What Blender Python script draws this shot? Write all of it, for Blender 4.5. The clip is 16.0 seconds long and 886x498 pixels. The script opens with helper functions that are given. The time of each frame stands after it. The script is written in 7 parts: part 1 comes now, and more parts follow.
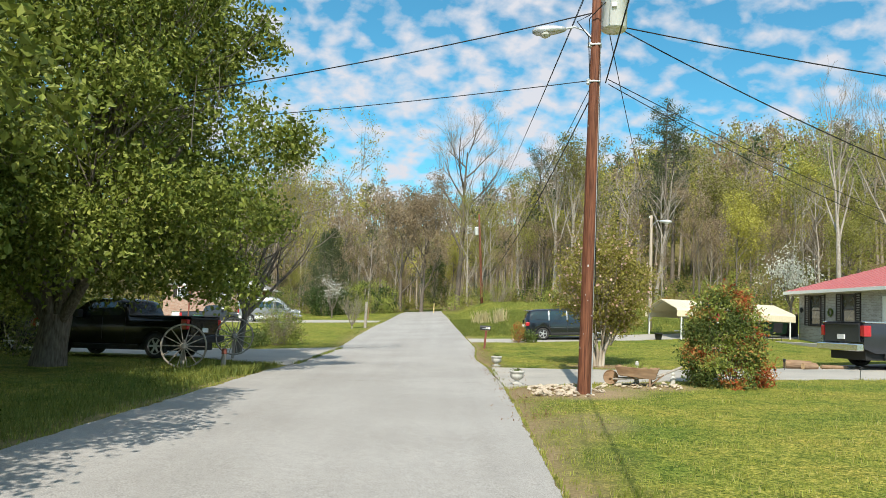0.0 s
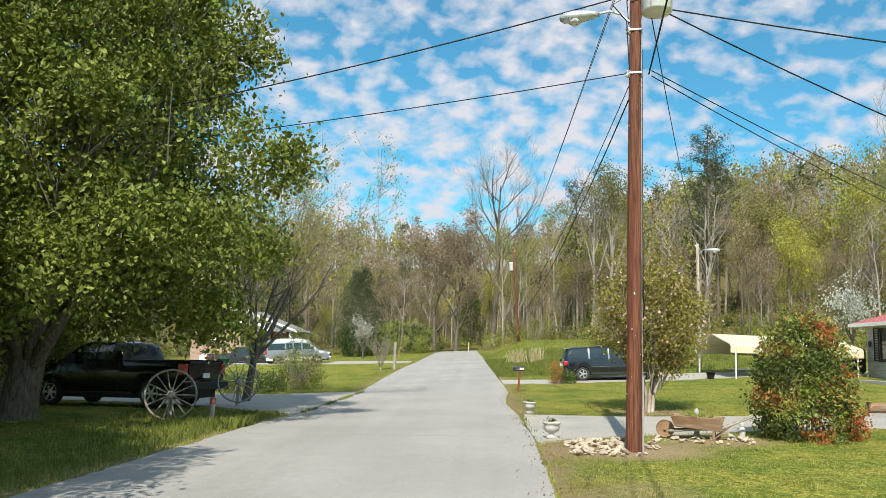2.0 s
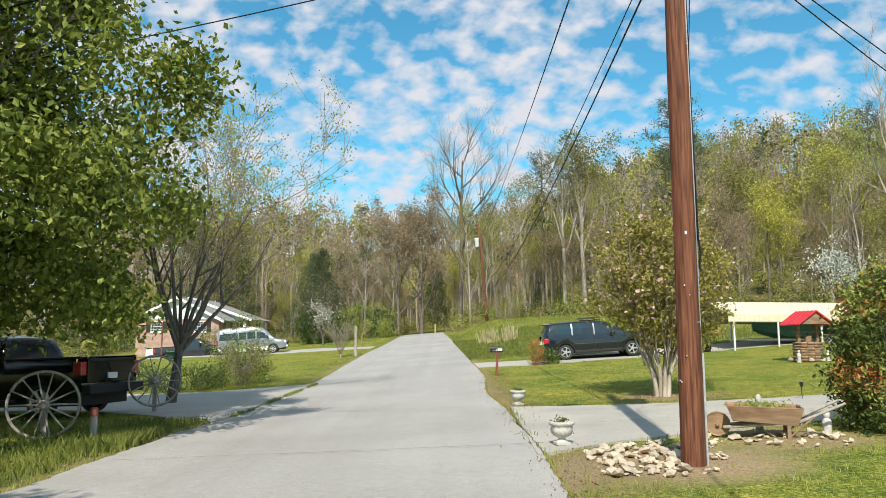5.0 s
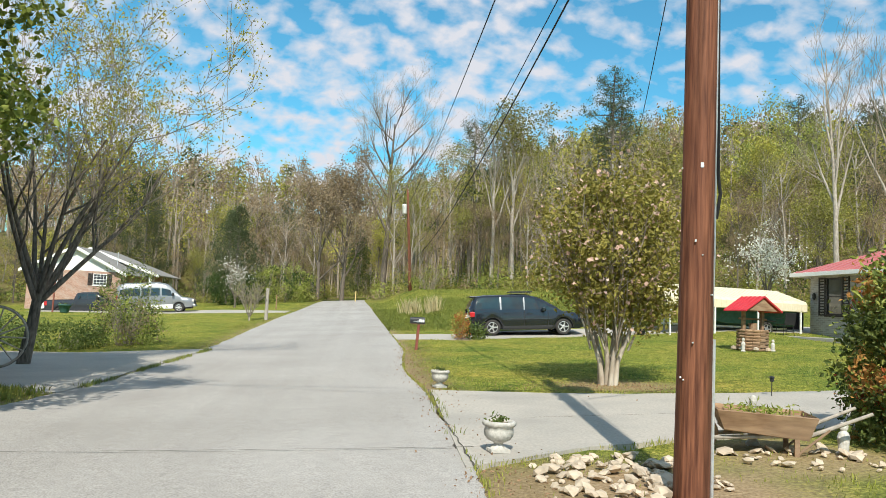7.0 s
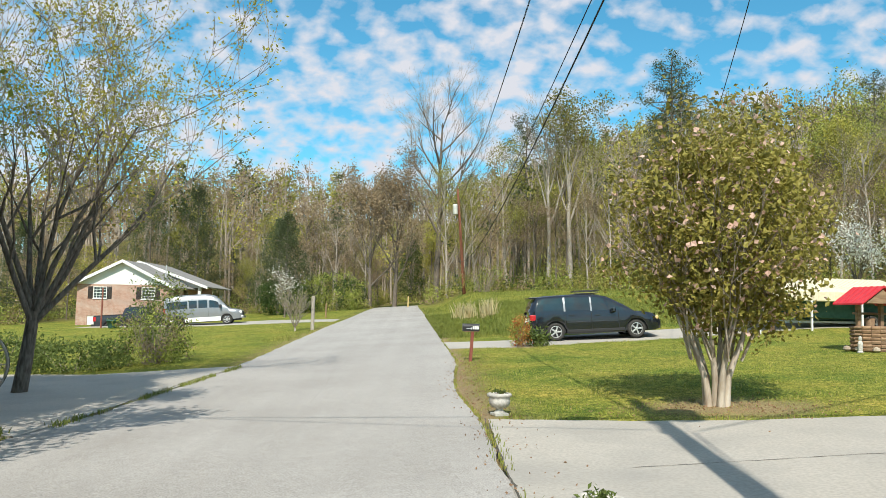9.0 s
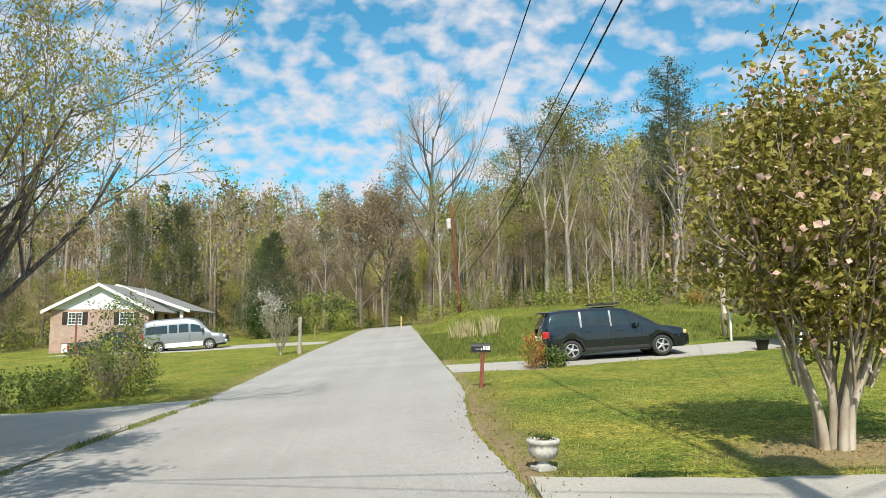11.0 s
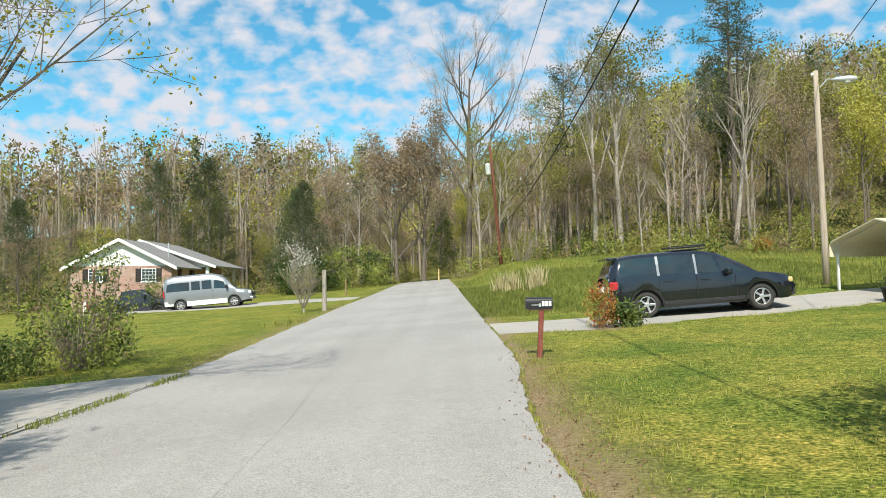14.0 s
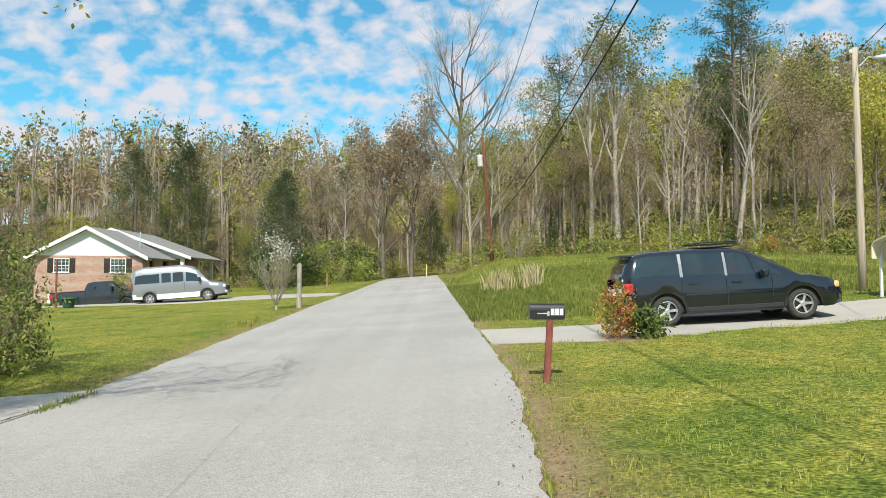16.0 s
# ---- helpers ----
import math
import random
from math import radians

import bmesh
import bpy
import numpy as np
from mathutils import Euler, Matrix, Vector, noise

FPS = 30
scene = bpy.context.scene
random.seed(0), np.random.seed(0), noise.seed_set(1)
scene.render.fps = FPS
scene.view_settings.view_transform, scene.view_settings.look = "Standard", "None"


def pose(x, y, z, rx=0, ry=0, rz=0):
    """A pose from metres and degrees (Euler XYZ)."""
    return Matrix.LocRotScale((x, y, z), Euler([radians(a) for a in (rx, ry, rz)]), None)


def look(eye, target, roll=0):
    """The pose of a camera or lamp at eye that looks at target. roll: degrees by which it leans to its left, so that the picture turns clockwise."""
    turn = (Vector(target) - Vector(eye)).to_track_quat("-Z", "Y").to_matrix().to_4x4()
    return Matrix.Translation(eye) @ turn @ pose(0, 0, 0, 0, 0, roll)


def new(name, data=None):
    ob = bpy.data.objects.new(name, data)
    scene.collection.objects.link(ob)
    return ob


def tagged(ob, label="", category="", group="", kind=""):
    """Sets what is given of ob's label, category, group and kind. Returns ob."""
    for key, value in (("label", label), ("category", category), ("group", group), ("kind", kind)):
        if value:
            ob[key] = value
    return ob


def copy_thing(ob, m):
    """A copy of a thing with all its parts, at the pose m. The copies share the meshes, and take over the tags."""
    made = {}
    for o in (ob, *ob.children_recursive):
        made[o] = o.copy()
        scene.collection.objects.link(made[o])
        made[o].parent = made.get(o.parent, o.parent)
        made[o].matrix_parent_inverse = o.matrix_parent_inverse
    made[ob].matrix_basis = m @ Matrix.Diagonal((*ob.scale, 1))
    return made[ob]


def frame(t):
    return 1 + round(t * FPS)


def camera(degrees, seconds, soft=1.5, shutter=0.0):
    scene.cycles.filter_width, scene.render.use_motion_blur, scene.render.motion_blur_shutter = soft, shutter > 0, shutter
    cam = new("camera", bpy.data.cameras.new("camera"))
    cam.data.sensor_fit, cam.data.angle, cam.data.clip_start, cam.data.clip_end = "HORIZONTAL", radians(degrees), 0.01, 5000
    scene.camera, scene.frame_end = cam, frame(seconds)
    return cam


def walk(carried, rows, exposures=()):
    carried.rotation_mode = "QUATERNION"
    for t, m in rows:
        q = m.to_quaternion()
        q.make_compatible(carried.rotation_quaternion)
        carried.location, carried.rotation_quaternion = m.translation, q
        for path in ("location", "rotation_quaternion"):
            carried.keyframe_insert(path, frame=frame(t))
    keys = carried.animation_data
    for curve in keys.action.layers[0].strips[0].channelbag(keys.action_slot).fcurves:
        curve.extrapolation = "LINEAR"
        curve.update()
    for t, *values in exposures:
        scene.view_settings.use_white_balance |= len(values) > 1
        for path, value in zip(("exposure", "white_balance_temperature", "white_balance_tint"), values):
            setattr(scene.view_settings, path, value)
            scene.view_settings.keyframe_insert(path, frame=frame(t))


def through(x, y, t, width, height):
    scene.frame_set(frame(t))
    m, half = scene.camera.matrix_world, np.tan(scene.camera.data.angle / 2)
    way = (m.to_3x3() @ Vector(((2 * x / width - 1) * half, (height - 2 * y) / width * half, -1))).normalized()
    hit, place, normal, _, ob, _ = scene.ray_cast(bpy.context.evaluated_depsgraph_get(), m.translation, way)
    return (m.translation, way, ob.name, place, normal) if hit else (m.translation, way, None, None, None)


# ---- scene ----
cam = camera(60.8, 16.0, soft=0.55)
EXPO = 0.08
PATH = [
    (0, (2.168, 2.645, 1.364), (1.746, 4.591, 1.552), 3.0),
    (0.5, (2.165, 3.365, 1.379), (1.742, 5.31, 1.575), 1.5),
    (1, (2.144, 4.025, 1.375), (1.682, 5.965, 1.531), 1.7),
    (1.5, (2.082, 4.642, 1.396), (1.688, 6.595, 1.57), 2.4),
    (2, (2.005, 5.268, 1.432), (1.486, 7.178, 1.717), 2.3),
    (2.5, (1.803, 5.962, 1.429), (1.28, 7.872, 1.711), 3.8),
    (3, (1.625, 6.611, 1.408), (1.054, 8.515, 1.629), 2.5),
    (3.5, (1.393, 7.239, 1.4), (0.91, 9.175, 1.528), 3.0),
    (3.6, (1.358, 7.372, 1.401), (0.97, 9.33, 1.523), 2.9),
    (4, (1.244, 7.937, 1.411), (0.879, 9.899, 1.543), 1.2),
    (4.2, (1.18, 8.237, 1.415), (0.754, 10.181, 1.612), -0.3),
    (6.5, (0.564, 11.54, 1.367), (0.203, 13.49, 1.626), 0.6),
    (6.7, (0.533, 11.834, 1.364), (0.476, 13.831, 1.45), -0.0),
    (7, (0.509, 12.281, 1.361), (0.278, 14.26, 1.533), 2.9),
    (7.5, (0.475, 13.023, 1.371), (0.183, 14.998, 1.483), 2.8),
    (8, (0.438, 13.767, 1.422), (0.048, 15.718, 1.63), 1.4),
    (8.5, (0.313, 14.479, 1.445), (0.015, 16.448, 1.63), 0.8),
    (8.7, (0.264, 14.762, 1.44), (-0.113, 16.718, 1.615), 1.2),
    (10.8, (-0.603, 17.704, 1.408), (-0.886, 19.672, 1.626), -0.7),
    (11, (-0.658, 17.992, 1.41), (-1.004, 19.949, 1.638), -0.1),
    (11.5, (-0.79, 18.702, 1.403), (-1.238, 20.643, 1.574), -0.6),
    (12, (-0.89, 19.44, 1.394), (-1.204, 21.412, 1.506), 1.5),
    (12.2, (-0.948, 19.745, 1.39), (-1.448, 21.679, 1.473), 0.3),
    (12.5, (-1.057, 20.199, 1.379), (-1.45, 22.158, 1.438), -0.6),
    (13, (-1.255, 20.932, 1.377), (-1.642, 22.894, 1.414), 0.8),
    (13.5, (-1.374, 21.645, 1.379), (-1.745, 23.606, 1.518), -1.1),
    (14, (-1.511, 22.379, 1.375), (-1.96, 24.325, 1.484), -0.8),
    (14.5, (-1.66, 23.114, 1.408), (-2.059, 25.07, 1.538), 0.9),
    (14.6, (-1.693, 23.25, 1.41), (-2.107, 25.195, 1.625), 0.4),
    (15, (-1.785, 23.77, 1.424), (-2.271, 25.702, 1.6), 0.6),
    (15.5, (-1.913, 24.495, 1.444), (-2.309, 26.448, 1.617), 0.7),
    (16, (-2.048, 25.247, 1.452), (-2.471, 27.199, 1.55), 0.2),
]
walk(cam, [(t, look(eye, target, roll)) for t, eye, target, roll in PATH], exposures=[(0.0, EXPO), (16.0, EXPO)])

# ---------------------------------------------------------------- light
SUN_UP = 46.0
world = bpy.data.worlds.new("sky")
scene.world = world
world.use_nodes = True
wn, wl = world.node_tree.nodes, world.node_tree.links
wn.clear()


def wnode(kind, **values):
    n = wn.new(kind)
    for k, v in values.items():
        n.inputs[k].default_value = v
    return n


sky = wn.new("ShaderNodeTexSky")
sky.sky_type = "NISHITA"
sky.sun_disc = False
sky.sun_elevation, sky.sun_rotation = radians(SUN_UP), radians(174)
sky.air_density, sky.dust_density, sky.ozone_density = 1.0, 0.6, 1.5
tint = wn.new("ShaderNodeMix")
tint.data_type, tint.blend_type = "RGBA", "MULTIPLY"
tint.inputs[0].default_value = 1.0
tint.inputs[7].default_value = (0.60, 1.50, 1.54, 1)
wl.new(sky.outputs[0], tint.inputs[6])
# fleecy cloud sheet: the direction laid out on a high flat layer
geo = wn.new("ShaderNodeTexCoord")
sep = wn.new("ShaderNodeSeparateXYZ")
wl.new(geo.outputs["Generated"], sep.inputs[0])
up = wnode("ShaderNodeMath"); up.operation = "MAXIMUM"; up.inputs[1].default_value = 0.0
wl.new(sep.outputs[2], up.inputs[0])
lift = wnode("ShaderNodeMath"); lift.operation = "ADD"; lift.inputs[1].default_value = 0.55
wl.new(up.outputs[0], lift.inputs[0])
flat = wn.new("ShaderNodeVectorMath"); flat.operation = "DIVIDE"
comb = wn.new("ShaderNodeCombineXYZ")
for k in range(3):
    wl.new(lift.outputs[0], comb.inputs[k])
wl.new(geo.outputs["Generated"], flat.inputs[0]); wl.new(comb.outputs[0], flat.inputs[1])
turn = wn.new("ShaderNodeMapping")
turn.inputs["Rotation"].default_value = (0, 0, radians(-28))
turn.inputs["Scale"].default_value = (1.0, 1.15, 0.0)
wl.new(flat.outputs[0], turn.inputs[0])
fine = wnode("ShaderNodeTexNoise", Scale=23.0, Detail=5.0, Roughness=0.48, Distortion=0.15)
broad = wnode("ShaderNodeTexNoise", Scale=3.4, Detail=3.0, Roughness=0.5)
wl.new(turn.outputs[0], fine.inputs["Vector"]); wl.new(turn.outputs[0], broad.inputs["Vector"])
both = wnode("ShaderNodeMath"); both.operation = "MULTIPLY_ADD"
both.inputs[1].default_value = 0.55
wl.new(broad.outputs[0], both.inputs[0]); wl.new(fine.outputs[0], both.inputs[2])
low = wnode("ShaderNodeMapRange"); low.clamp = True
low.inputs["From Min"].default_value, low.inputs["From Max"].default_value = 0.0, 0.35
low.inputs["To Min"].default_value, low.inputs["To Max"].default_value = 0.10, 0.0
wl.new(up.outputs[0], low.inputs["Value"])
dens = wnode("ShaderNodeMath"); dens.operation = "ADD"
wl.new(both.outputs[0], dens.inputs[0]); wl.new(low.outputs[0], dens.inputs[1])
cover = wn.new("ShaderNodeValToRGB")
cover.color_ramp.elements[0].position, cover.color_ramp.elements[1].position = 0.67, 0.94
wl.new(dens.outputs[0], cover.inputs[0])
mixc = wn.new("ShaderNodeMix"); mixc.data_type = "RGBA"
mixc.inputs[7].default_value = (6.7, 6.9, 7.5, 1)
wl.new(cover.outputs[0], mixc.inputs[0]); wl.new(tint.outputs[2], mixc.inputs[6])
bg = wnode("ShaderNodeBackground", Strength=0.105)
wl.new(mixc.outputs[2], bg.inputs[0])
wo = wn.new("ShaderNodeOutputWorld")
wl.new(bg.outputs[0], wo.inputs[0])

sun = new("sun", bpy.data.lights.new("sun", "SUN"))
sun.data.energy, sun.data.angle, sun.data.color = 5.2, radians(0.53), (1.0, 0.945, 0.83)
sun.matrix_world = look((10 * math.cos(radians(SUN_UP)) * 0.1, -10 * math.cos(radians(SUN_UP)), 10 * math.sin(radians(SUN_UP))), (0, 0, 0))


# ---------------------------------------------------------------- materials
def material(name, a, b, scale=8.0, rough=0.8, bump=0.2, big=0.6, c=None, metal=0.0, coat=0.0, vary=0.0, depth=0.01, spec=0.3, stretch=(1, 1, 1), through=0.0):
    """A surface of colours a to b in a fine grain, with c (or b) in broad stains; vary: how far copies differ in brightness."""
    m = bpy.data.materials.new(name)
    m.use_nodes = True
    n, l = m.node_tree.nodes, m.node_tree.links
    p = n["Principled BSDF"]
    co = n.new("ShaderNodeTexCoord")
    mp = n.new("ShaderNodeMapping"); mp.inputs["Scale"].default_value = stretch
    l.new(co.outputs["Object"], mp.inputs[0])
    f = n.new("ShaderNodeTexNoise"); f.inputs["Scale"].default_value = scale; f.inputs["Detail"].default_value = 6
    g = n.new("ShaderNodeTexNoise"); g.inputs["Scale"].default_value = big; g.inputs["Detail"].default_value = 4
    l.new(mp.outputs[0], f.inputs["Vector"]); l.new(co.outputs["Object"], g.inputs["Vector"])
    r = n.new("ShaderNodeValToRGB")
    r.color_ramp.elements[0].position, r.color_ramp.elements[1].position = 0.32, 0.68
    r.color_ramp.elements[0].color, r.color_ramp.elements[1].color = (*a, 1), (*b, 1)
    l.new(f.outputs[0], r.inputs[0])
    r2 = n.new("ShaderNodeValToRGB")
    r2.color_ramp.elements[0].position, r2.color_ramp.elements[1].position = 0.42, 0.72
    l.new(g.outputs[0], r2.inputs[0])
    mx = n.new("ShaderNodeMix"); mx.data_type = "RGBA"
    mx.inputs[7].default_value = (*(c or b), 1)
    sc = n.new("ShaderNodeMath"); sc.operation = "MULTIPLY"; sc.inputs[1].default_value = 0.6 if c else 0.3
    l.new(r2.outputs[0], sc.inputs[0]); l.new(sc.outputs[0], mx.inputs[0]); l.new(r.outputs[0], mx.inputs[6])
    out = mx.outputs[2]
    if vary:
        oi = n.new("ShaderNodeObjectInfo"); ge = n.new("ShaderNodeNewGeometry")
        ad = n.new("ShaderNodeMath"); ad.operation = "ADD"
        l.new(oi.outputs["Random"], ad.inputs[0]); l.new(ge.outputs["Random Per Island"], ad.inputs[1])
        mr = n.new("ShaderNodeMapRange")
        mr.inputs["From Max"].default_value = 2.0
        mr.inputs["To Min"].default_value, mr.inputs["To Max"].default_value = 1 - vary, 1 + vary
        l.new(ad.outputs[0], mr.inputs["Value"])
        hs = n.new("ShaderNodeHueSaturation")
        l.new(mr.outputs[0], hs.inputs["Value"]); l.new(out, hs.inputs["Color"])
        out = hs.outputs[0]
    l.new(out, p.inputs["Base Color"])
    p.inputs["Roughness"].default_value, p.inputs["Metallic"].default_value = rough, metal
    p.inputs["Coat Weight"].default_value, p.inputs["Specular IOR Level"].default_value = coat, spec
    p.inputs["Coat Roughness"].default_value = 0.06
    if bump:
        bp = n.new("ShaderNodeBump")
        bp.inputs["Strength"].default_value, bp.inputs["Distance"].default_value = bump, depth
        l.new(f.outputs[0], bp.inputs["Height"]); l.new(bp.outputs[0], p.inputs["Normal"])
    if through:
        tr = n.new("ShaderNodeBsdfTranslucent"); ms = n.new("ShaderNodeMixShader")
        ms.inputs[0].default_value = through
        l.new(out, tr.inputs[0]); l.new(p.outputs[0], ms.inputs[1]); l.new(tr.outputs[0], ms.inputs[2])
        l.new(ms.outputs[0], n["Material Output"].inputs[0])
    return m


def leafy(name, a, b, vary=0.35):
    return material(name, a, b, scale=2.5, rough=0.55, bump=0, big=0.5, vary=vary, through=0.28, spec=0.3)




def asphalt():
    """Worn chip-seal: pale aggregate, dark specks, tyre-polished bands along the road, faint patches and stains."""
    m = bpy.data.materials.new("asphalt")
    m.use_nodes = True
    n, l = m.node_tree.nodes, m.node_tree.links
    p = n["Principled BSDF"]
    co = n.new("ShaderNodeTexCoord")

    def grain(scale, lo, hi, dark, light, detail=4, stretch=None, kind="ShaderNodeTexNoise"):
        t = n.new(kind); t.inputs["Scale"].default_value = scale
        if kind == "ShaderNodeTexNoise":
            t.inputs["Detail"].default_value = detail
        v = co.outputs["Object"]
        if stretch:
            along = n.new("ShaderNodeMapping"); along.inputs["Rotation"].default_value = (0, 0, radians(-12.5))
            mp = n.new("ShaderNodeMapping"); mp.inputs["Scale"].default_value = stretch
            l.new(v, along.inputs[0]); l.new(along.outputs[0], mp.inputs[0]); v = mp.outputs[0]
        l.new(v, t.inputs["Vector"])
        r = n.new("ShaderNodeValToRGB")
        r.color_ramp.elements[0].position, r.color_ramp.elements[1].position = lo, hi
        r.color_ramp.elements[0].color, r.color_ramp.elements[1].color = (*dark, 1), (*light, 1)
        l.new(t.outputs[0], r.inputs[0])
        return t, r.outputs[0]

    f, out = grain(70, 0.30, 0.70, (0.255, 0.240, 0.221), (0.50, 0.472, 0.438), 6)
    for args in ((24, 0.06, 0.16, (0.55, 0.54, 0.52), (1, 1, 1), 0, None, "ShaderNodeTexVoronoi"),
                 (9, 0.35, 0.65, (0.95, 0.95, 0.95), (1.04, 1.04, 1.04)),
                 (0.35, 0.36, 0.64, (0.94, 0.935, 0.93), (1.06, 1.06, 1.065), 5),
                 (1.0, 0.36, 0.64, (0.945, 0.94, 0.935), (1.04, 1.04, 1.04), 5, (1.3, 0.03, 1))):
        mx = n.new("ShaderNodeMix"); mx.data_type, mx.blend_type = "RGBA", "MULTIPLY"; mx.inputs[0].default_value = 1
        _, c = grain(*args)
        l.new(out, mx.inputs[6]); l.new(c, mx.inputs[7])
        out = mx.outputs[2]
    l.new(out, p.inputs["Base Color"])
    bp = n.new("ShaderNodeBump"); bp.inputs["Strength"].default_value, bp.inputs["Distance"].default_value = 0.6, 0.008
    l.new(f.outputs[0], bp.inputs["Height"]); l.new(bp.outputs[0], p.inputs["Normal"])
    p.inputs["Roughness"].default_value, p.inputs["Specular IOR Level"].default_value = 0.92, 0.25
    return m


ASPHALT = asphalt()
CONCRETE = material("concrete", (0.38, 0.35, 0.305), (0.49, 0.45, 0.395), 30, 0.9, 0.3, 0.7, (0.30, 0.285, 0.26), depth=0.004)
CRACK = material("crack_fill", (0.06, 0.055, 0.045), (0.12, 0.11, 0.09), 30, 0.95, 0.3)
BARK = material("bark", (0.075, 0.06, 0.046), (0.22, 0.185, 0.15), 22, 0.95, 0.8, 1.2, depth=0.02, stretch=(1, 1, 0.25))
BARK_PALE = material("pale_bark", (0.26, 0.225, 0.185), (0.54, 0.48, 0.41), 14, 0.9, 0.5, 1.4, (0.25, 0.21, 0.17), stretch=(1, 1, 0.4))
TWIG = material("twig", (0.19, 0.155, 0.12), (0.39, 0.33, 0.265), 6, 0.95, 0, 0.8, vary=0.3)
TWIG_RED = material("budding_twig", (0.22, 0.15, 0.105), (0.36, 0.26, 0.18), 6, 0.95, 0, 0.8, vary=0.3)
BARK_CRAPE = material("smooth_mottled_bark", (0.30, 0.235, 0.175), (0.56, 0.49, 0.40), 9, 0.8, 0.3, 3, (0.62, 0.55, 0.46), stretch=(1, 1, 0.3))
LEAF_DARK = leafy("pear_leaf", (0.085, 0.128, 0.016), (0.25, 0.29, 0.045))
LEAF_SPRING = leafy("spring_leaf", (0.22, 0.26, 0.05), (0.36, 0.37, 0.09))
LEAF_YELLOW = leafy("new_leaf", (0.33, 0.315, 0.05), (0.50, 0.455, 0.09))
LEAF_FOREST = leafy("forest_leaf", (0.165, 0.17, 0.035), (0.34, 0.315, 0.078))
LEAF_RUSSET = leafy("budding_leaf", (0.23, 0.168, 0.098), (0.37, 0.28, 0.17))
NEEDLE = leafy("pine_needle", (0.045, 0.068, 0.028), (0.12, 0.145, 0.058))
CEDAR = leafy("cedar_leaf", (0.03, 0.062, 0.014), (0.09, 0.14, 0.03))
BLOSSOM = leafy("white_blossom", (0.72, 0.70, 0.62), (0.85, 0.84, 0.78), 0.1)
PINK = leafy("pink_blossom", (0.62, 0.37, 0.29), (0.82, 0.60, 0.50), 0.15)
LEAF_CRAPE = leafy("bronze_green_leaf", (0.21, 0.195, 0.033), (0.41, 0.35, 0.085))
LEAF_RED = leafy("red_leaf", (0.33, 0.055, 0.02), (0.48, 0.13, 0.04))
LEAF_ORANGE = leafy("orange_leaf", (0.42, 0.17, 0.045), (0.50, 0.28, 0.08))
LEAF_BUSH = leafy("bush_leaf", (0.055, 0.09, 0.02), (0.165, 0.205, 0.05))
LEAF_LIGHT = leafy("light_leaf", (0.21, 0.26, 0.04), (0.39, 0.41, 0.10))
GRASS = leafy("grass_blade", (0.16, 0.20, 0.03), (0.36, 0.37, 0.07), 0.45)
WEED = leafy("weed_blade", (0.12, 0.16, 0.028), (0.27, 0.29, 0.065), 0.3)
STRAW = leafy("dry_grass", (0.50, 0.42, 0.22), (0.64, 0.55, 0.32), 0.2)
POLE_WOOD = material("treated_pole", (0.075, 0.024, 0.013), (0.27, 0.105, 0.055), 40, 0.7, 0.9, 1.3, (0.15, 0.052, 0.028), depth=0.008, stretch=(1, 1, 0.06))
POLE_GREY = material("weathered_pole", (0.34, 0.27, 0.20), (0.50, 0.42, 0.33), 24, 0.9, 0.5, 1.0, stretch=(1, 1, 0.06))
WOOD = material("weathered_wood", (0.20, 0.115, 0.065), (0.38, 0.245, 0.145), 14, 0.85, 0.4, 1.5, (0.27, 0.20, 0.14), vary=0.15, stretch=(0.25, 1, 1))
WOOD_GREY = material("grey_wood", (0.26, 0.225, 0.19), (0.46, 0.41, 0.35), 16, 0.9, 0.4, 1.5, stretch=(1, 1, 0.2))
RED_POST = material("red_painted_wood", (0.17, 0.04, 0.03), (0.27, 0.085, 0.06), 20, 0.75, 0.3, 2, (0.30, 0.16, 0.11), stretch=(1, 1, 0.2))
BLACK_METAL = material("black_enamel", (0.012, 0.012, 0.013), (0.025, 0.025, 0.027), 40, 0.4, 0.05, 2, spec=0.5)
RUBBER = material("tyre_rubber", (0.03, 0.029, 0.028), (0.07, 0.066, 0.06), 20, 0.9, 0.1)
ALLOY = material("alloy", (0.50, 0.50, 0.50), (0.62, 0.62, 0.61), 20, 0.35, 0.0, 3, metal=0.7)
CHROME = material("chrome", (0.7, 0.7, 0.7), (0.8, 0.8, 0.8), 10, 0.15, 0, 2, metal=1.0)
GALV = material("galvanized_steel", (0.50, 0.51, 0.52), (0.66, 0.67, 0.68), 20, 0.45, 0.05, 2, metal=0.5)
GLASS_CAR = material("tinted_glass", (0.012, 0.017, 0.019), (0.022, 0.029, 0.032), 3, 0.04, 0, 1, spec=0.7, coat=0.6)
PAINT_BLUE = material("dark_blue_paint", (0.004, 0.006, 0.012), (0.007, 0.010, 0.018), 60, 0.2, 0.0, 1.5, (0.014, 0.016, 0.022), spec=0.5, coat=1.0)
PAINT_BLACK = material("black_paint", (0.006, 0.006, 0.007), (0.010, 0.010, 0.011), 60, 0.14, 0.0, 1.5, spec=0.5)
PAINT_GREY = material("charcoal_paint", (0.028, 0.032, 0.038), (0.038, 0.042, 0.05), 60, 0.16, 0.0, 1.5, spec=0.5)
PAINT_SILVER = material("silver_paint", (0.25, 0.26, 0.275), (0.31, 0.32, 0.335), 60, 0.3, 0.0, 1.5, metal=0.35, coat=0.5)
TRIM_DARK = material("dark_plastic", (0.02, 0.02, 0.02), (0.035, 0.035, 0.035), 40, 0.6, 0.1)
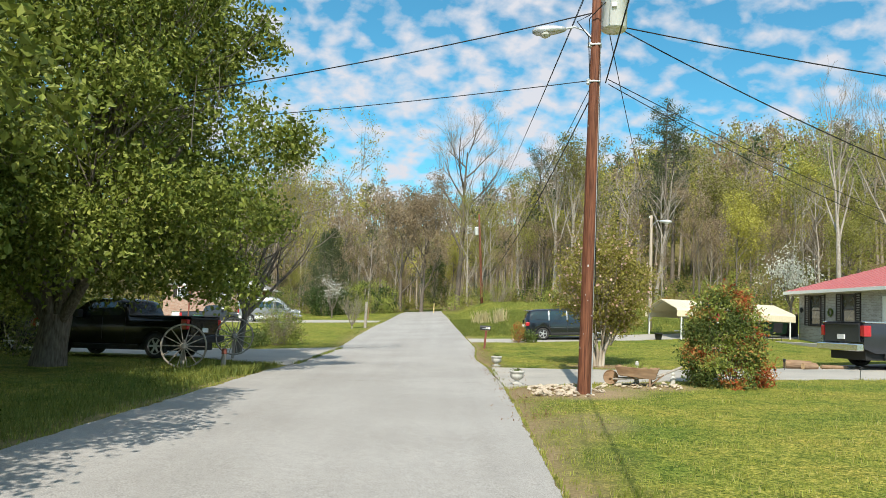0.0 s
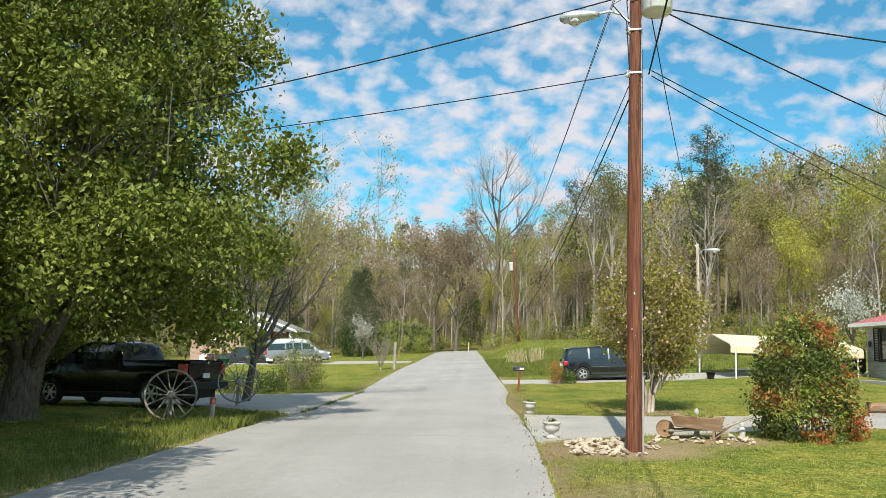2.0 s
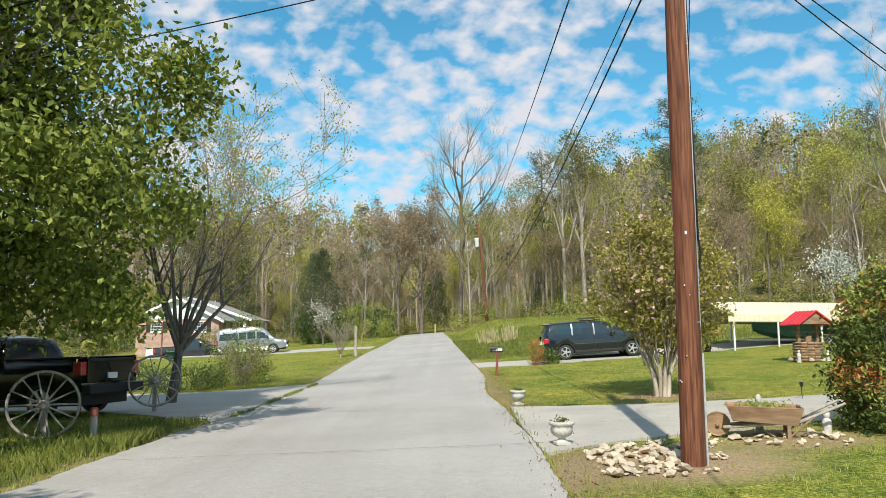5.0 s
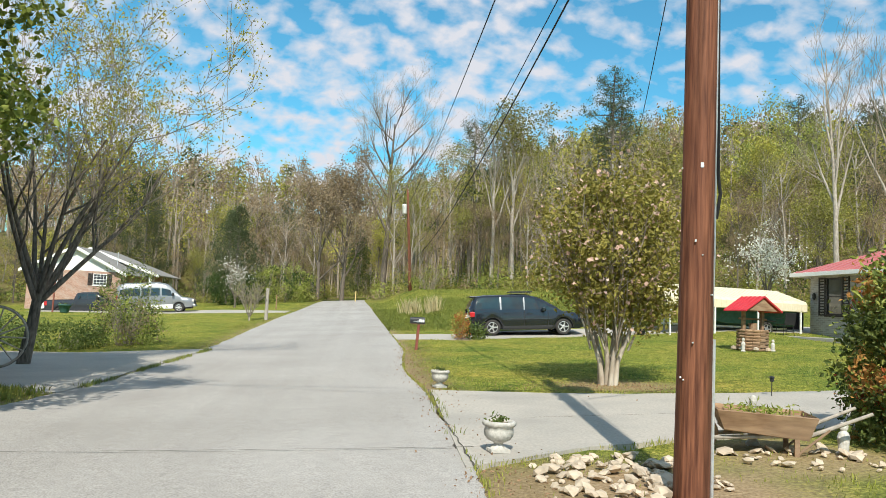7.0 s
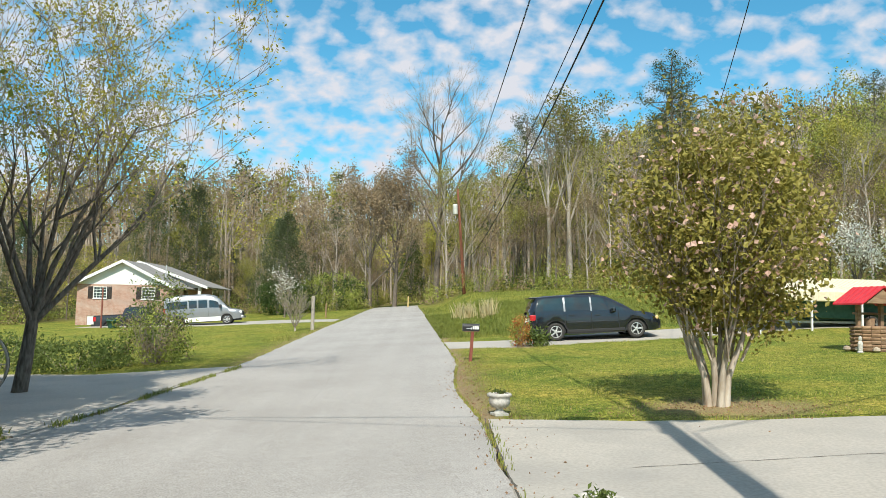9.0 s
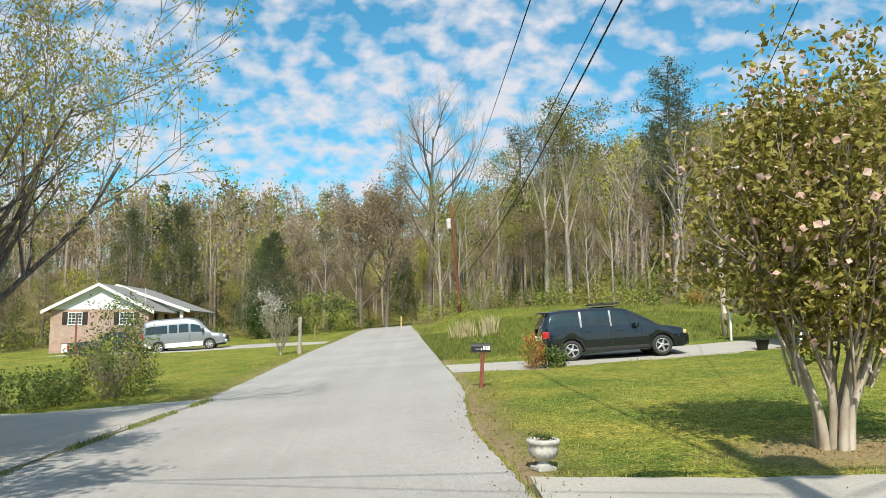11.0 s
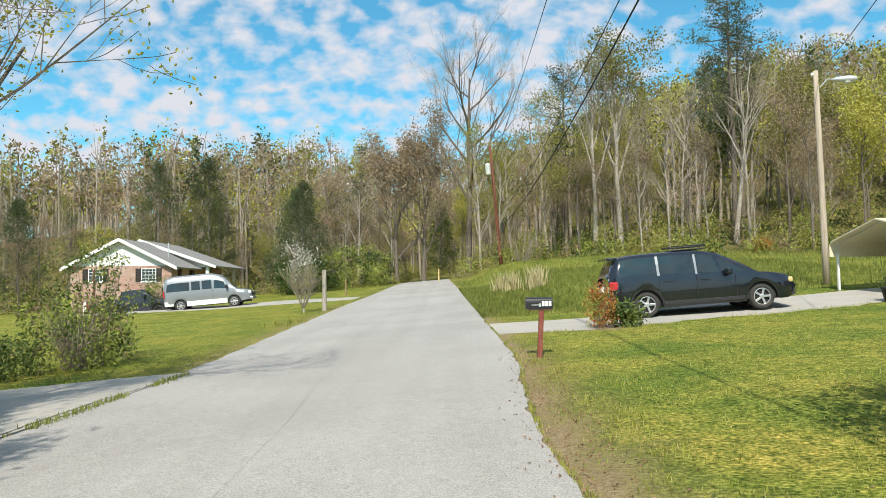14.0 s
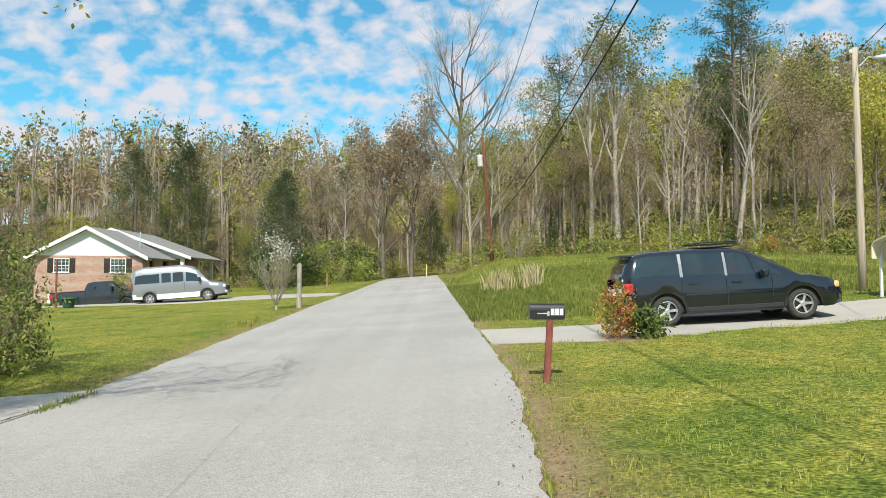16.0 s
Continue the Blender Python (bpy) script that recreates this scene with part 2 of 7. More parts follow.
LAMP_RED = material("red_lens", (0.42, 0.012, 0.018), (0.52, 0.03, 0.035), 30, 0.15, 0, 3, coat=0.8)
LAMP_CLEAR = material("clear_lens", (0.60, 0.58, 0.52), (0.72, 0.70, 0.66), 30, 0.15, 0, 3, coat=0.8)
LAMP_AMBER = material("amber_lens", (0.62, 0.42, 0.16), (0.72, 0.55, 0.28), 30, 0.2, 0, 3, coat=0.8)
WHITE = material("white_paint", (0.74, 0.73, 0.70), (0.82, 0.81, 0.78), 15, 0.6, 0.05, 1.2)
CREAM = material("cream_sheet_metal", (0.66, 0.58, 0.40), (0.74, 0.66, 0.48), 10, 0.5, 0.05, 0.8, (0.70, 0.64, 0.50))
STONE_URN = material("weathered_cast_stone", (0.42, 0.40, 0.36), (0.66, 0.63, 0.58), 22, 0.95, 0.5, 5, (0.30, 0.285, 0.25), depth=0.006)
ROCK = material("pale_creek_stone", (0.37, 0.30, 0.22), (0.58, 0.50, 0.40), 12, 0.95, 0.5, 3, (0.32, 0.21, 0.12), vary=0.4)
SOIL = material("soil", (0.22, 0.15, 0.09), (0.36, 0.26, 0.16), 20, 1.0, 0.6, 2)
ROOF_RED = material("red_metal_roof", (0.42, 0.11, 0.11), (0.50, 0.16, 0.15), 8, 0.45, 0.05, 0.5, (0.46, 0.17, 0.16))
ROOF_BRIGHT = material("bright_red_metal", (0.52, 0.02, 0.035), (0.60, 0.05, 0.06), 10, 0.5, 0.05, 2)
ROOF_GREY = material("grey_shingle", (0.20, 0.19, 0.175), (0.32, 0.305, 0.285), 16, 0.95, 0.4, 1)
SOFFIT = material("soffit", (0.52, 0.49, 0.45), (0.60, 0.57, 0.53), 8, 0.7, 0.05)
SHUTTER = material("dark_shutter", (0.03, 0.024, 0.022), (0.05, 0.04, 0.036), 20, 0.6, 0.1)
MORTAR = material("mortar", (0.42, 0.40, 0.37), (0.52, 0.50, 0.47), 30, 0.95, 0.4)
WIN_GLASS = material("window_glass", (0.03, 0.034, 0.038), (0.06, 0.065, 0.07), 1.5, 0.05, 0, 0.7, coat=0.5, spec=0.7)
CURTAIN = material("pale_blind", (0.55, 0.55, 0.54), (0.68, 0.68, 0.66), 30, 0.8, 0.1)
ROPE = material("black_cable", (0.012, 0.012, 0.012), (0.025, 0.025, 0.025), 10, 0.7, 0)
LOG_END = material("cut_log", (0.50, 0.30, 0.14), (0.66, 0.46, 0.26), 18, 0.85, 0.3, 4)
GREEN_POT = material("green_tarp", (0.03, 0.09, 0.075), (0.06, 0.14, 0.12), 8, 0.6, 0.2)


def bricks(name, a, b, mortar):
    """Brickwork on an upright wall that runs along its object's x."""
    m = bpy.data.materials.new(name)
    m.use_nodes = True
    n, l = m.node_tree.nodes, m.node_tree.links
    p = n["Principled BSDF"]
    co = n.new("ShaderNodeTexCoord"); mp = n.new("ShaderNodeMapping")
    mp.inputs["Rotation"].default_value = (radians(90), 0, 0)
    l.new(co.outputs["Object"], mp.inputs[0])
    t = n.new("ShaderNodeTexBrick")
    t.inputs["Scale"].default_value = 1.0
    t.inputs["Brick Width"].default_value, t.inputs["Row Height"].default_value, t.inputs["Mortar Size"].default_value = 0.225, 0.075, 0.008
    t.inputs["Color1"].default_value, t.inputs["Color2"].default_value, t.inputs["Mortar"].default_value = (*a, 1), (*b, 1), (*mortar, 1)
    l.new(mp.outputs[0], t.inputs["Vector"])
    g = n.new("ShaderNodeTexNoise"); g.inputs["Scale"].default_value = 1.3; g.inputs["Detail"].default_value = 5
    l.new(co.outputs["Object"], g.inputs["Vector"])
    mr = n.new("ShaderNodeMapRange"); mr.inputs["To Min"].default_value, mr.inputs["To Max"].default_value = 0.75, 1.25
    l.new(g.outputs[0], mr.inputs["Value"])
    hs = n.new("ShaderNodeHueSaturation")
    l.new(mr.outputs[0], hs.inputs["Value"]); l.new(t.outputs[0], hs.inputs["Color"]); l.new(hs.outputs[0], p.inputs["Base Color"])
    bp = n.new("ShaderNodeBump"); bp.inputs["Strength"].default_value, bp.inputs["Distance"].default_value, bp.invert = 0.5, 0.006, True
    l.new(t.outputs["Fac"], bp.inputs["Height"]); l.new(bp.outputs[0], p.inputs["Normal"])
    p.inputs["Roughness"].default_value = 0.9
    return m


BRICK_GREY = bricks("pale_grey_brick", (0.27, 0.245, 0.225), (0.40, 0.375, 0.35), (0.42, 0.41, 0.39))
BRICK_RED = bricks("pinkish_brick", (0.34, 0.165, 0.11), (0.46, 0.27, 0.20), (0.50, 0.45, 0.39))


# ---------------------------------------------------------------- mesh helpers
def part(name, bm, mat_, parent=None, label="", smooth=False):
    me = bpy.data.meshes.new(name)
    bm.to_mesh(me); bm.free()
    me.materials.append(mat_)
    if smooth:
        me.polygons.foreach_set("use_smooth", [True] * len(me.polygons))
    ob = new(name, me)
    ob.parent = parent
    return tagged(ob, label)


def raw(name, verts, faces, mat_, parent=None, label="", smooth=False):
    me = bpy.data.meshes.new(name)
    me.from_pydata([tuple(v) for v in verts], [], [tuple(f) for f in faces])
    for m in (mat_ if isinstance(mat_, (list, tuple)) else [mat_]):
        me.materials.append(m)
    if smooth:
        me.polygons.foreach_set("use_smooth", [True] * len(me.polygons))
    ob = new(name, me)
    ob.parent = parent
    return tagged(ob, label)


def thing(name, m, label, category, group=""):
    e = new(name)
    e.empty_display_size = 0.2
    e.matrix_world = m
    return tagged(e, label, category, group)


def box(bm, x0, y0, z0, x1, y1, z1, bevel=0.0, m=None):
    r = bmesh.ops.create_cube(bm, size=1)
    vs = r["verts"]
    for v in vs:
        v.co = Vector((x0 + (v.co.x + 0.5) * (x1 - x0), y0 + (v.co.y + 0.5) * (y1 - y0), z0 + (v.co.z + 0.5) * (z1 - z0)))
    if bevel:
        es = list({e for v in vs for e in v.link_edges})
        r = bmesh.ops.bevel(bm, geom=es, offset=bevel, segments=2, affect="EDGES", profile=0.5)
        vs = list({v for f in r["faces"] for v in f.verts} | {v for v in vs if v.is_valid})
    if m is not None:
        bmesh.ops.transform(bm, matrix=m, verts=vs)
    return bm


def boxed(x0, y0, z0, x1, y1, z1, bevel=0.0, m=None):
    return box(bmesh.new(), x0, y0, z0, x1, y1, z1, bevel, m)


def lathe(profile, n=20, bm=None, m=None, caps=True):
    """A turned shape: profile rows (radius, height), bottom first."""
    bm = bm or bmesh.new()
    rings = []
    for r, z in profile:
        rings.append([bm.verts.new((r * math.cos(2 * math.pi * k / n), r * math.sin(2 * math.pi * k / n), z)) for k in range(n)])
    for a, b in zip(rings, rings[1:]):
        for k in range(n):
            bm.faces.new((a[k], a[(k + 1) % n], b[(k + 1) % n], b[k]))
    if caps:
        bm.faces.new(rings[0][::-1]); bm.faces.new(rings[-1])
    if m is not None:
        bmesh.ops.transform(bm, matrix=m, verts=[v for ring in rings for v in ring])
    return bm


def tube(bm, pts, radii, n=6):
    """A round rod along points; radii one or one for each point."""
    pts = [Vector(p) for p in pts]
    if not isinstance(radii, (list, tuple)):
        radii = [radii] * len(pts)
    rings = []
    for i, p in enumerate(pts):
        d = (pts[min(i + 1, len(pts) - 1)] - pts[max(i - 1, 0)]).normalized()
        s = d.cross(Vector((0.0, 0.3, 1)) if abs(d.z) < 0.9 else Vector((1, 0, 0))).normalized()
        u = s.cross(d)
        rings.append([bm.verts.new(p + radii[i] * (s * math.cos(2 * math.pi * k / n) + u * math.sin(2 * math.pi * k / n))) for k in range(n)])
    for a, b in zip(rings, rings[1:]):
        for k in range(n):
            bm.faces.new((a[k], a[(k + 1) % n], b[(k + 1) % n], b[k]))
    bm.faces.new(rings[0][::-1]); bm.faces.new(rings[-1])
    return bm


def tubed(pts, radii, n=6):
    return tube(bmesh.new(), pts, radii, n)


# ---------------------------------------------------------------- the lie of the land
ROAD_Y = [-60, -20, 10, 18.8, 21.3, 23.8, 25.8, 28.1, 29.3, 31.4, 34.8, 39.2, 42.8, 47, 57, 69, 85, 92, 105, 112, 118]
ROAD_R = [14, 7, 1.80, 0.18, -0.33, -0.86, -1.30, -1.94, -2.25, -2.62, -3.14, -4.18, -5.06, -6.05, -8.5, -11.4, -15.4, -17.0, -19.6, -20.6, -21]
ROAD_L = [8, 1.5, -4.2, -5.9, -6.5, -6.95, -7.28, -7.8, -8.05, -8.55, -9.4, -10.45, -11.35, -12.4, -14.6, -16.9, -20.2, -21.3, -23.4, -24.3, -24.7]
LEVEL_Y = [-200, -60, -20, 3, 12, 19, 26, 34.6, 48, 62, 78, 91, 105, 140, 400]
LEVEL_Z = [-5, -1.6, -0.8, -0.25, -0.12, -0.04, 0.0, 0.2, 0.68, 1.25, 1.92, 2.45, 2.5, 3.0, 5.0]


def line(y, ys, vs):
    return float(np.interp(y, ys, vs))


def ease(a, b, t):
    t = min(1.0, max(0.0, (t - a) / (b - a)))
    return t * t * (3 - 2 * t)


def level_base(x, y):
    z = sum(line(y + d, LEVEL_Y, LEVEL_Z) for d in (-2, 0, 2)) / 3
    u = x - line(y, ROAD_Y, ROAD_R)
    if u > 0:
        z += 0.045 * min(u, 14) + 0.035 * max(0, min(y, 78) - 42) * ease(1, 5, u)
    else:
        k = line(y, [0, 19, 34, 48, 90], [0.02, 0.022, 0.05, 0.065, 0.07])
        z -= k * min(-u, 16) + 0.03 * max(0, min(-u - 16, 20))
    return z


def wood_edge(x):
    return line(x, [-80, -60, -47, -44, -30, -22, -16, 0, 10, 30, 80], [50, 58, 72, 90, 96, 92, 88, 79, 72, 63, 58])


def level(x, y):
    """The ground's height anywhere."""
    z = level_base(x, y)
    far = y - wood_edge(x)
    if far > 0:
        valley = ease(4, 22, abs(x - line(y, ROAD_Y, ROAD_R) + 3)) if y < 200 else 1.0
        tall = line(x, [-150, -90, -50, -20, 40, 120], [14, 20, 27, 33, 39, 36])
        z += tall * (0.22 * ease(0, 60, far) + 0.78 * ease(20, 170, far)) * (0.25 + 0.75 * valley)
        z += 2.5 * noise.noise(Vector((x * 0.02, y * 0.02, 0))) * ease(0, 60, far)
    return z


# paved outlines (x, y), each a row of near points and a row of far points
DRIVE_A = ([(0.0, 19.35), (1.0, 20.4), (2.6, 21.4), (4.4, 22.3), (6.3, 23.2), (9.2, 24.1), (13, 25.2), (20, 27)], [(-1.15, 25.7), (0.6, 25.5), (2.2, 25.55), (4.3, 26.0), (6.9, 26.8), (9.6, 28.9), (13, 31.0), (20, 33)])
DRIVE_B = ([(-4.15, 39.25), (-2.2, 39.3), (-0.5, 40.2), (1.2, 41.0), (3.4, 42.1), (8, 44.2), (16, 47)], [(-4.85, 42.0), (-2.4, 42.3), (-1.1, 43.2), (0.6, 44.0), (3.0, 44.9), (7, 46.6), (15, 50)])
APRON = ([(-6.9, 23.7), (-7.6, 23.9), (-9.5, 25.3), (-12.5, 27.0), (-22, 29)], [(-9.3, 35.1), (-9.6, 34.9), (-10.4, 34.6), (-12.5, 33.2), (-22, 35)])


def in_quad_strip(x, y, strip, pad=0.0):
    near, far = strip
    for (a, b), (c, d) in zip(zip(near, near[1:]), zip(far, far[1:])):
        cx = [(a[0], a[1]), (b[0], b[1]), (d[0], d[1]), (c[0], c[1])]
        inside, k = False, 3
        for i in range(4):
            if (cx[i][1] > y) != (cx[k][1] > y) and x < (cx[k][0] - cx[i][0]) * (y - cx[i][1]) / (cx[k][1] - cx[i][1]) + cx[i][0]:
                inside = not inside
            k = i
        if inside:
            return True
    return False


def on_road(x, y, pad=0.0):
    return y < 116 and line(y, ROAD_Y, ROAD_L) - pad < x < line(y, ROAD_Y, ROAD_R) + pad


def paved(x, y, pad=0.0):
    return on_road(x, y, pad) or any(in_quad_strip(x, y, s) for s in (DRIVE_A, DRIVE_B, APRON))


def bare_soil(x, y):
    """How far the soil lies bare, 0 to 1: along the road, in the stone bed, under the blossom tree."""
    u = x - line(y, ROAD_Y, ROAD_R)
    v = line(y, ROAD_Y, ROAD_L) - x
    wob = noise.noise(Vector((x * 0.8, y * 0.8, 3)))
    d = 0.0
    if -0.3 < u < 3:
        wide = 0.16 + 0.22 * wob + (0.22 * ease(4.5, 0.5, abs(y - 28.5)))
        d = max(d, 1 - ease(wide * 0.5, wide + 0.3, u))
    if -0.3 < v < 2:
        d = max(d, 0.75 * (1 - ease(0.1, 0.45 + 0.25 * wob, v)))
    d = max(d, 1 - ease(0.7, 1.7, math.hypot((x - 1.4) / 1.2, y - 18.6) + 0.3 * wob))
    d = max(d, 0.8 * (1 - ease(0.5, 1.2, math.hypot(x - 3.2, y - 20.3) / 1.1 + 0.3 * wob)))
    d = max(d, 0.75 * (1 - ease(0.5, 1.25, math.hypot((x - 2.2) / 1.3, y - 26.7) + 0.25 * wob)))
    d = max(d, 0.8 * (1 - ease(0.25, 0.6, math.hypot(x + 1.7, y - 39.4) + 0.25 * wob)))
    d = max(d, 0.5 * (1 - ease(0.3, 1.1, math.hypot((x - 2.0) / 0.8, (y - 14.0) / 1.6) + 0.5 * wob)))
    return d


def ground_material():
    m = bpy.data.materials.new("lawn_and_soil")
    m.use_nodes = True
    n, l = m.node_tree.nodes, m.node_tree.links
    p = n["Principled BSDF"]
    co = n.new("ShaderNodeTexCoord")

    def noise_ramp(scale, stops, detail=6):
        t = n.new("ShaderNodeTexNoise"); t.inputs["Scale"].default_value, t.inputs["Detail"].default_value = scale, detail
        l.new(co.outputs["Object"], t.inputs["Vector"])
        r = n.new("ShaderNodeValToRGB")
        while len(r.color_ramp.elements) < len(stops):
            r.color_ramp.elements.new(0.5)
        for e, (pos, col) in zip(r.color_ramp.elements, stops):
            e.position, e.color = pos, (*col, 1)
        l.new(t.outputs[0], r.inputs[0])
        return t, r

    fine_, grass = noise_ramp(26, [(0.32, (0.055, 0.075, 0.012)), (0.5, (0.185, 0.205, 0.032)), (0.70, (0.42, 0.385, 0.085))], 8)
    _, patch = noise_ramp(0.55, [(0.34, (0.60, 0.76, 0.7)), (0.50, (1, 1, 1)), (0.66, (1.3, 1.12, 1.25))], 7)
    _, soil = noise_ramp(30, [(0.3, (0.22, 0.15, 0.085)), (0.7, (0.42, 0.31, 0.19))])
    _, litter = noise_ramp(9, [(0.3, (0.10, 0.075, 0.04)), (0.5, (0.14, 0.125, 0.04)), (0.7, (0.22, 0.175, 0.10))])
    _, tufts = noise_ramp(5.5, [(0.36, (0.62, 0.70, 0.66)), (0.52, (1, 1, 1)), (0.66, (1.25, 1.16, 1.2))], 6)
    mul0 = n.new("ShaderNodeMix"); mul0.data_type, mul0.blend_type = "RGBA", "MULTIPLY"; mul0.inputs[0].default_value = 1
    l.new(grass.outputs[0], mul0.inputs[6]); l.new(tufts.outputs[0], mul0.inputs[7])
    mul = n.new("ShaderNodeMix"); mul.data_type, mul.blend_type = "RGBA", "MULTIPLY"; mul.inputs[0].default_value = 1
    l.new(mul0.outputs[2], mul.inputs[6]); l.new(patch.outputs[0], mul.inputs[7])
    at = n.new("ShaderNodeVertexColor"); at.layer_name = "cover"
    sp = n.new("ShaderNodeSeparateColor"); l.new(at.outputs[0], sp.inputs[0])
    a = n.new("ShaderNodeMix"); a.data_type = "RGBA"
    l.new(sp.outputs[0], a.inputs[0]); l.new(mul.outputs[2], a.inputs[6]); l.new(soil.outputs[0], a.inputs[7])
    b = n.new("ShaderNodeMix"); b.data_type = "RGBA"
    l.new(sp.outputs[1], b.inputs[0]); l.new(a.outputs[2], b.inputs[6]); l.new(litter.outputs[0], b.inputs[7])
    l.new(b.outputs[2], p.inputs["Base Color"])
    bp = n.new("ShaderNodeBump"); bp.inputs["Strength"].default_value, bp.inputs["Distance"].default_value = 0.8, 0.03
    l.new(fine_.outputs[0], bp.inputs["Height"]); l.new(bp.outputs[0], p.inputs["Normal"])
    p.inputs["Roughness"].default_value = 0.95
    p.inputs["Specular IOR Level"].default_value = 0.1
    return m


def steps(rows):
    out = []
    for a, b, d in rows:
        out += list(np.arange(a, b, d))
    return out + [rows[-1][1]]


def build_ground():
    xs = steps([(-900, -200, 70), (-200, -60, 10), (-60, -24, 2.0), (-24, 16, 0.4), (16, 50, 2.0), (50, 200, 10), (200, 900, 70)])
    ys = steps([(-400, -60, 40), (-60, 0, 4), (0, 58, 0.4), (58, 130, 2.0), (130, 290, 6), (290, 500, 15), (500, 1500, 100)])
    verts, cover = [], []
    for y in ys:
        for x in xs:
            z = level(x, y)
            flat = paved(x, y, 0.05)
            if flat:
                z -= 0.07
            elif -26 < x < 20 and -5 < y < 70:
                z += 0.02 * noise.noise(Vector((x * 1.2, y * 1.2, 0))) + 0.008
            verts.append((x, y, z))
            soil = bare_soil(x, y) if -26 < x < 16 and 0 < y < 60 else 0.0
            wild = ease(-6, 6, y - wood_edge(x)) if not on_road(x, y, 1) else 0.3
            cover.append((soil, wild, 0, 1))
    w = len(xs)
    faces = [(j * w + i, j * w + i + 1, (j + 1) * w + i + 1, (j + 1) * w + i) for j in range(len(ys) - 1) for i in range(w - 1)]
    ob = raw("ground", verts, faces, ground_material(), smooth=True)
    at = ob.data.color_attributes.new("cover", "FLOAT_COLOR", "POINT")
    at.data.foreach_set("color", np.array(cover, dtype=np.float32).ravel())
    return tagged(ob, "mown spring lawn with bare soil beside the road", "ground", kind="structure")


def sheet(name, rows, mat_, lift, label, category, thick=0.10):
    """A paved sheet over rows of points that run across it; it follows the ground and has an edge."""
    verts, faces = [], []
    k = len(rows[0])
    for r in rows:
        verts += [(x, y, level_base(x, y) + lift) for x, y in r]
    for j in range(len(rows) - 1):
        for i in range(k - 1):
            faces.append((j * k + i, j * k + i + 1, (j + 1) * k + i + 1, (j + 1) * k + i))
    rim = [i for i in range(k)] + [j * k + k - 1 for j in range(1, len(rows))] + [(len(rows) - 1) * k + i for i in range(k - 2, -1, -1)] + [j * k for j in range(len(rows) - 2, 0, -1)]
    base = len(verts)
    verts += [(verts[i][0], verts[i][1], verts[i][2] - thick) for i in rim]
    for a in range(len(rim)):
        b = (a + 1) % len(rim)
        faces.append((rim[b], rim[a], base + a, base + b))
    return tagged(raw(name, verts, faces, mat_, smooth=False), label, category, kind="structure")


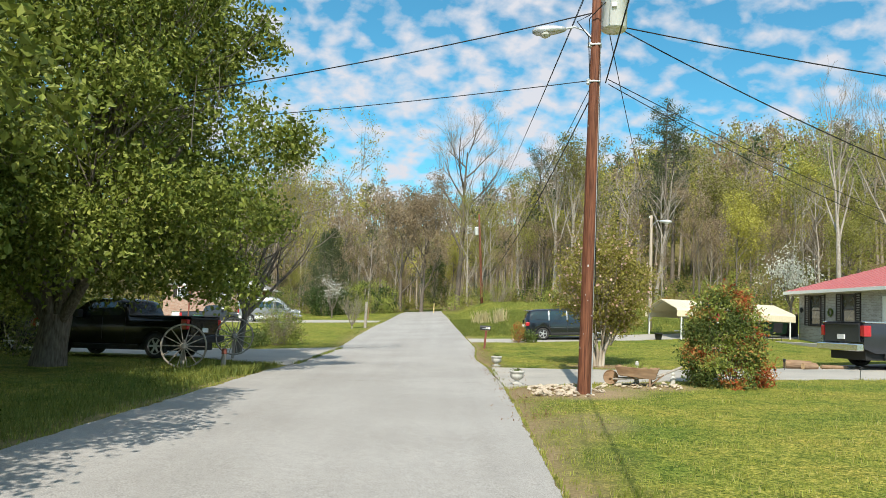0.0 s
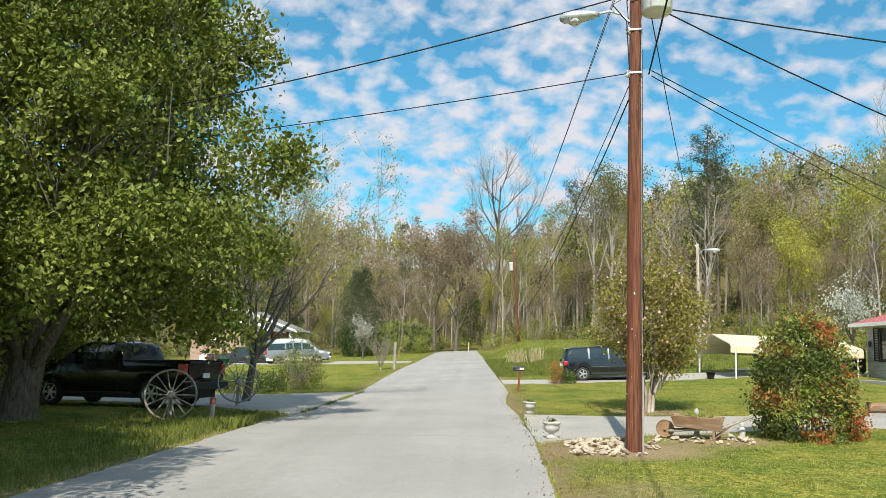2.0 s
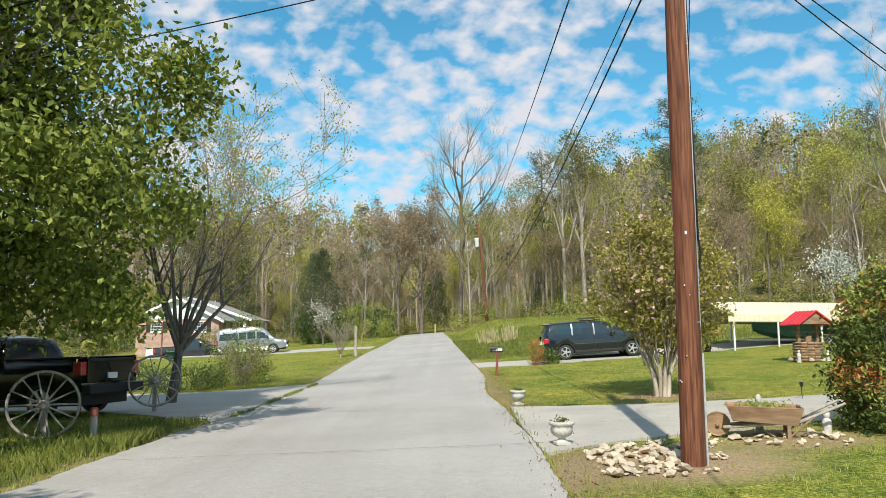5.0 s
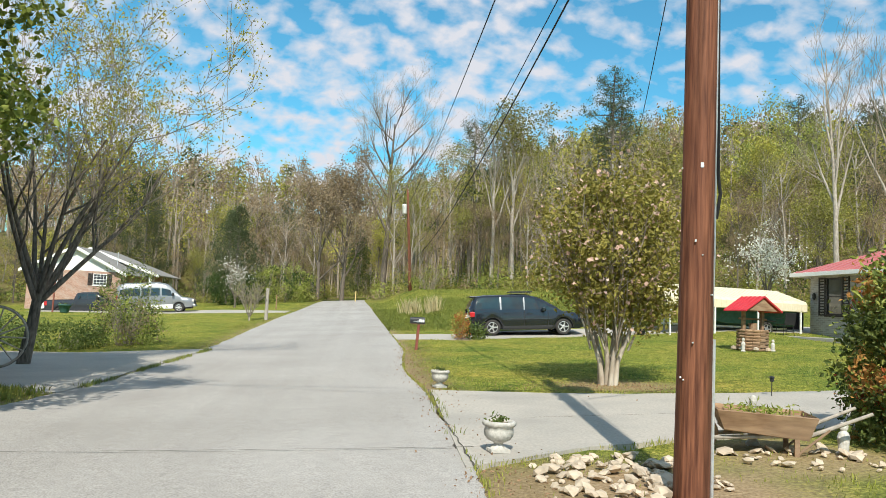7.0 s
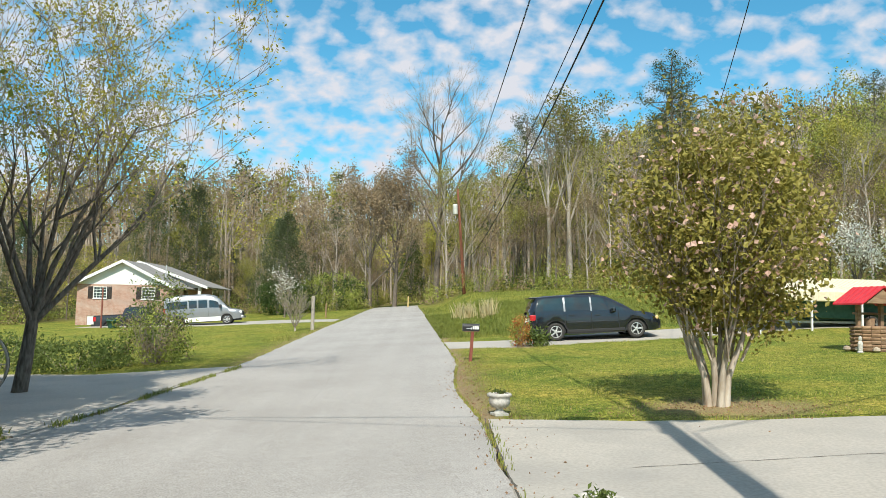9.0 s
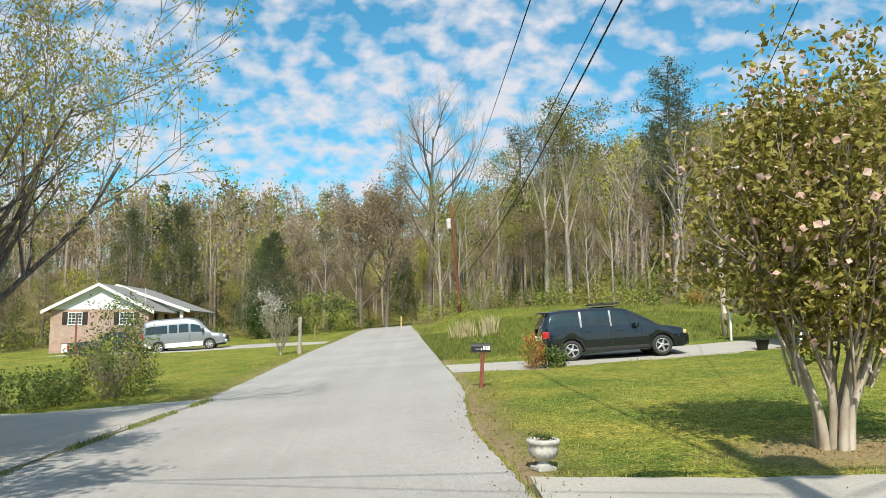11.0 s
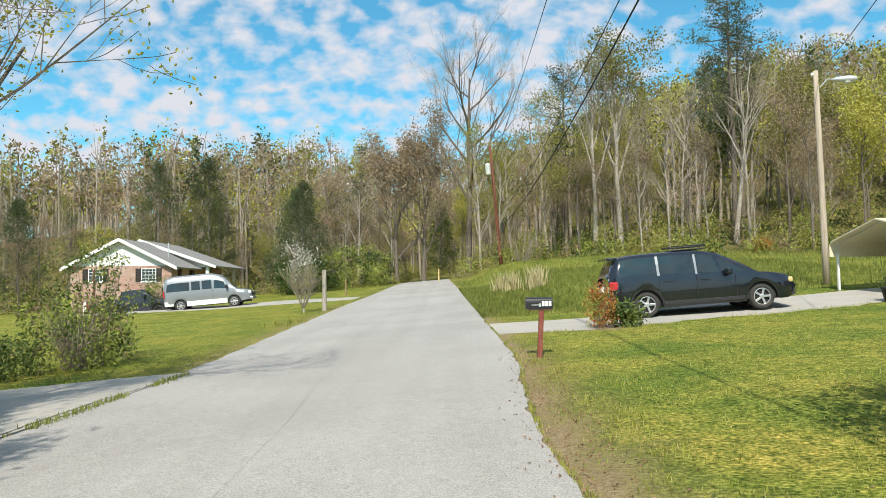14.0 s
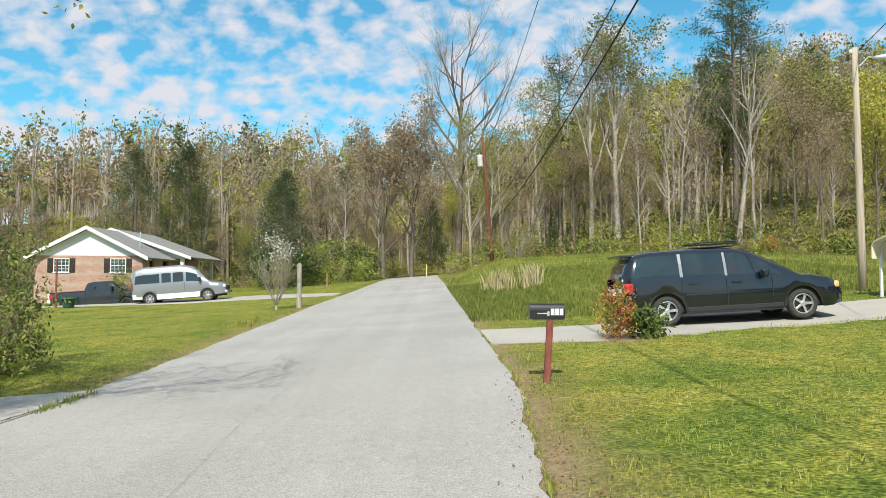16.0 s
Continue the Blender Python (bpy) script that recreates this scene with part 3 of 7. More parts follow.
def build_paving():
    rows = []
    for y in steps([(-60, 0, 2), (0, 60, 0.1), (60, 118, 1.0)]):
        l0, r0 = line(y, ROAD_Y, ROAD_L), line(y, ROAD_Y, ROAD_R)
        l0 += 0.10 * noise.noise(Vector((0, y * 0.9, 5))) + 0.05 * noise.noise(Vector((0, y * 4, 5)))
        r0 += 0.09 * noise.noise(Vector((9, y * 0.9, 5))) + 0.06 * noise.noise(Vector((9, y * 3.3, 5)))
        rows.append([(l0 + (r0 - l0) * i / 10, y) for i in range(11)])
    sheet("road", rows, ASPHALT, 0.0, "worn pale grey asphalt country road", "road")

    def strip(name, s, mat_, lift, label, n=14, m=8):
        near, far = s
        rows_ = []
        for (a, b), (c, d) in zip(zip(near, near[1:]), zip(far, far[1:])):
            for i in range(n + (1 if b == near[-1] else 0)):
                t = i / n
                p, q = Vector(a).lerp(Vector(b), t), Vector(c).lerp(Vector(d), t)
                wob = 0.05 * noise.noise(Vector((p.x * 2, p.y * 2, 1)))
                rows_.append([tuple(p.lerp(q, j / m + (wob * (1 if j == m else -1) * 0.2 if j in (0, m) else 0))) for j in range(m + 1)])
        sheet(name, rows_, mat_, lift, label, "driveway")

    strip("driveway", DRIVE_A, CONCRETE, 0.012, "pale poured concrete driveway off the road")
    strip("driveway", DRIVE_B, CONCRETE, 0.012, "narrow concrete driveway where the minivan is parked")
    strip("driveway", APRON, CONCRETE, 0.012, "old cracked concrete driveway apron with weeds in its joint")
    # gravel drive of the brick house
    strip("driveway", ([(-16.3, 63.5), (-20, 64.6), (-25, 66.0), (-31, 65.8), (-37, 65.4)], [(-16.9, 66.5), (-20, 68.5), (-24, 71), (-30, 70.5), (-36, 70)]), CONCRETE, 0.02, "gravel and concrete drive of the brick house", 6, 4)

    def crack(pts, wide, seed, label):
        rng = random.Random(seed)
        verts, faces = [], []
        fine_pts = []
        for a, b in zip(pts, pts[1:]):
            n = max(2, int(math.dist(a, b) / 0.12))
            fine_pts += [(a[0] + (b[0] - a[0]) * i / n, a[1] + (b[1] - a[1]) * i / n) for i in range(n)]
        fine_pts.append(pts[-1])
        for i, (x, y) in enumerate(fine_pts):
            a = fine_pts[max(i - 1, 0)]; b = fine_pts[min(i + 1, len(fine_pts) - 1)]
            d = Vector((b[0] - a[0], b[1] - a[1])).normalized()
            w = wide * rng.uniform(0.4, 1.3)
            j = rng.uniform(-1, 1) * wide * 1.2
            x, y = x - d.y * j, y + d.x * j
            for s in (-1, 1):
                px, py = x - d.y * w * s, y + d.x * w * s
                verts.append((px, py, level_base(px, py) + 0.017))
        for i in range(len(fine_pts) - 1):
            faces.append((2 * i, 2 * i + 1, 2 * i + 3, 2 * i + 2))
        tagged(raw("trim", verts, faces, CRACK), label, "crack", kind="structure")

    crack([(-5.6, 18.6), (-3, 19.4), (-0.6, 20.2), (0.0, 20.4)], 0.008, 1, "thin tarred joint across the asphalt road")
    crack([(0.12, 19.2), (-0.55, 22.4), (-1.2, 25.7)], 0.010, 2, "weedy joint between asphalt road and concrete drive")
    crack([(-7.0, 24.5), (-7.9, 28.2), (-8.7, 31.6), (-9.2, 34.8)], 0.018, 3, "weedy joint between asphalt road and old apron")
    crack([(-6.61, 36.6), (-5.9, 33.0), (-5.02, 30.05), (-4.3, 27.2)], 0.0015, 8, "thin lengthwise seam in the asphalt road")
    crack([(0.6, 22.6), (2.4, 23.2), (4.6, 23.9)], 0.006, 5, "hairline crack in the concrete drive")
    crack([(5.6, 23.0), (6.2, 25.0), (6.6, 26.6)], 0.008, 6, "joint in the concrete drive")


build_ground()
build_paving()


# ---------------------------------------------------------------- trees and shrubs
def limb_rods(rng, start, way, length, radius, depth, spread, droop, rods, tips, kids=(3, 4), shrink=0.62, wander=0.22, rise=0.12):
    """Grows one limb as a bent, tapering rod, with its branches; rods gets (points, radii), tips the ends of the last branches."""
    pts, rad = [Vector(start)], [radius]
    d = Vector(way).normalized()
    n = 4 if depth > 1 else 3
    for i in range(n):
        d = (d + Vector((rng.uniform(-1, 1), rng.uniform(-1, 1), rng.uniform(-1, 1))) * wander + Vector((0, 0, rise - droop))).normalized()
        pts.append(pts[-1] + d * length / n)
        rad.append(radius * (1 - 0.72 * (i + 1) / n))
    rods.append((pts, rad, depth))
    if depth == 0:
        tips.append((pts[-1], d)); tips.append((pts[-2], d))
        return
    for k in range(rng.randint(*kids)):
        t = rng.uniform(0.3, 1.0)
        i = min(n - 1, int(t * n))
        p = pts[i].lerp(pts[i + 1], t * n - i)
        side = d.orthogonal().normalized()
        side.rotate(Matrix.Rotation(rng.uniform(0, 2 * math.pi), 3, d))
        w = (d + side * spread * rng.uniform(0.6, 1.2)).normalized()
        limb_rods(rng, p, w, length * shrink * rng.uniform(0.75, 1.2), max(0.004, rad[i] * 0.55), depth - 1, spread, droop, rods, tips, kids, shrink, wander, rise)


def rod_mesh(rods, thin=0.0):
    """Vertices and faces of tapering rods: six-sided when thick, three-sided when thin."""
    verts, faces = [], []
    for pts, rad, depth in rods:
        n = 8 if rad[0] > 0.12 else (5 if rad[0] > 0.03 else 3)
        base = len(verts)
        for i, p in enumerate(pts):
            d = (pts[min(i + 1, len(pts) - 1)] - pts[max(i - 1, 0)]).normalized()
            s = d.orthogonal().normalized(); u = s.cross(d)
            r = max(rad[i], thin)
            for k in range(n):
                a = 2 * math.pi * k / n
                verts.append(p + r * (s * math.cos(a) + u * math.sin(a)))
        for i in range(len(pts) - 1):
            for k in range(n):
                a, b = base + i * n + k, base + i * n + (k + 1) % n
                faces.append((a, b, b + n, a + n))
    return verts, faces


def leaf_mesh(centres, size, seed, narrow=0.5, hang=0.0):
    """Pointed leaves, each a folded pair of triangles, at the centres, turned at random."""
    rng = np.random.default_rng(seed)
    c = np.asarray(centres, dtype=float)
    n = len(c)
    d = rng.normal(size=(n, 3)); d[:, 2] -= hang
    d /= np.linalg.norm(d, axis=1)[:, None]
    s = np.cross(d, rng.normal(size=(n, 3))); s /= np.linalg.norm(s, axis=1)[:, None]
    L = (size * rng.uniform(0.6, 1.35, n))[:, None]
    fold = np.cross(d, s) * L * 0.12
    v = np.stack([c - d * L * 0.5, c + s * L * narrow * 0.5 + fold, c + d * L * 0.5, c - s * L * narrow * 0.5 + fold], axis=1).reshape(-1, 3)
    f = np.arange(4 * n).reshape(n, 4)
    return v.tolist(), f.tolist()


def scatter(tips, per, spread, seed, top=None):
    rng = np.random.default_rng(seed)
    p = np.array([tuple(t[0]) for t in tips])
    p = np.repeat(p, per, axis=0)
    return p + rng.normal(size=p.shape) * spread


def tree_from(name, m, rods, leaf_sets, bark, label, category, group="", trunk_name="trunk", cut=0.03, twig=None):
    """A tree of a trunk with limbs, its twigs and its crown(s) of leaves: leaf_sets rows (centres, size, material, narrow)."""
    e = thing(name, m, label, category, group)
    thick = [r for r in rods if r[1][0] >= cut]
    thin = [r for r in rods if r[1][0] < cut]
    v, f = rod_mesh(thick)
    raw(trunk_name, v, f, bark, e, smooth=True)
    if thin:
        v, f = rod_mesh(thin, 0.006)
        raw("twig", v, f, twig or TWIG, e)
    for i, (c, size, mat_, narrow) in enumerate(leaf_sets):
        v, f = leaf_mesh(c, size, 10 + i, narrow)
        raw("crown" if i == 0 else "blossom", v, f, mat_, e)
    return e


def at_ground(x, y, turn=0, sink=0.03):
    return pose(x, y, level(x, y) - sink, 0, 0, turn)


def pear_tree(x, y, seed, label):
    """The broad, dense roadside tree: short trunk that forks low, dense leaf clumps down to head height."""
    rng = random.Random(seed)
    rods, tips = [], []
    rods.append(([Vector((0, 0, -0.2)), Vector((0.05, 0, 0.5)), Vector((0.1, 0.05, 1.2))], [0.46, 0.36, 0.34], 4))
    for k in range(9):
        a = 2 * math.pi * k / 9 + rng.uniform(-0.3, 0.3)
        out = rng.uniform(0.35, 1.1)
        limb_rods(rng, (0.1, 0.05, rng.uniform(0.7, 1.2)), (math.cos(a) * out, math.sin(a) * out, 1.0), rng.uniform(4.6, 6.2), 0.15, 3, 0.75, 0.02, rods, tips, (4, 5), 0.56, 0.18)
    limb_rods(rng, (0.1, 0.05, 1.2), (0, 0, 1), 7.0, 0.2, 3, 0.7, 0.0, rods, tips, (5, 6), 0.56, 0.15)
    # keep the crown's outline: an upright oval with lobes
    kept = []
    for p, d in tips:
        a = math.atan2(p.y, p.x)
        lim = 5.1 + 0.4 * math.sin(3 * a + 1) + 0.3 * math.sin(7 * a)
        q = math.hypot(p.x, p.y) / lim
        h = (p.z - 4.6) / 6.6
        if q * q + h * h < 1.0 and p.z > 1.9:
            kept.append((p, d))
    rods = [r for r in rods if math.hypot(r[0][-1].x, r[0][-1].y) < 5.2 and r[0][-1].z < 11.2]
    # leafy boughs: lobes over the crown, each leafed on its outside, with dark hollows between them
    nr = np.random.default_rng(seed)
    cl = []
    for k in range(230):
        a, h = nr.uniform(0, 2 * math.pi), nr.uniform(-0.47, 0.97)
        lim = (5.0 + 0.4 * math.sin(3 * a + 1) + 0.3 * math.sin(7 * a)) * math.sqrt(1 - h * h) * nr.uniform(0.5, 1.0)
        mid = np.array((lim * math.cos(a), lim * math.sin(a), 4.6 + 6.2 * h))
        r = nr.uniform(0.5, 1.0)
        d = nr.normal(size=(15, 3)); d += 0.5 * np.array((math.cos(a), math.sin(a), 0.5)); d /= np.linalg.norm(d, axis=1)[:, None]
        for q in d:
            p = mid + q * r * nr.uniform(0.6, 1.0) * np.array((1, 1, 0.75))
            if p[2] > 1.55:
                cl.append((tuple(p), None))
    for k in range(750):
        a, h = nr.uniform(0, 2 * math.pi), nr.uniform(-0.45, 0.9)
        lim = 4.7 * math.sqrt(1 - h * h) * math.sqrt(nr.uniform(0.15, 1.0))
        cl.append(((lim * math.cos(a), lim * math.sin(a), 4.6 + 6.2 * h), None))
    c = np.concatenate([scatter(kept, 5, 0.22, seed + 1), scatter(cl, 34, 0.21, seed + 2)])
    rng2 = np.random.default_rng(seed + 3)
    rng2.shuffle(c)
    k = int(len(c) * 0.68)
    e = tree_from("tree", at_ground(x, y), rods, [(c[:k], 0.125, LEAF_DARK, 0.66)], BARK, label, "tree")
    # paler leaves mixed in at random: sunlight on the crown, put into leaf colour
    v, f = leaf_mesh(c[k:], 0.12, seed + 5, 0.6)
    raw("crown", v, f, LEAF_LIGHT, e, "paler leaves that put sunlight into the crown's colour")
    return e


def open_tree(name, x, y, seed, height, label, leaf, per, size, bark=BARK, lean=(0, 0), kids=(3, 4), spread=0.8, radius=0.14, fork=1.6, limbs=5, twig=None, turn=0, blossom=None, depth=3, category="tree", clump=0.16, group=""):
    """A slender open tree: a trunk that forks into spreading limbs, thin leaf."""
    rng = random.Random(seed)
    rods, tips = [], []
    top = Vector((lean[0], lean[1], fork))
    rods.append(([Vector((0, 0, -0.2)), top * 0.5 + Vector((0.03, 0, 0)), top], [radius * 1.25, radius, radius * 0.85], 4))
    for k in range(limbs):
        a = 2 * math.pi * k / limbs + rng.uniform(-0.4, 0.4)
        o = rng.uniform(0.25, 0.8)
        limb_rods(rng, top - Vector((0, 0, rng.uniform(0, 0.2) * fork)), (math.cos(a) * o + lean[0] * 0.2, math.sin(a) * o + lean[1] * 0.2, 1.0), (height - fork) * rng.uniform(0.5, 0.72), radius * 0.55, depth, spread, 0.0, rods, tips, kids, 0.6, 0.2)
    sets = []
    if per:
        sets.append((scatter(tips, per, clump, seed), size, leaf, 0.55))
    if blossom:
        sets.append((scatter(tips[::2], 2, clump, seed + 9), size * 1.1, blossom, 0.9))
    return tree_from(name, at_ground(x, y, turn), rods, sets, bark, label, category, group, twig=twig)


def blossom_tree(x, y):
    """Multi-stemmed small tree with mottled bark, bronze-green leaf and pink blossom."""
    rng = random.Random(12)
    rods, tips = [], []
    for k in range(9):
        a = 2 * math.pi * k / 9 + rng.uniform(-0.2, 0.2)
        r = rng.uniform(0.04, 0.14)
        base = Vector((r * math.cos(a), r * math.sin(a), -0.1))
        mid = base + Vector((0.05 * math.cos(a), 0.05 * math.sin(a), 0.55))
        top = mid + Vector((0.2 * math.cos(a), 0.2 * math.sin(a), 0.55))
        rods.append(([base, base.lerp(mid, 0.5) + Vector((rng.uniform(-.02, .02), rng.uniform(-.02, .02), 0)), mid, top], [0.07, 0.055, 0.048, 0.036], 4))
        for j in range(3):
            limb_rods(rng, top - Vector((0, 0, 0.15 * j)), (0.42 * math.cos(a + rng.uniform(-.9, .9)), 0.42 * math.sin(a + rng.uniform(-.9, .9)), 1.0), rng.uniform(1.2, 1.7), 0.026, 2, 0.7, 0.0, rods, tips, (3, 4), 0.6, 0.2)
    tips = [t for t in tips if (math.hypot(t[0].x, t[0].y) / 1.75) ** 2 + ((t[0].z - 2.5) / 1.85) ** 2 < 1.0]
    nr = np.random.default_rng(5)
    extra = []
    for k in range(660):
        a, h = nr.uniform(0, 2 * math.pi), nr.uniform(-0.8, 0.95)
        lobe = 1 + 0.6 * noise.noise(Vector((2.1 * math.cos(a), 2.1 * math.sin(a), 2.6 * h)))
        q = 1.55 * lobe * math.sqrt(1 - h * h) * (0.9 + 0.16 * h) * nr.uniform(0.4, 1.0)
        extra.append(((0.12 + q * math.cos(a), q * math.sin(a), 2.45 + 1.6 * h * lobe), None))
    c = np.concatenate([scatter(tips, 3, 0.12, 3), scatter(extra, 30, 0.14, 4)])
    c = c[c[:, 2] > 1.05 + 0.25 * np.sin(3 * np.arctan2(c[:, 1], c[:, 0]))]
    nr.shuffle(c)
    k = len(c) // 7
    e = tree_from("small_tree", at_ground(x, y), rods, [(c[k:], 0.09, LEAF_CRAPE, 0.6), (c[:k][::2], 0.08, PINK, 0.95)], BARK_CRAPE, "multi-stemmed small tree with mottled bark, bronze leaves and pink blossom", "tree", cut=0.025)
    return e


def shrub(name, x, y, wide, tall, seed, sets, label, stems=14, bark=TWIG, square=0.5, clumps=220, category="bush", stem_r=0.014, deep=0.55, lift=0.1, dome=False):
    """A dense bush: stems and clumps of leaves through a rounded, uneven form. sets: rows (share, size, material)."""
    rng = random.Random(seed)
    e = thing(name, at_ground(x, y), label, category)
    rods = []
    for k in range(stems):
        a = rng.uniform(0, 2 * math.pi)
        o = wide * 0.5 * rng.uniform(0.3, 0.95)
        z = tall * rng.uniform(0.6, 1.05)
        p = [Vector((0.25 * o * math.cos(a), 0.25 * o * math.sin(a), -0.05)), Vector((0.55 * o * math.cos(a), 0.55 * o * math.sin(a), z * 0.5)), Vector((o * math.cos(a) * 0.9, o * math.sin(a) * 0.9, z))]
        rods.append((p, [stem_r, stem_r * 0.7, stem_r * 0.3], 0))
    v, f = rod_mesh(rods)
    raw("stem", v, f, bark, e)
    nr = np.random.default_rng(seed)
    cl = []
    for k in range(clumps):
        a, h = nr.uniform(0, 2 * math.pi), nr.uniform(-1, 1)
        q = (1 - abs(h) ** (2 / square)) ** (square / 2) if square < 1 else math.sqrt(1 - h * h)
        if dome:
            q = math.sqrt(1 - max(0.0, 0.62 * h + 0.38) ** 2)
        wob = 1 + 0.2 * noise.noise(Vector((2 * math.cos(a), 2 * math.sin(a), 2 * h + seed)))
        q *= wide * 0.5 * wob * nr.uniform(deep, 1.0)
        cl.append((q * math.cos(a), q * math.sin(a), lift + (tall - lift) * (0.5 + 0.5 * h * wob)))
    # neighbouring clumps share a colour
    cl = np.array(cl)
    cl = cl[np.argsort([noise.noise(Vector(p) * 2.2 / max(0.6, wide * 0.6)) + 0.12 * q for p, q in zip(cl, nr.normal(size=len(cl)))])]
    start = 0
    for i, (share, size, per, mat_) in enumerate(sets):
        n = int(len(cl) * share)
        c = np.repeat(cl[start:start + n], per, axis=0)
        start += n
        c = c + nr.normal(size=c.shape) * (size * 0.9 + 0.03)
        c[:, 2] = np.maximum(c[:, 2], 0.03)
        v, f = leaf_mesh(c, size, seed + i, 0.5)
        raw("foliage", v, f, mat_, e)
    return e


# ---------------------------------------------------------------- the woods
def forest_bare(seed, height, twig, pale=False, fuzz=None):
    rng = random.Random(seed)
    rods, tips = [], []
    lean = Vector((rng.uniform(-0.05, 0.05), rng.uniform(-0.05, 0.05), 1))
    n = 7
    pts = [Vector((0, 0, -0.4))]
    for i in range(n):
        pts.append(pts[-1] + (lean + Vector((rng.uniform(-.06, .06), rng.uniform(-.06, .06), 0))) * height * 0.85 / n)
    r0 = height * 0.010
    rods.append((pts, [r0 * (1 - 0.85 * i / n) for i in range(n + 1)], 5))
    for k in range(13):
        t = rng.uniform(0.25, 0.98)
        i = min(n - 1, int(t * n))
        p = pts[i].lerp(pts[i + 1], t * n - i)
        a = rng.uniform(0, 2 * math.pi)
        o = rng.uniform(0.5, 1.1)
        limb_rods(rng, p, (math.cos(a) * o, math.sin(a) * o, 1.1), height * rng.uniform(0.16, 0.30) * (1.25 - 0.6 * t), r0 * 0.42, 2, 0.7, 0, rods, tips, (3, 4), 0.6, 0.2)
    return rods, tips


def forest_kinds():
    """The trees of the wood, one of each kind; the rest are copies."""
    kinds = []
    spot = pose(0, -300, -50)
    for s, (h, fuzz, per, size, bark, twig, label) in enumerate((
            (16, None, 0, 0, BARK_PALE, TWIG, "tall bare grey deciduous tree"),
            (14, LEAF_RUSSET, 9, 0.15, BARK, TWIG_RED, "bare tree hazed with russet buds"),
            (15, LEAF_FOREST, 14, 0.20, BARK, TWIG, "tall tree in thin yellow-green spring leaf"),
            (13, LEAF_YELLOW, 14, 0.20, BARK, TWIG, "tree in bright yellow-green new leaf"),
            (12, LEAF_RUSSET, 8, 0.14, BARK_PALE, TWIG, "slender bare tree with brown buds"),
            (17, LEAF_FOREST, 9, 0.17, BARK_PALE, TWIG, "tall pale-trunked tree in sparse leaf"))):
        rods, tips = forest_bare(40 + s, h, twig)
        sets = [(scatter(tips, per, 0.42, s), size, fuzz, 0.7)] if fuzz else []
        kinds.append(tree_from("forest_tree", spot, rods, sets, bark, label, "tree", "trees of the wood", cut=0.035, twig=twig))
    # pine
    rng = random.Random(77)
    rods, cl = [([Vector((0, 0, -0.4)), Vector((0.1, 0, 6)), Vector((0, 0.1, 12)), Vector((0, 0, 17))], [0.2, 0.16, 0.11, 0.03], 5)], []
    for k in range(46):
        z = 6.5 + 10.2 * (k / 46) ** 0.9
        a = k * 2.4 + rng.uniform(-.4, .4)
        L = (2.9 - 0.2 * abs(z - 12)) * rng.uniform(0.6, 1.1) * (1.0 if z < 14 else 0.75)
        p0 = Vector((0, 0, z)); p2 = p0 + Vector((L * math.cos(a), L * math.sin(a), rng.uniform(0.1, 0.7)))
        rods.append(([p0, p0.lerp(p2, 0.5) + Vector((0, 0, -0.1)), p2], [0.05, 0.035, 0.012], 1))
        for j in range(7):
            cl.append((p0.lerp(p2, rng.uniform(0.45, 1.08)) + Vector((rng.uniform(-.3, .3), rng.uniform(-.3, .3), rng.uniform(-.05, .35))), None))
    kinds.append(tree_from("pine_tree", spot, rods, [(scatter(cl, 22, 0.24, 5), 0.24, NEEDLE, 0.22)], BARK, "tall dark green pine with a bare lower trunk", "tree", "pines of the wood", twig=TWIG))
    return kinds


def cedar(x, y, tall, wide, seed, label, mat_=None):
    rng = random.Random(seed)
    rods, cl = [([Vector((0, 0, -0.3)), Vector((0, 0, tall * 0.5)), Vector((0, 0, tall))], [0.16, 0.1, 0.02], 5)], []
    n = int(230 * max(1, tall / 6))
    for k in range(n):
        h = rng.uniform(0.1, 1.0)
        a = rng.uniform(0, 2 * math.pi)
        r = wide * 0.5 * (1 - h) ** 0.62 * min(1, h * 5) * rng.uniform(0.35, 1.0) * (1 + 0.55 * noise.noise(Vector((1.5 * math.cos(a), 1.5 * math.sin(a), h * tall * 0.6 + seed))))
        cl.append((Vector((r * math.cos(a), r * math.sin(a), h * tall)), None))
        if k % 6 == 0:
            rods.append(([Vector((0, 0, h * tall * 0.93)), Vector((r * math.cos(a), r * math.sin(a), h * tall))], [0.025, 0.008], 0))
    return tree_from("cedar_tree", at_ground(x, y), rods, [(scatter(cl, 30, 0.025 * tall, seed), 0.17, mat_ or CEDAR, 0.35)], BARK, label, "tree")


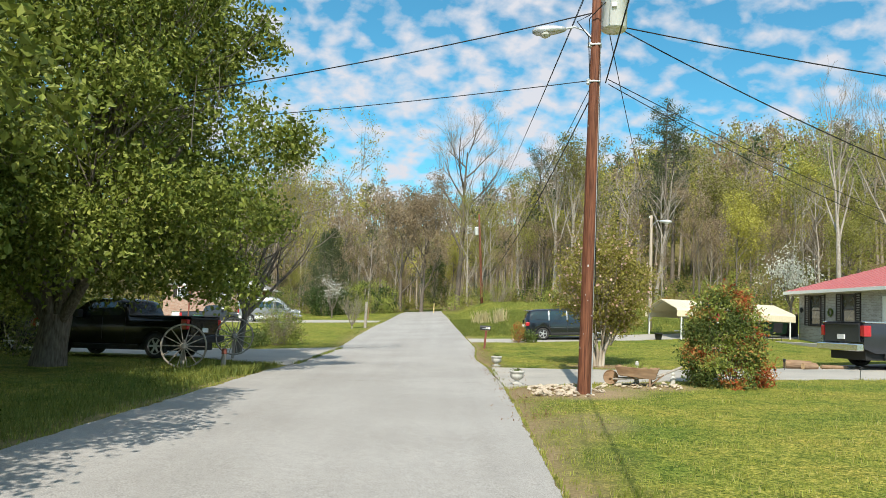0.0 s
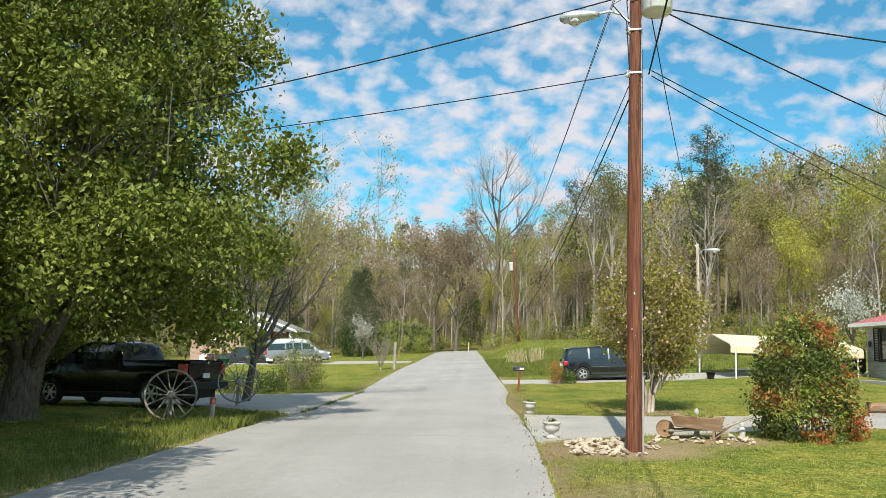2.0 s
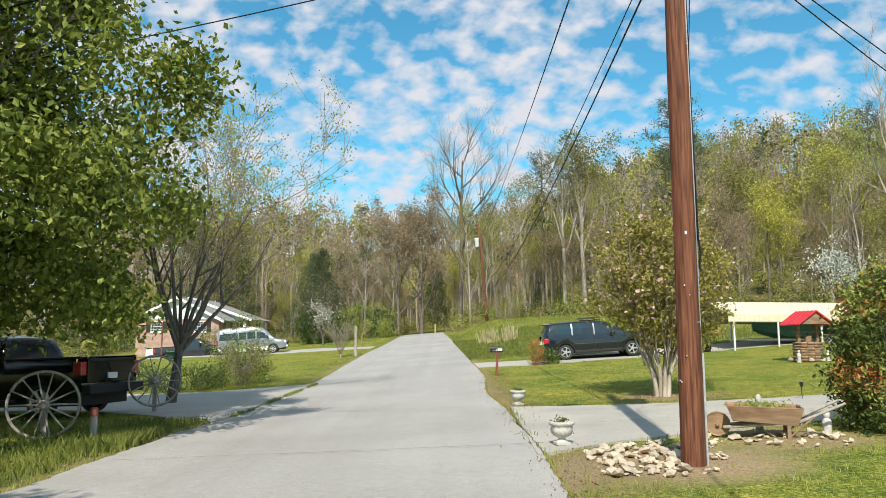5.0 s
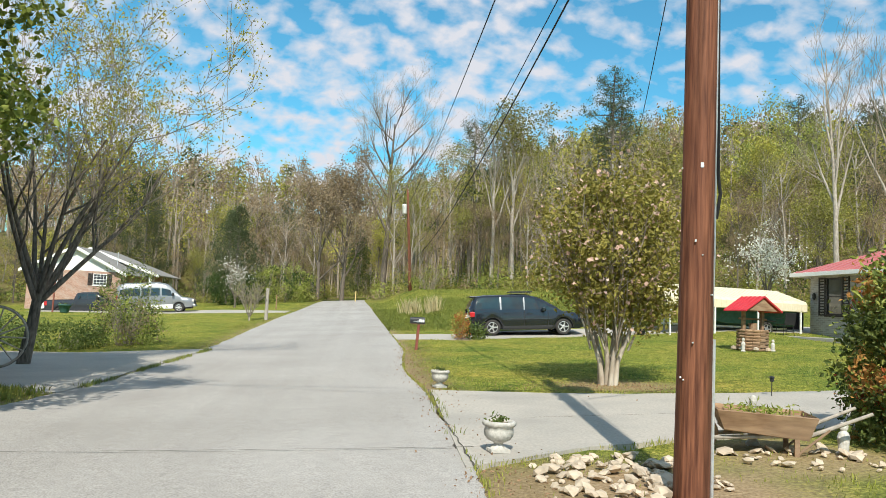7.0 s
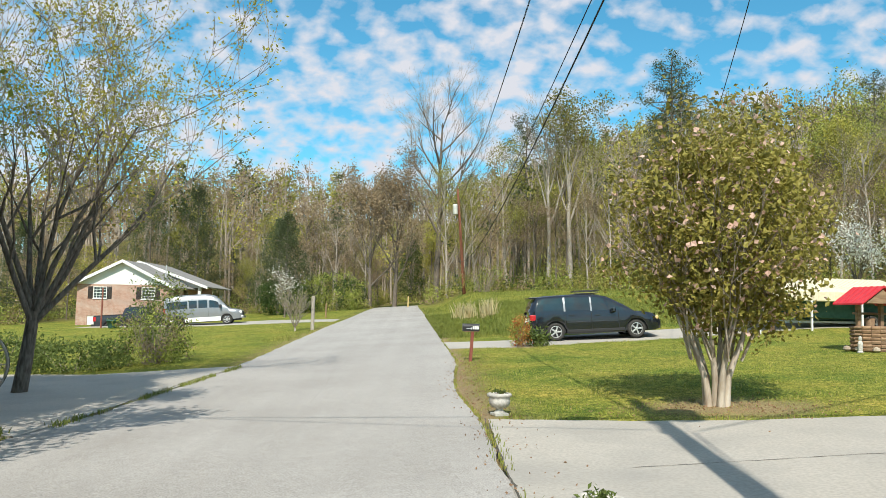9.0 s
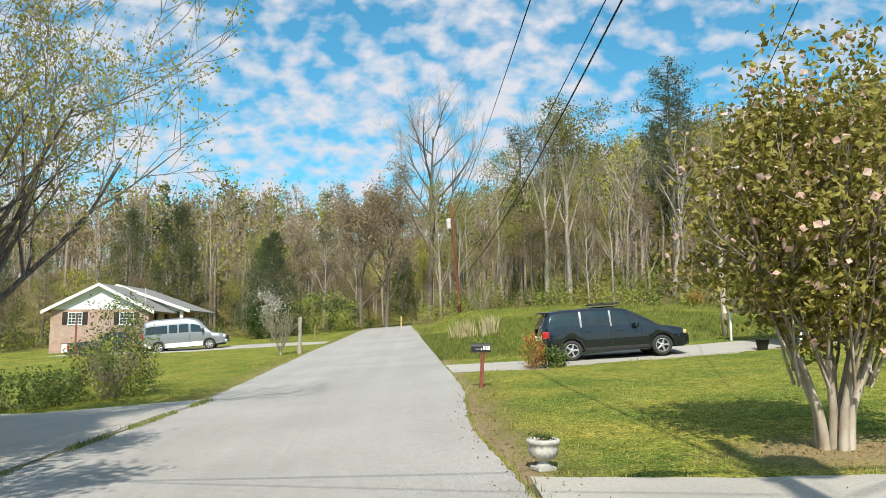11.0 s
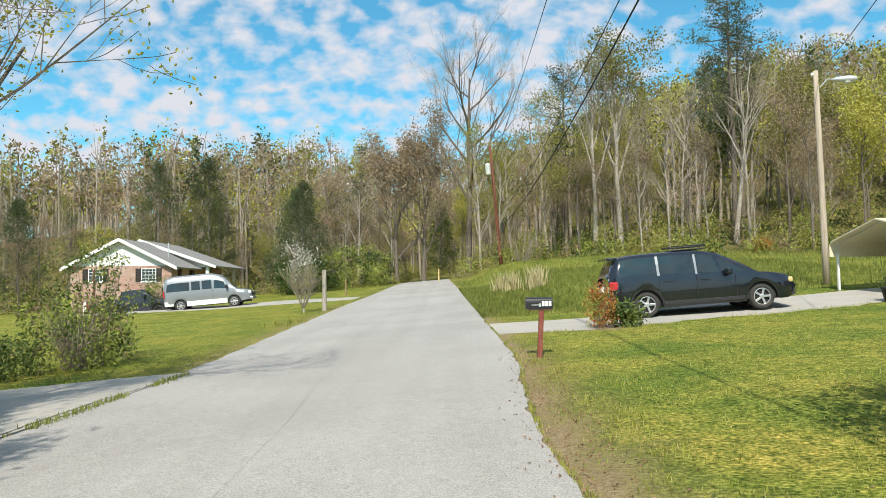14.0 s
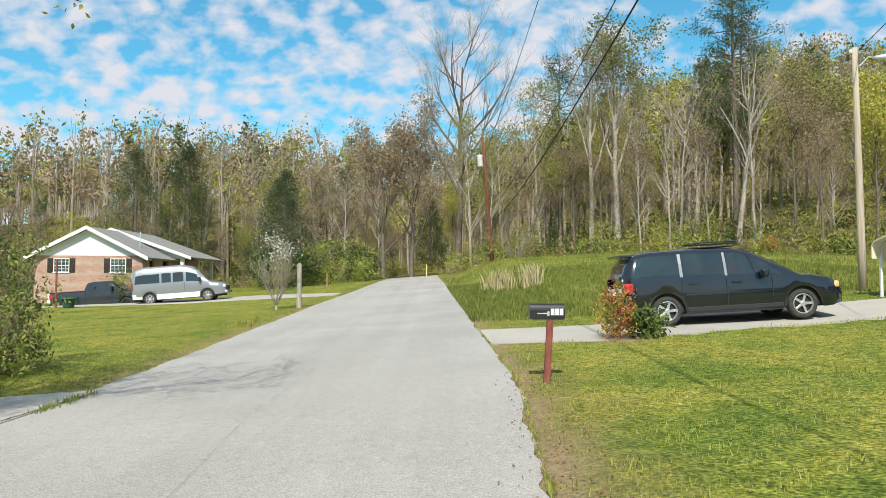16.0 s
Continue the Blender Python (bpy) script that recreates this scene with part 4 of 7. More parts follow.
def big_bare_tree(name, x, y, height, seed, label, limbs=9, radius=0.38, fork=0.35, bark=BARK_PALE, kids=(4, 5), depth=3, lean=0.0, out=0.45, leaf=None):
    rng = random.Random(seed)
    rods, tips = [], []
    n = 6
    pts = [Vector((0, 0, -0.4))]
    for i in range(n):
        pts.append(pts[-1] + Vector((rng.uniform(-.05, .05) + lean, rng.uniform(-.05, .05), 1)) * height * 0.8 / n)
    rods.append((pts, [radius * (1 - 0.8 * i / n) for i in range(n + 1)], 5))
    for k in range(limbs):
        t = fork + (1 - fork) * (k + 0.5) / limbs
        i = min(n - 1, int(t * n))
        p = pts[i].lerp(pts[i + 1], t * n - i)
        a = k * 2.4 + rng.uniform(-.5, .5)
        o = out * rng.uniform(0.7, 1.3)
        limb_rods(rng, p, (math.cos(a) * o, math.sin(a) * o, 1.0), height * rng.uniform(0.26, 0.36) * (1.3 - 0.6 * t), radius * 0.42 * (1.3 - t * 0.7), depth, 0.65, 0, rods, tips, kids, 0.58, 0.16)
    sets = [(scatter(tips, 3, 0.3, seed), 0.2, leaf, 0.7)] if leaf else []
    return tree_from(name, at_ground(x, y), rods, sets, bark, label, "tree", twig=TWIG, cut=0.04)


def build_woods():
    kinds = forest_kinds()
    rng = random.Random(21)
    spots = []
    tries = 0
    used = {k: 0 for k in range(7)}
    while len(spots) < 292 and tries < 9000:
        tries += 1
        x = rng.uniform(-75, 62)
        y = wood_edge(x) + rng.uniform(0, 1) ** 1.4 * 55 + 1.0
        if on_road(x, y, 2.5) or math.hypot(x + 17.6, y - 99) < 6 or any((x - a) ** 2 + (y - b) ** 2 < 5.0 for a, b in spots):
            continue
        spots.append((x, y))
        k = rng.choices(range(7), (5, 6, 5, 2, 5, 3, 1.6 if x > -12 or x < -34 else 0.8))[0]
        s = rng.uniform(0.62, 0.92) * (0.85 if y - wood_edge(x) < 4 else 1.0)
        if x < -24:
            k = rng.choices(range(7), (3, 7, 3, 1, 5, 2, 2.0))[0]
            s *= 0.80 if x > -38 else 0.64
        o = copy_thing(kinds[k], at_ground(x, y, rng.uniform(0, 360), 0.2))
        o.scale = (s, s, s * rng.uniform(0.9, 1.1))
    for k, (x, y) in zip(kinds, ((6, 96), (-34, 104), (14, 92), (24, 88), (-2, 110), (38, 84), (30, 100))):
        k.matrix_world = at_ground(x, y, 0, 0.2)
    # the wooded hillside beyond, as one mass of crowns and trunks
    nr = np.random.default_rng(8)
    verts, faces, slots = [], [], []
    mats = [LEAF_FOREST, LEAF_YELLOW, LEAF_RUSSET, NEEDLE, TWIG]
    n = 0
    while n < 2000:
        x, y = nr.uniform(-170, 150), 95 + 190 * nr.uniform() ** 1.3
        far = y - wood_edge(x)
        if far < 9 or on_road(x, y, 4):
            continue
        n += 1
        z = level(x, y)
        h, r = nr.uniform(8, 15.5), nr.uniform(1.7, 3.2)
        kind = nr.choice(5, p=(0.33, 0.24, 0.21, 0.12, 0.10))
        if x < -14:
            kind = nr.choice(5, p=(0.18, 0.08, 0.46, 0.11, 0.17))
        k = (140 if kind != 4 else 60) * (2 if far < 45 else 1)
        lobes = nr.normal(size=(10, 3)); lobes /= np.linalg.norm(lobes, axis=1)[:, None]
        lobes *= nr.uniform(0.45, 1.0, 10)[:, None]
        c = (lobes[nr.integers(0, 10, k)] + nr.normal(size=(k, 3)) * 0.17) * np.array((r, r, h * 0.34)) + np.array((x, y, z + h * 0.66))
        v, f = leaf_mesh(c, (0.36 if far < 45 else 0.6) * (1.2 if kind == 3 else 1), int(nr.integers(1 << 30)), 0.55)
        b = len(verts)
        verts += v; faces += [[i + b for i in q] for q in f]; slots += [kind if kind != 4 else 2] * len(f)
        rods = [([Vector((x, y, z - 0.5)), Vector((x + nr.uniform(-.4, .4), y, z + h * 0.5)), Vector((x + nr.uniform(-.6, .6), y, z + h * 0.9))], [0.16, 0.11, 0.03], 0)]
        for j in range(7 if kind in (2, 4) else 3):
            p = Vector((x, y, z + h * nr.uniform(0.4, 0.8)))
            rods.append(([p, p + Vector((nr.uniform(-2, 2), nr.uniform(-2, 2), nr.uniform(1.5, 3.5)))], [0.05, 0.02], 0))
        v, f = rod_mesh(rods, 0.03)
        b = len(verts)
        verts += v; faces += [[i + b for i in q] for q in f]; slots += [4] * len(f)
    ob = raw("woods", verts, faces, mats)
    ob.data.polygons.foreach_set("material_index", slots)
    tagged(ob, "wooded hillside in thin spring leaf, olive, yellow-green and brown", "woods", kind="stuff")
    # undergrowth along the wood's edge
    verts, faces, slots = [], [], []
    for k in range(1900):
        x = nr.uniform(-70, 60)
        y = wood_edge(x) - 2.5 + 46 * nr.uniform() ** 1.3
        if on_road(x, y, 1.0):
            continue
        r, h = nr.uniform(0.5, 1.6), nr.uniform(0.7, 3.0) * (1.5 if nr.uniform() < 0.2 else 1)
        d = nr.normal(size=(90, 3)); d /= np.linalg.norm(d, axis=1)[:, None]; d[:, 2] = np.abs(d[:, 2])
        c = d * nr.uniform(0.3, 1, 90)[:, None] * np.array((r, r, h)) + np.array((x, y, level(x, y)))
        v, f = leaf_mesh(c, 0.2, int(nr.integers(1 << 30)), 0.55)
        b = len(verts)
        verts += v; faces += [[i + b for i in q] for q in f]; slots += [int(nr.choice(4, p=(0.42, 0.20, 0.18, 0.20)))] * len(f)
    ob = raw("undergrowth", verts, faces, [LEAF_FOREST, LEAF_LIGHT, LEAF_RUSSET, CEDAR])
    ob.data.polygons.foreach_set("material_index", slots)
    tagged(ob, "scrubby undergrowth along the edge of the wood", "undergrowth", kind="stuff")


build_woods()
pear = pear_tree(-11.5, 19.4, 3, "broad dense pear tree in full dark green leaf beside the road")
# copies at (-19.5, 15.5), (-14.8, 1.5), (-8.2, -2.5): unseen, added to block sky light
for x, y, turn, s, words in ((-7.9, 6.0, 140, 0.98, "unseen leafy tree added to keep sky light off the verge that shades the verge"), (-12.6, 10.9, 250, 0.92, "dense leafy tree that shades the parked trucks"), (-19.5, 15.5, 60, 0.9, "unseen leafy tree added to block sky light from the left"), (-14.8, 1.5, 20, 1.0, "unseen leafy tree added to darken the verge"), (-8.2, -2.5, 300, 0.9, "unseen leafy tree added to keep sky light off the verge"), (-19.5, 25.5, 120, 0.72, "dense leafy tree over the parked trucks")):
    o = copy_thing(pear, at_ground(x, y, turn))
    o.scale = (s, s, s)
    tagged(o, words)
pear.scale = (1.06, 1.06, 1.12)
open_tree("tree", -11.2, 28.9, 6, 8.6, "slender tree with bare twigs and sparse yellow-green leaf", LEAF_YELLOW, 8, 0.075, lean=(0.25, 0), spread=0.95, radius=0.13, fork=1.7, limbs=9, kids=(4, 5), clump=0.13, twig=TWIG)
blossom_tree(2.05, 26.9)
big_bare_tree("tree", -16.9, 101, 27, 5, "tall bare pale-limbed tree beside the road", 11, 0.40, 0.28, kids=(4, 6), out=1.25, bark=BARK)
big_bare_tree("tree", -1.2, 84, 17, 9, "tall pale-barked tree at the edge of the wood", 8, 0.27, 0.4, kids=(4, 5), leaf=LEAF_FOREST)
cedar(-24.3, 120, 9.6, 7.0, 3, "dense green cedar beside the road")


# ---------------------------------------------------------------- vehicles
def smooth_at(rows, x):
    """A height along the vehicle: rows (x, value), eased a little at the joints."""
    xs, vs = [r[0] for r in rows], [r[1] for r in rows]
    return sum(float(np.interp(x + d, xs, vs)) for d in (-0.05, -0.025, 0, 0.025, 0.05)) / 5


class Shell:
    """A vehicle body as rings of points from nose to tail. x runs forward, the wheels touch z = 0."""

    def __init__(self, tail, nose, wide, sill, belt, roof, arches, radius, tumble=0.16, round_nose=0.22, round_tail=0.12):
        self.tail, self.nose, self.wide, self.sill, self.belt, self.roof = tail, nose, wide, sill, belt, roof
        self.arches, self.radius, self.tumble, self.rn, self.rt = arches, radius, tumble, round_nose, round_tail

    def ring(self, x):
        w = self.wide / 2
        end = max(0.0, (x - (self.nose - 0.55)) / 0.55)
        w -= self.rn * end ** 2.2
        end = max(0.0, ((self.tail + 0.3) - x) / 0.3)
        w -= self.rt * end ** 2.2
        b, t, s = smooth_at(self.belt, x), smooth_at(self.roof, x), smooth_at(self.sill, x)
        cab = max(0.0, t - b)
        s2 = s
        for a in self.arches:
            q = self.radius * 1.2
            if abs(x - a) < q:
                s2 = max(s2, self.radius + math.sqrt(q * q - (x - a) ** 2))
        s2 = min(s2, b - 0.12)
        wr = w - self.tumble * min(1.0, cab / 0.5) - 0.02
        low = max(s2, s + 0.16)
        low = min(low, b - 0.08)
        mid = max(low + 0.02, s + (b - s) * 0.62)
        mid = min(mid, b - 0.04)
        top = t if cab > 0.02 else b
        side = [(w * 0.955, s2), (w * 0.99, low), (w, mid), (w * 0.985, b)]
        if cab > 0.02:
            side += [(w * 0.985 + (wr - w * 0.985) * 0.5, b + cab * 0.5), (wr, b + cab * 0.86), (wr - 0.07, b + cab * 0.97), (wr * 0.55, top + 0.015), (0, top + 0.03)]
        else:
            side += [(w * 0.95, b + 0.012), (w * 0.90, b + 0.022), (w * 0.8, b + 0.028), (w * 0.45, b + 0.04), (0, b + 0.045)]
        return side

    def body(self):
        xs = list(np.arange(self.tail, self.nose, 0.055)) + [self.nose]
        verts, faces = [], []
        k = 17
        for x in xs:
            r = self.ring(x)
            verts += [(x, -y, z) for y, z in r] + [(x, y, z) for y, z in r[-2::-1]]
        for j in range(len(xs) - 1):
            for i in range(k - 1):
                faces.append((j * k + i, (j + 1) * k + i, (j + 1) * k + i + 1, j * k + i + 1))
        faces.append(tuple(range(k - 1, -1, -1)))
        faces.append(tuple((len(xs) - 1) * k + i for i in range(k)))
        return verts, faces

    def pane(self, x0, x1, lo=0.08, hi=0.84, slant0=0.0, slant1=0.0, out=0.006, side=-1, n=8):
        """A side window between two places; lo and hi are shares of the height from belt to roof."""
        verts, faces = [], []
        for i in range(n + 1):
            for h in (lo, (lo + hi) / 2, hi):
                s = slant0 + (slant1 - slant0) * i / n
                x = x0 + (x1 - x0) * i / n + s * (h - lo) / (hi - lo)
                r = self.ring(x)
                a, b, c = r[3], r[4], r[5]
                q = h / 0.86
                p = (a[0] + (b[0] - a[0]) * q * 2, a[1] + (b[1] - a[1]) * q * 2) if q < 0.5 else (b[0] + (c[0] - b[0]) * (q * 2 - 1), b[1] + (c[1] - b[1]) * (q * 2 - 1))
                verts.append((x, side * (p[0] + out), p[1]))
        for i in range(n):
            for h in range(2):
                f = (i * 3 + h, (i + 1) * 3 + h, (i + 1) * 3 + h + 1, i * 3 + h + 1)
                faces.append(f if side < 0 else f[::-1])
        return verts, faces


def wheel(parent, x, y, radius, rim_mat, spokes=5, side=-1, width=0.22):
    hub = new("wheel")
    hub.parent = parent
    hub.location = (x, y, radius)
    hub.rotation_euler = (radians(90 if side < 0 else -90), 0, 0)
    r = radius
    w = width / 2
    part("tyre", lathe([(r * 0.66, -w), (r * 0.9, -w), (r * 0.98, -w * 0.7), (r, -w * 0.3), (r, w * 0.3), (r * 0.98, w * 0.7), (r * 0.9, w), (r * 0.68, w), (r * 0.66, w * 0.8)], 28, caps=False), RUBBER, hub, smooth=True)
    bm = lathe([(r * 0.18, w * 0.55), (r * 0.19, w * 0.72), (r * 0.12, w * 0.8), (0.01, w * 0.8)], 16)
    for k in range(spokes):
        a = 2 * math.pi * k / spokes
        box(bm, r * 0.12, -r * 0.085, w * 0.5, r * 0.66, r * 0.085, w * 0.74, 0.008, Matrix.Rotation(a, 4, "Z"))
    part("rim", bm, rim_mat, hub)
    ring = lathe([(r * 0.60, w * 0.5), (r * 0.68, w * 0.5), (r * 0.69, w * 0.9), (r * 0.62, w * 0.95), (r * 0.60, w * 0.7)], 28, caps=False)
    part("rim", ring, rim_mat, hub)
    part("hub", lathe([(r * 0.60, -w * 0.4), (r * 0.60, w * 0.2), (r * 0.3, w * 0.25), (0.01, w * 0.25)], 20), TRIM_DARK, hub)


def vehicle(name, m, shell, paint, label, category, panes, wheels, rim_mat, spokes=5, extras=()):
    e = thing(name, m, label, category)
    v, f = shell.body()
    raw("body", v, f, paint, e, smooth=True)
    # floor and wheel wells
    part("underbody", boxed(shell.tail + 0.15, -shell.wide / 2 + 0.2, 0.26, shell.nose - 0.2, shell.wide / 2 - 0.2, 0.62), TRIM_DARK, e)
    for a in wheels:
        part("wheel_well", boxed(a - shell.radius * 1.15, -shell.wide / 2 + 0.1, 0.3, a + shell.radius * 1.15, shell.wide / 2 - 0.1, shell.radius * 2.15), TRIM_DARK, e)
    for side in (-1, 1):
        for p in panes:
            v, f = shell.pane(*p, side=side)
            raw("side_window", v, f, GLASS_CAR, e)
        for a in wheels:
            wheel(e, a, side * (shell.wide / 2 - 0.14), shell.radius, rim_mat, spokes, side)
    for nm, bm, mt in extras:
        part(nm, bm, mt, e)
    return e


def skin_panel(shell, x0, x1, share, out, n=6, lo=3, hi=8):
    """A panel over the roof line from x0 to x1 (windscreen, rear window); share of the width kept."""
    verts, faces = [], []
    for i in range(n + 1):
        x = x0 + (x1 - x0) * i / n
        r = shell.ring(x)
        c = r[8]; w = r[6][0] * share
        zz = r[7][1]
        for y, z in ((-w, r[6][1] + 0.01), (-w * 0.5, zz), (0, c[1]), (w * 0.5, zz), (w, r[6][1] + 0.01)):
            verts.append((x, y, z + out))
    for i in range(n):
        for j in range(4):
            faces.append((i * 5 + j, (i + 1) * 5 + j, (i + 1) * 5 + j + 1, i * 5 + j + 1))
    return verts, faces


def minivan():
    """Dark blue minivan; rear axle at x = 0, front axle at 3.08."""
    sh = Shell(-0.98, 4.05, 1.98, [(-0.98, 0.42), (-0.7, 0.30), (0.5, 0.24), (2.6, 0.24), (3.7, 0.26), (4.12, 0.34)],
               [(-0.98, 0.98), (-0.5, 1.06), (1.0, 1.04), (2.3, 1.00), (2.75, 0.99), (3.3, 0.97), (3.75, 0.88), (3.98, 0.72), (4.05, 0.58)],
               [(-0.98, 1.08), (-0.86, 1.45), (-0.68, 1.66), (-0.3, 1.71), (0.8, 1.73), (1.65, 1.70), (2.05, 1.60), (2.7, 1.24), (3.08, 0.98), (4.05, 0.4)], (0.0, 3.08), 0.34)
    m = pose(-0.97, 42.28, 0.645, 0, -3.6, 11) @ Matrix.Scale(0.9, 4)
    e = vehicle("minivan", m, sh, PAINT_BLUE, "dusty dark blue minivan with roof rack, parked on the narrow drive", "car",
                [(-0.72, 0.30, 0.12, 0.84, 0.12, 0.0), (0.42, 1.33, 0.10, 0.84), (1.43, 2.02, 0.10, 0.84, 0.0, -0.16)], (0.0, 3.08), ALLOY)
    for s in (-1, 1):
        v, f = sh.pane(2.05, 2.66, 0.14, 0.74, -0.10, -0.36, side=s)
        raw("side_window", v, f, GLASS_CAR, e)
        v, f = sh.pane(0.33, 0.40, 0.06, 0.86, side=s, n=2, out=0.009)
        raw("pillar_trim", v, f, PAINT_SILVER, e, "bright pillar strip")
        v, f = sh.pane(1.35, 1.41, 0.06, 0.86, side=s, n=2, out=0.009)
        raw("pillar_trim", v, f, PAINT_SILVER, e, "bright pillar strip")
        part("door_handle", boxed(1.5, s * 1.0 - 0.02, 0.90, 1.72, s * 1.0 + 0.02, 0.94, 0.008), PAINT_BLUE, e)
        part("door_handle", boxed(0.52, s * 1.0 - 0.02, 0.92, 0.74, s * 1.0 + 0.02, 0.96, 0.008), PAINT_BLUE, e)
        part("mirror", boxed(2.12, s * 1.10 - 0.1, 1.00, 2.28, s * 1.10 + 0.1, 1.18, 0.04), PAINT_BLUE, e)
        part("headlight", boxed(3.68, s * 0.78 - 0.13, 0.66, 3.96, s * 0.78 + 0.12, 0.82, 0.05), LAMP_AMBER, e)
        part("tail_light", boxed(-0.97, s * 0.86 - 0.12, 0.78, -0.72, s * 0.86 + 0.115, 1.02, 0.04), LAMP_RED, e)
        part("door_seam", boxed(1.37, s * 0.992 - 0.004, 0.34, 1.385, s * 0.992 + 0.004, 1.02), TRIM_DARK, e)
        part("door_seam", boxed(0.36, s * 0.992 - 0.004, 0.60, 0.375, s * 0.992 + 0.004, 1.02), TRIM_DARK, e)
        part("door_seam", boxed(2.40, s * 0.992 - 0.004, 0.34, 2.415, s * 0.992 + 0.004, 0.98), TRIM_DARK, e)
        part("side_moulding", boxed(0.42, s * 0.996 - 0.01, 0.66, 2.62, s * 0.996 + 0.01, 0.70, 0.008), PAINT_BLUE, e)
        part("sill_strip", boxed(0.45, s * 0.985 - 0.012, 0.30, 2.62, s * 0.985 + 0.012, 0.40, 0.01), TRIM_DARK, e)
    v, f = skin_panel(sh, 1.86, 2.92, 0.93, 0.012)
    raw("windscreen", v, f, GLASS_CAR, e)
    v, f = skin_panel(sh, -0.93, -0.72, 0.85, 0.014)
    raw("rear_window", v, f, GLASS_CAR, e)
    rack = part("roof_rack", boxed(0.9, -0.5, 1.75, 1.8, 0.5, 1.78, 0.01), BLACK_METAL, e)
    for k in range(7):
        part("slat", tubed([(0.9 + 0.15 * k, -0.54, 1.84), (0.9 + 0.15 * k, 0.54, 1.84)], 0.012), BLACK_METAL, rack)
    part("rail", tubed([(0.88, -0.54, 1.87), (1.82, -0.54, 1.87), (1.82, 0.54, 1.87), (0.88, 0.54, 1.87), (0.88, -0.54, 1.87)], 0.014), BLACK_METAL, rack)
    part("spoiler", boxed(-0.95, -0.7, 1.62, -0.6, 0.7, 1.69, 0.02), PAINT_BLUE, e)
    part("bumper", boxed(-1.05, -0.88, 0.40, -0.9, 0.88, 0.64, 0.04), PAINT_BLUE, e)
    part("licence_plate", boxed(-1.065, -0.16, 0.74, -0.985, 0.16, 0.89), WHITE, e)


def silver_van():
    sh = Shell(-1.05, 4.55, 2.0, [(-1.05, 0.5), (-0.7, 0.36), (3.9, 0.36), (4.55, 0.42)],
               [(-1.05, 1.24), (2.4, 1.24), (3.2, 1.2), (3.6, 1.16), (4.2, 1.06), (4.5, 0.98), (4.55, 0.75)],
               [(-1.05, 2.0), (-0.9, 2.2), (-0.4, 2.32), (1.9, 2.34), (2.5, 2.2), (2.9, 1.98), (3.5, 1.3), (3.62, 1.17), (4.55, 0.6)], (0.0, 3.43), 0.36, tumble=0.14)
    m = pose(-29.35 - 0.41 * 0.95, 66.85 + 0.91 * 0.95, 0.22, 0, -4.6, 20)
    e = vehicle("van", m, sh, PAINT_SILVER, "silver high-roof conversion van with white lower trim on the drive", "van",
                [(-0.85, 0.62, 0.06, 0.52, 0.06, 0), (0.75, 1.3, 0.06, 0.54), (1.42, 2.05, 0.06, 0.54), (2.2, 2.95, 0.06, 0.56, 0, -0.12)], (0.0, 3.43), ALLOY, 6)
    for s in (-1, 1):
        part("rocker_panel", boxed(0.42, s * 0.985 - 0.015, 0.30, 3.0, s * 0.985 + 0.015, 0.62, 0.012), WHITE, e, "white lower body trim")
        part("rocker_panel", boxed(-1.0, s * 0.975 - 0.015, 0.38, -0.42, s * 0.975 + 0.015, 0.68, 0.012), WHITE, e)
        part("mirror", boxed(2.95, s * 1.12 - 0.1, 1.25, 3.1, s * 1.12 + 0.1, 1.5, 0.03), TRIM_DARK, e)
        part("headlight", boxed(4.3, s * 0.76 - 0.14, 0.78, 4.54, s * 0.76 + 0.1, 0.95, 0.03), LAMP_CLEAR, e)
        part("tail_light", boxed(-1.07, s * 0.9 - 0.08, 0.95, -0.98, s * 0.9 + 0.08, 1.4, 0.02), LAMP_RED, e)
        part("door_seam", boxed(2.1, s * 1.0 - 0.004, 0.6, 2.115, s * 1.0 + 0.004, 1.25), TRIM_DARK, e)
    v, f = skin_panel(sh, 2.72, 3.5, 0.92, 0.014)
    raw("windscreen", v, f, GLASS_CAR, e)
    part("grille", boxed(4.5, -0.5, 0.62, 4.6, 0.5, 0.9, 0.02), TRIM_DARK, e)
    part("bumper", boxed(4.45, -0.92, 0.40, 4.66, 0.92, 0.58, 0.04), PAINT_SILVER, e)


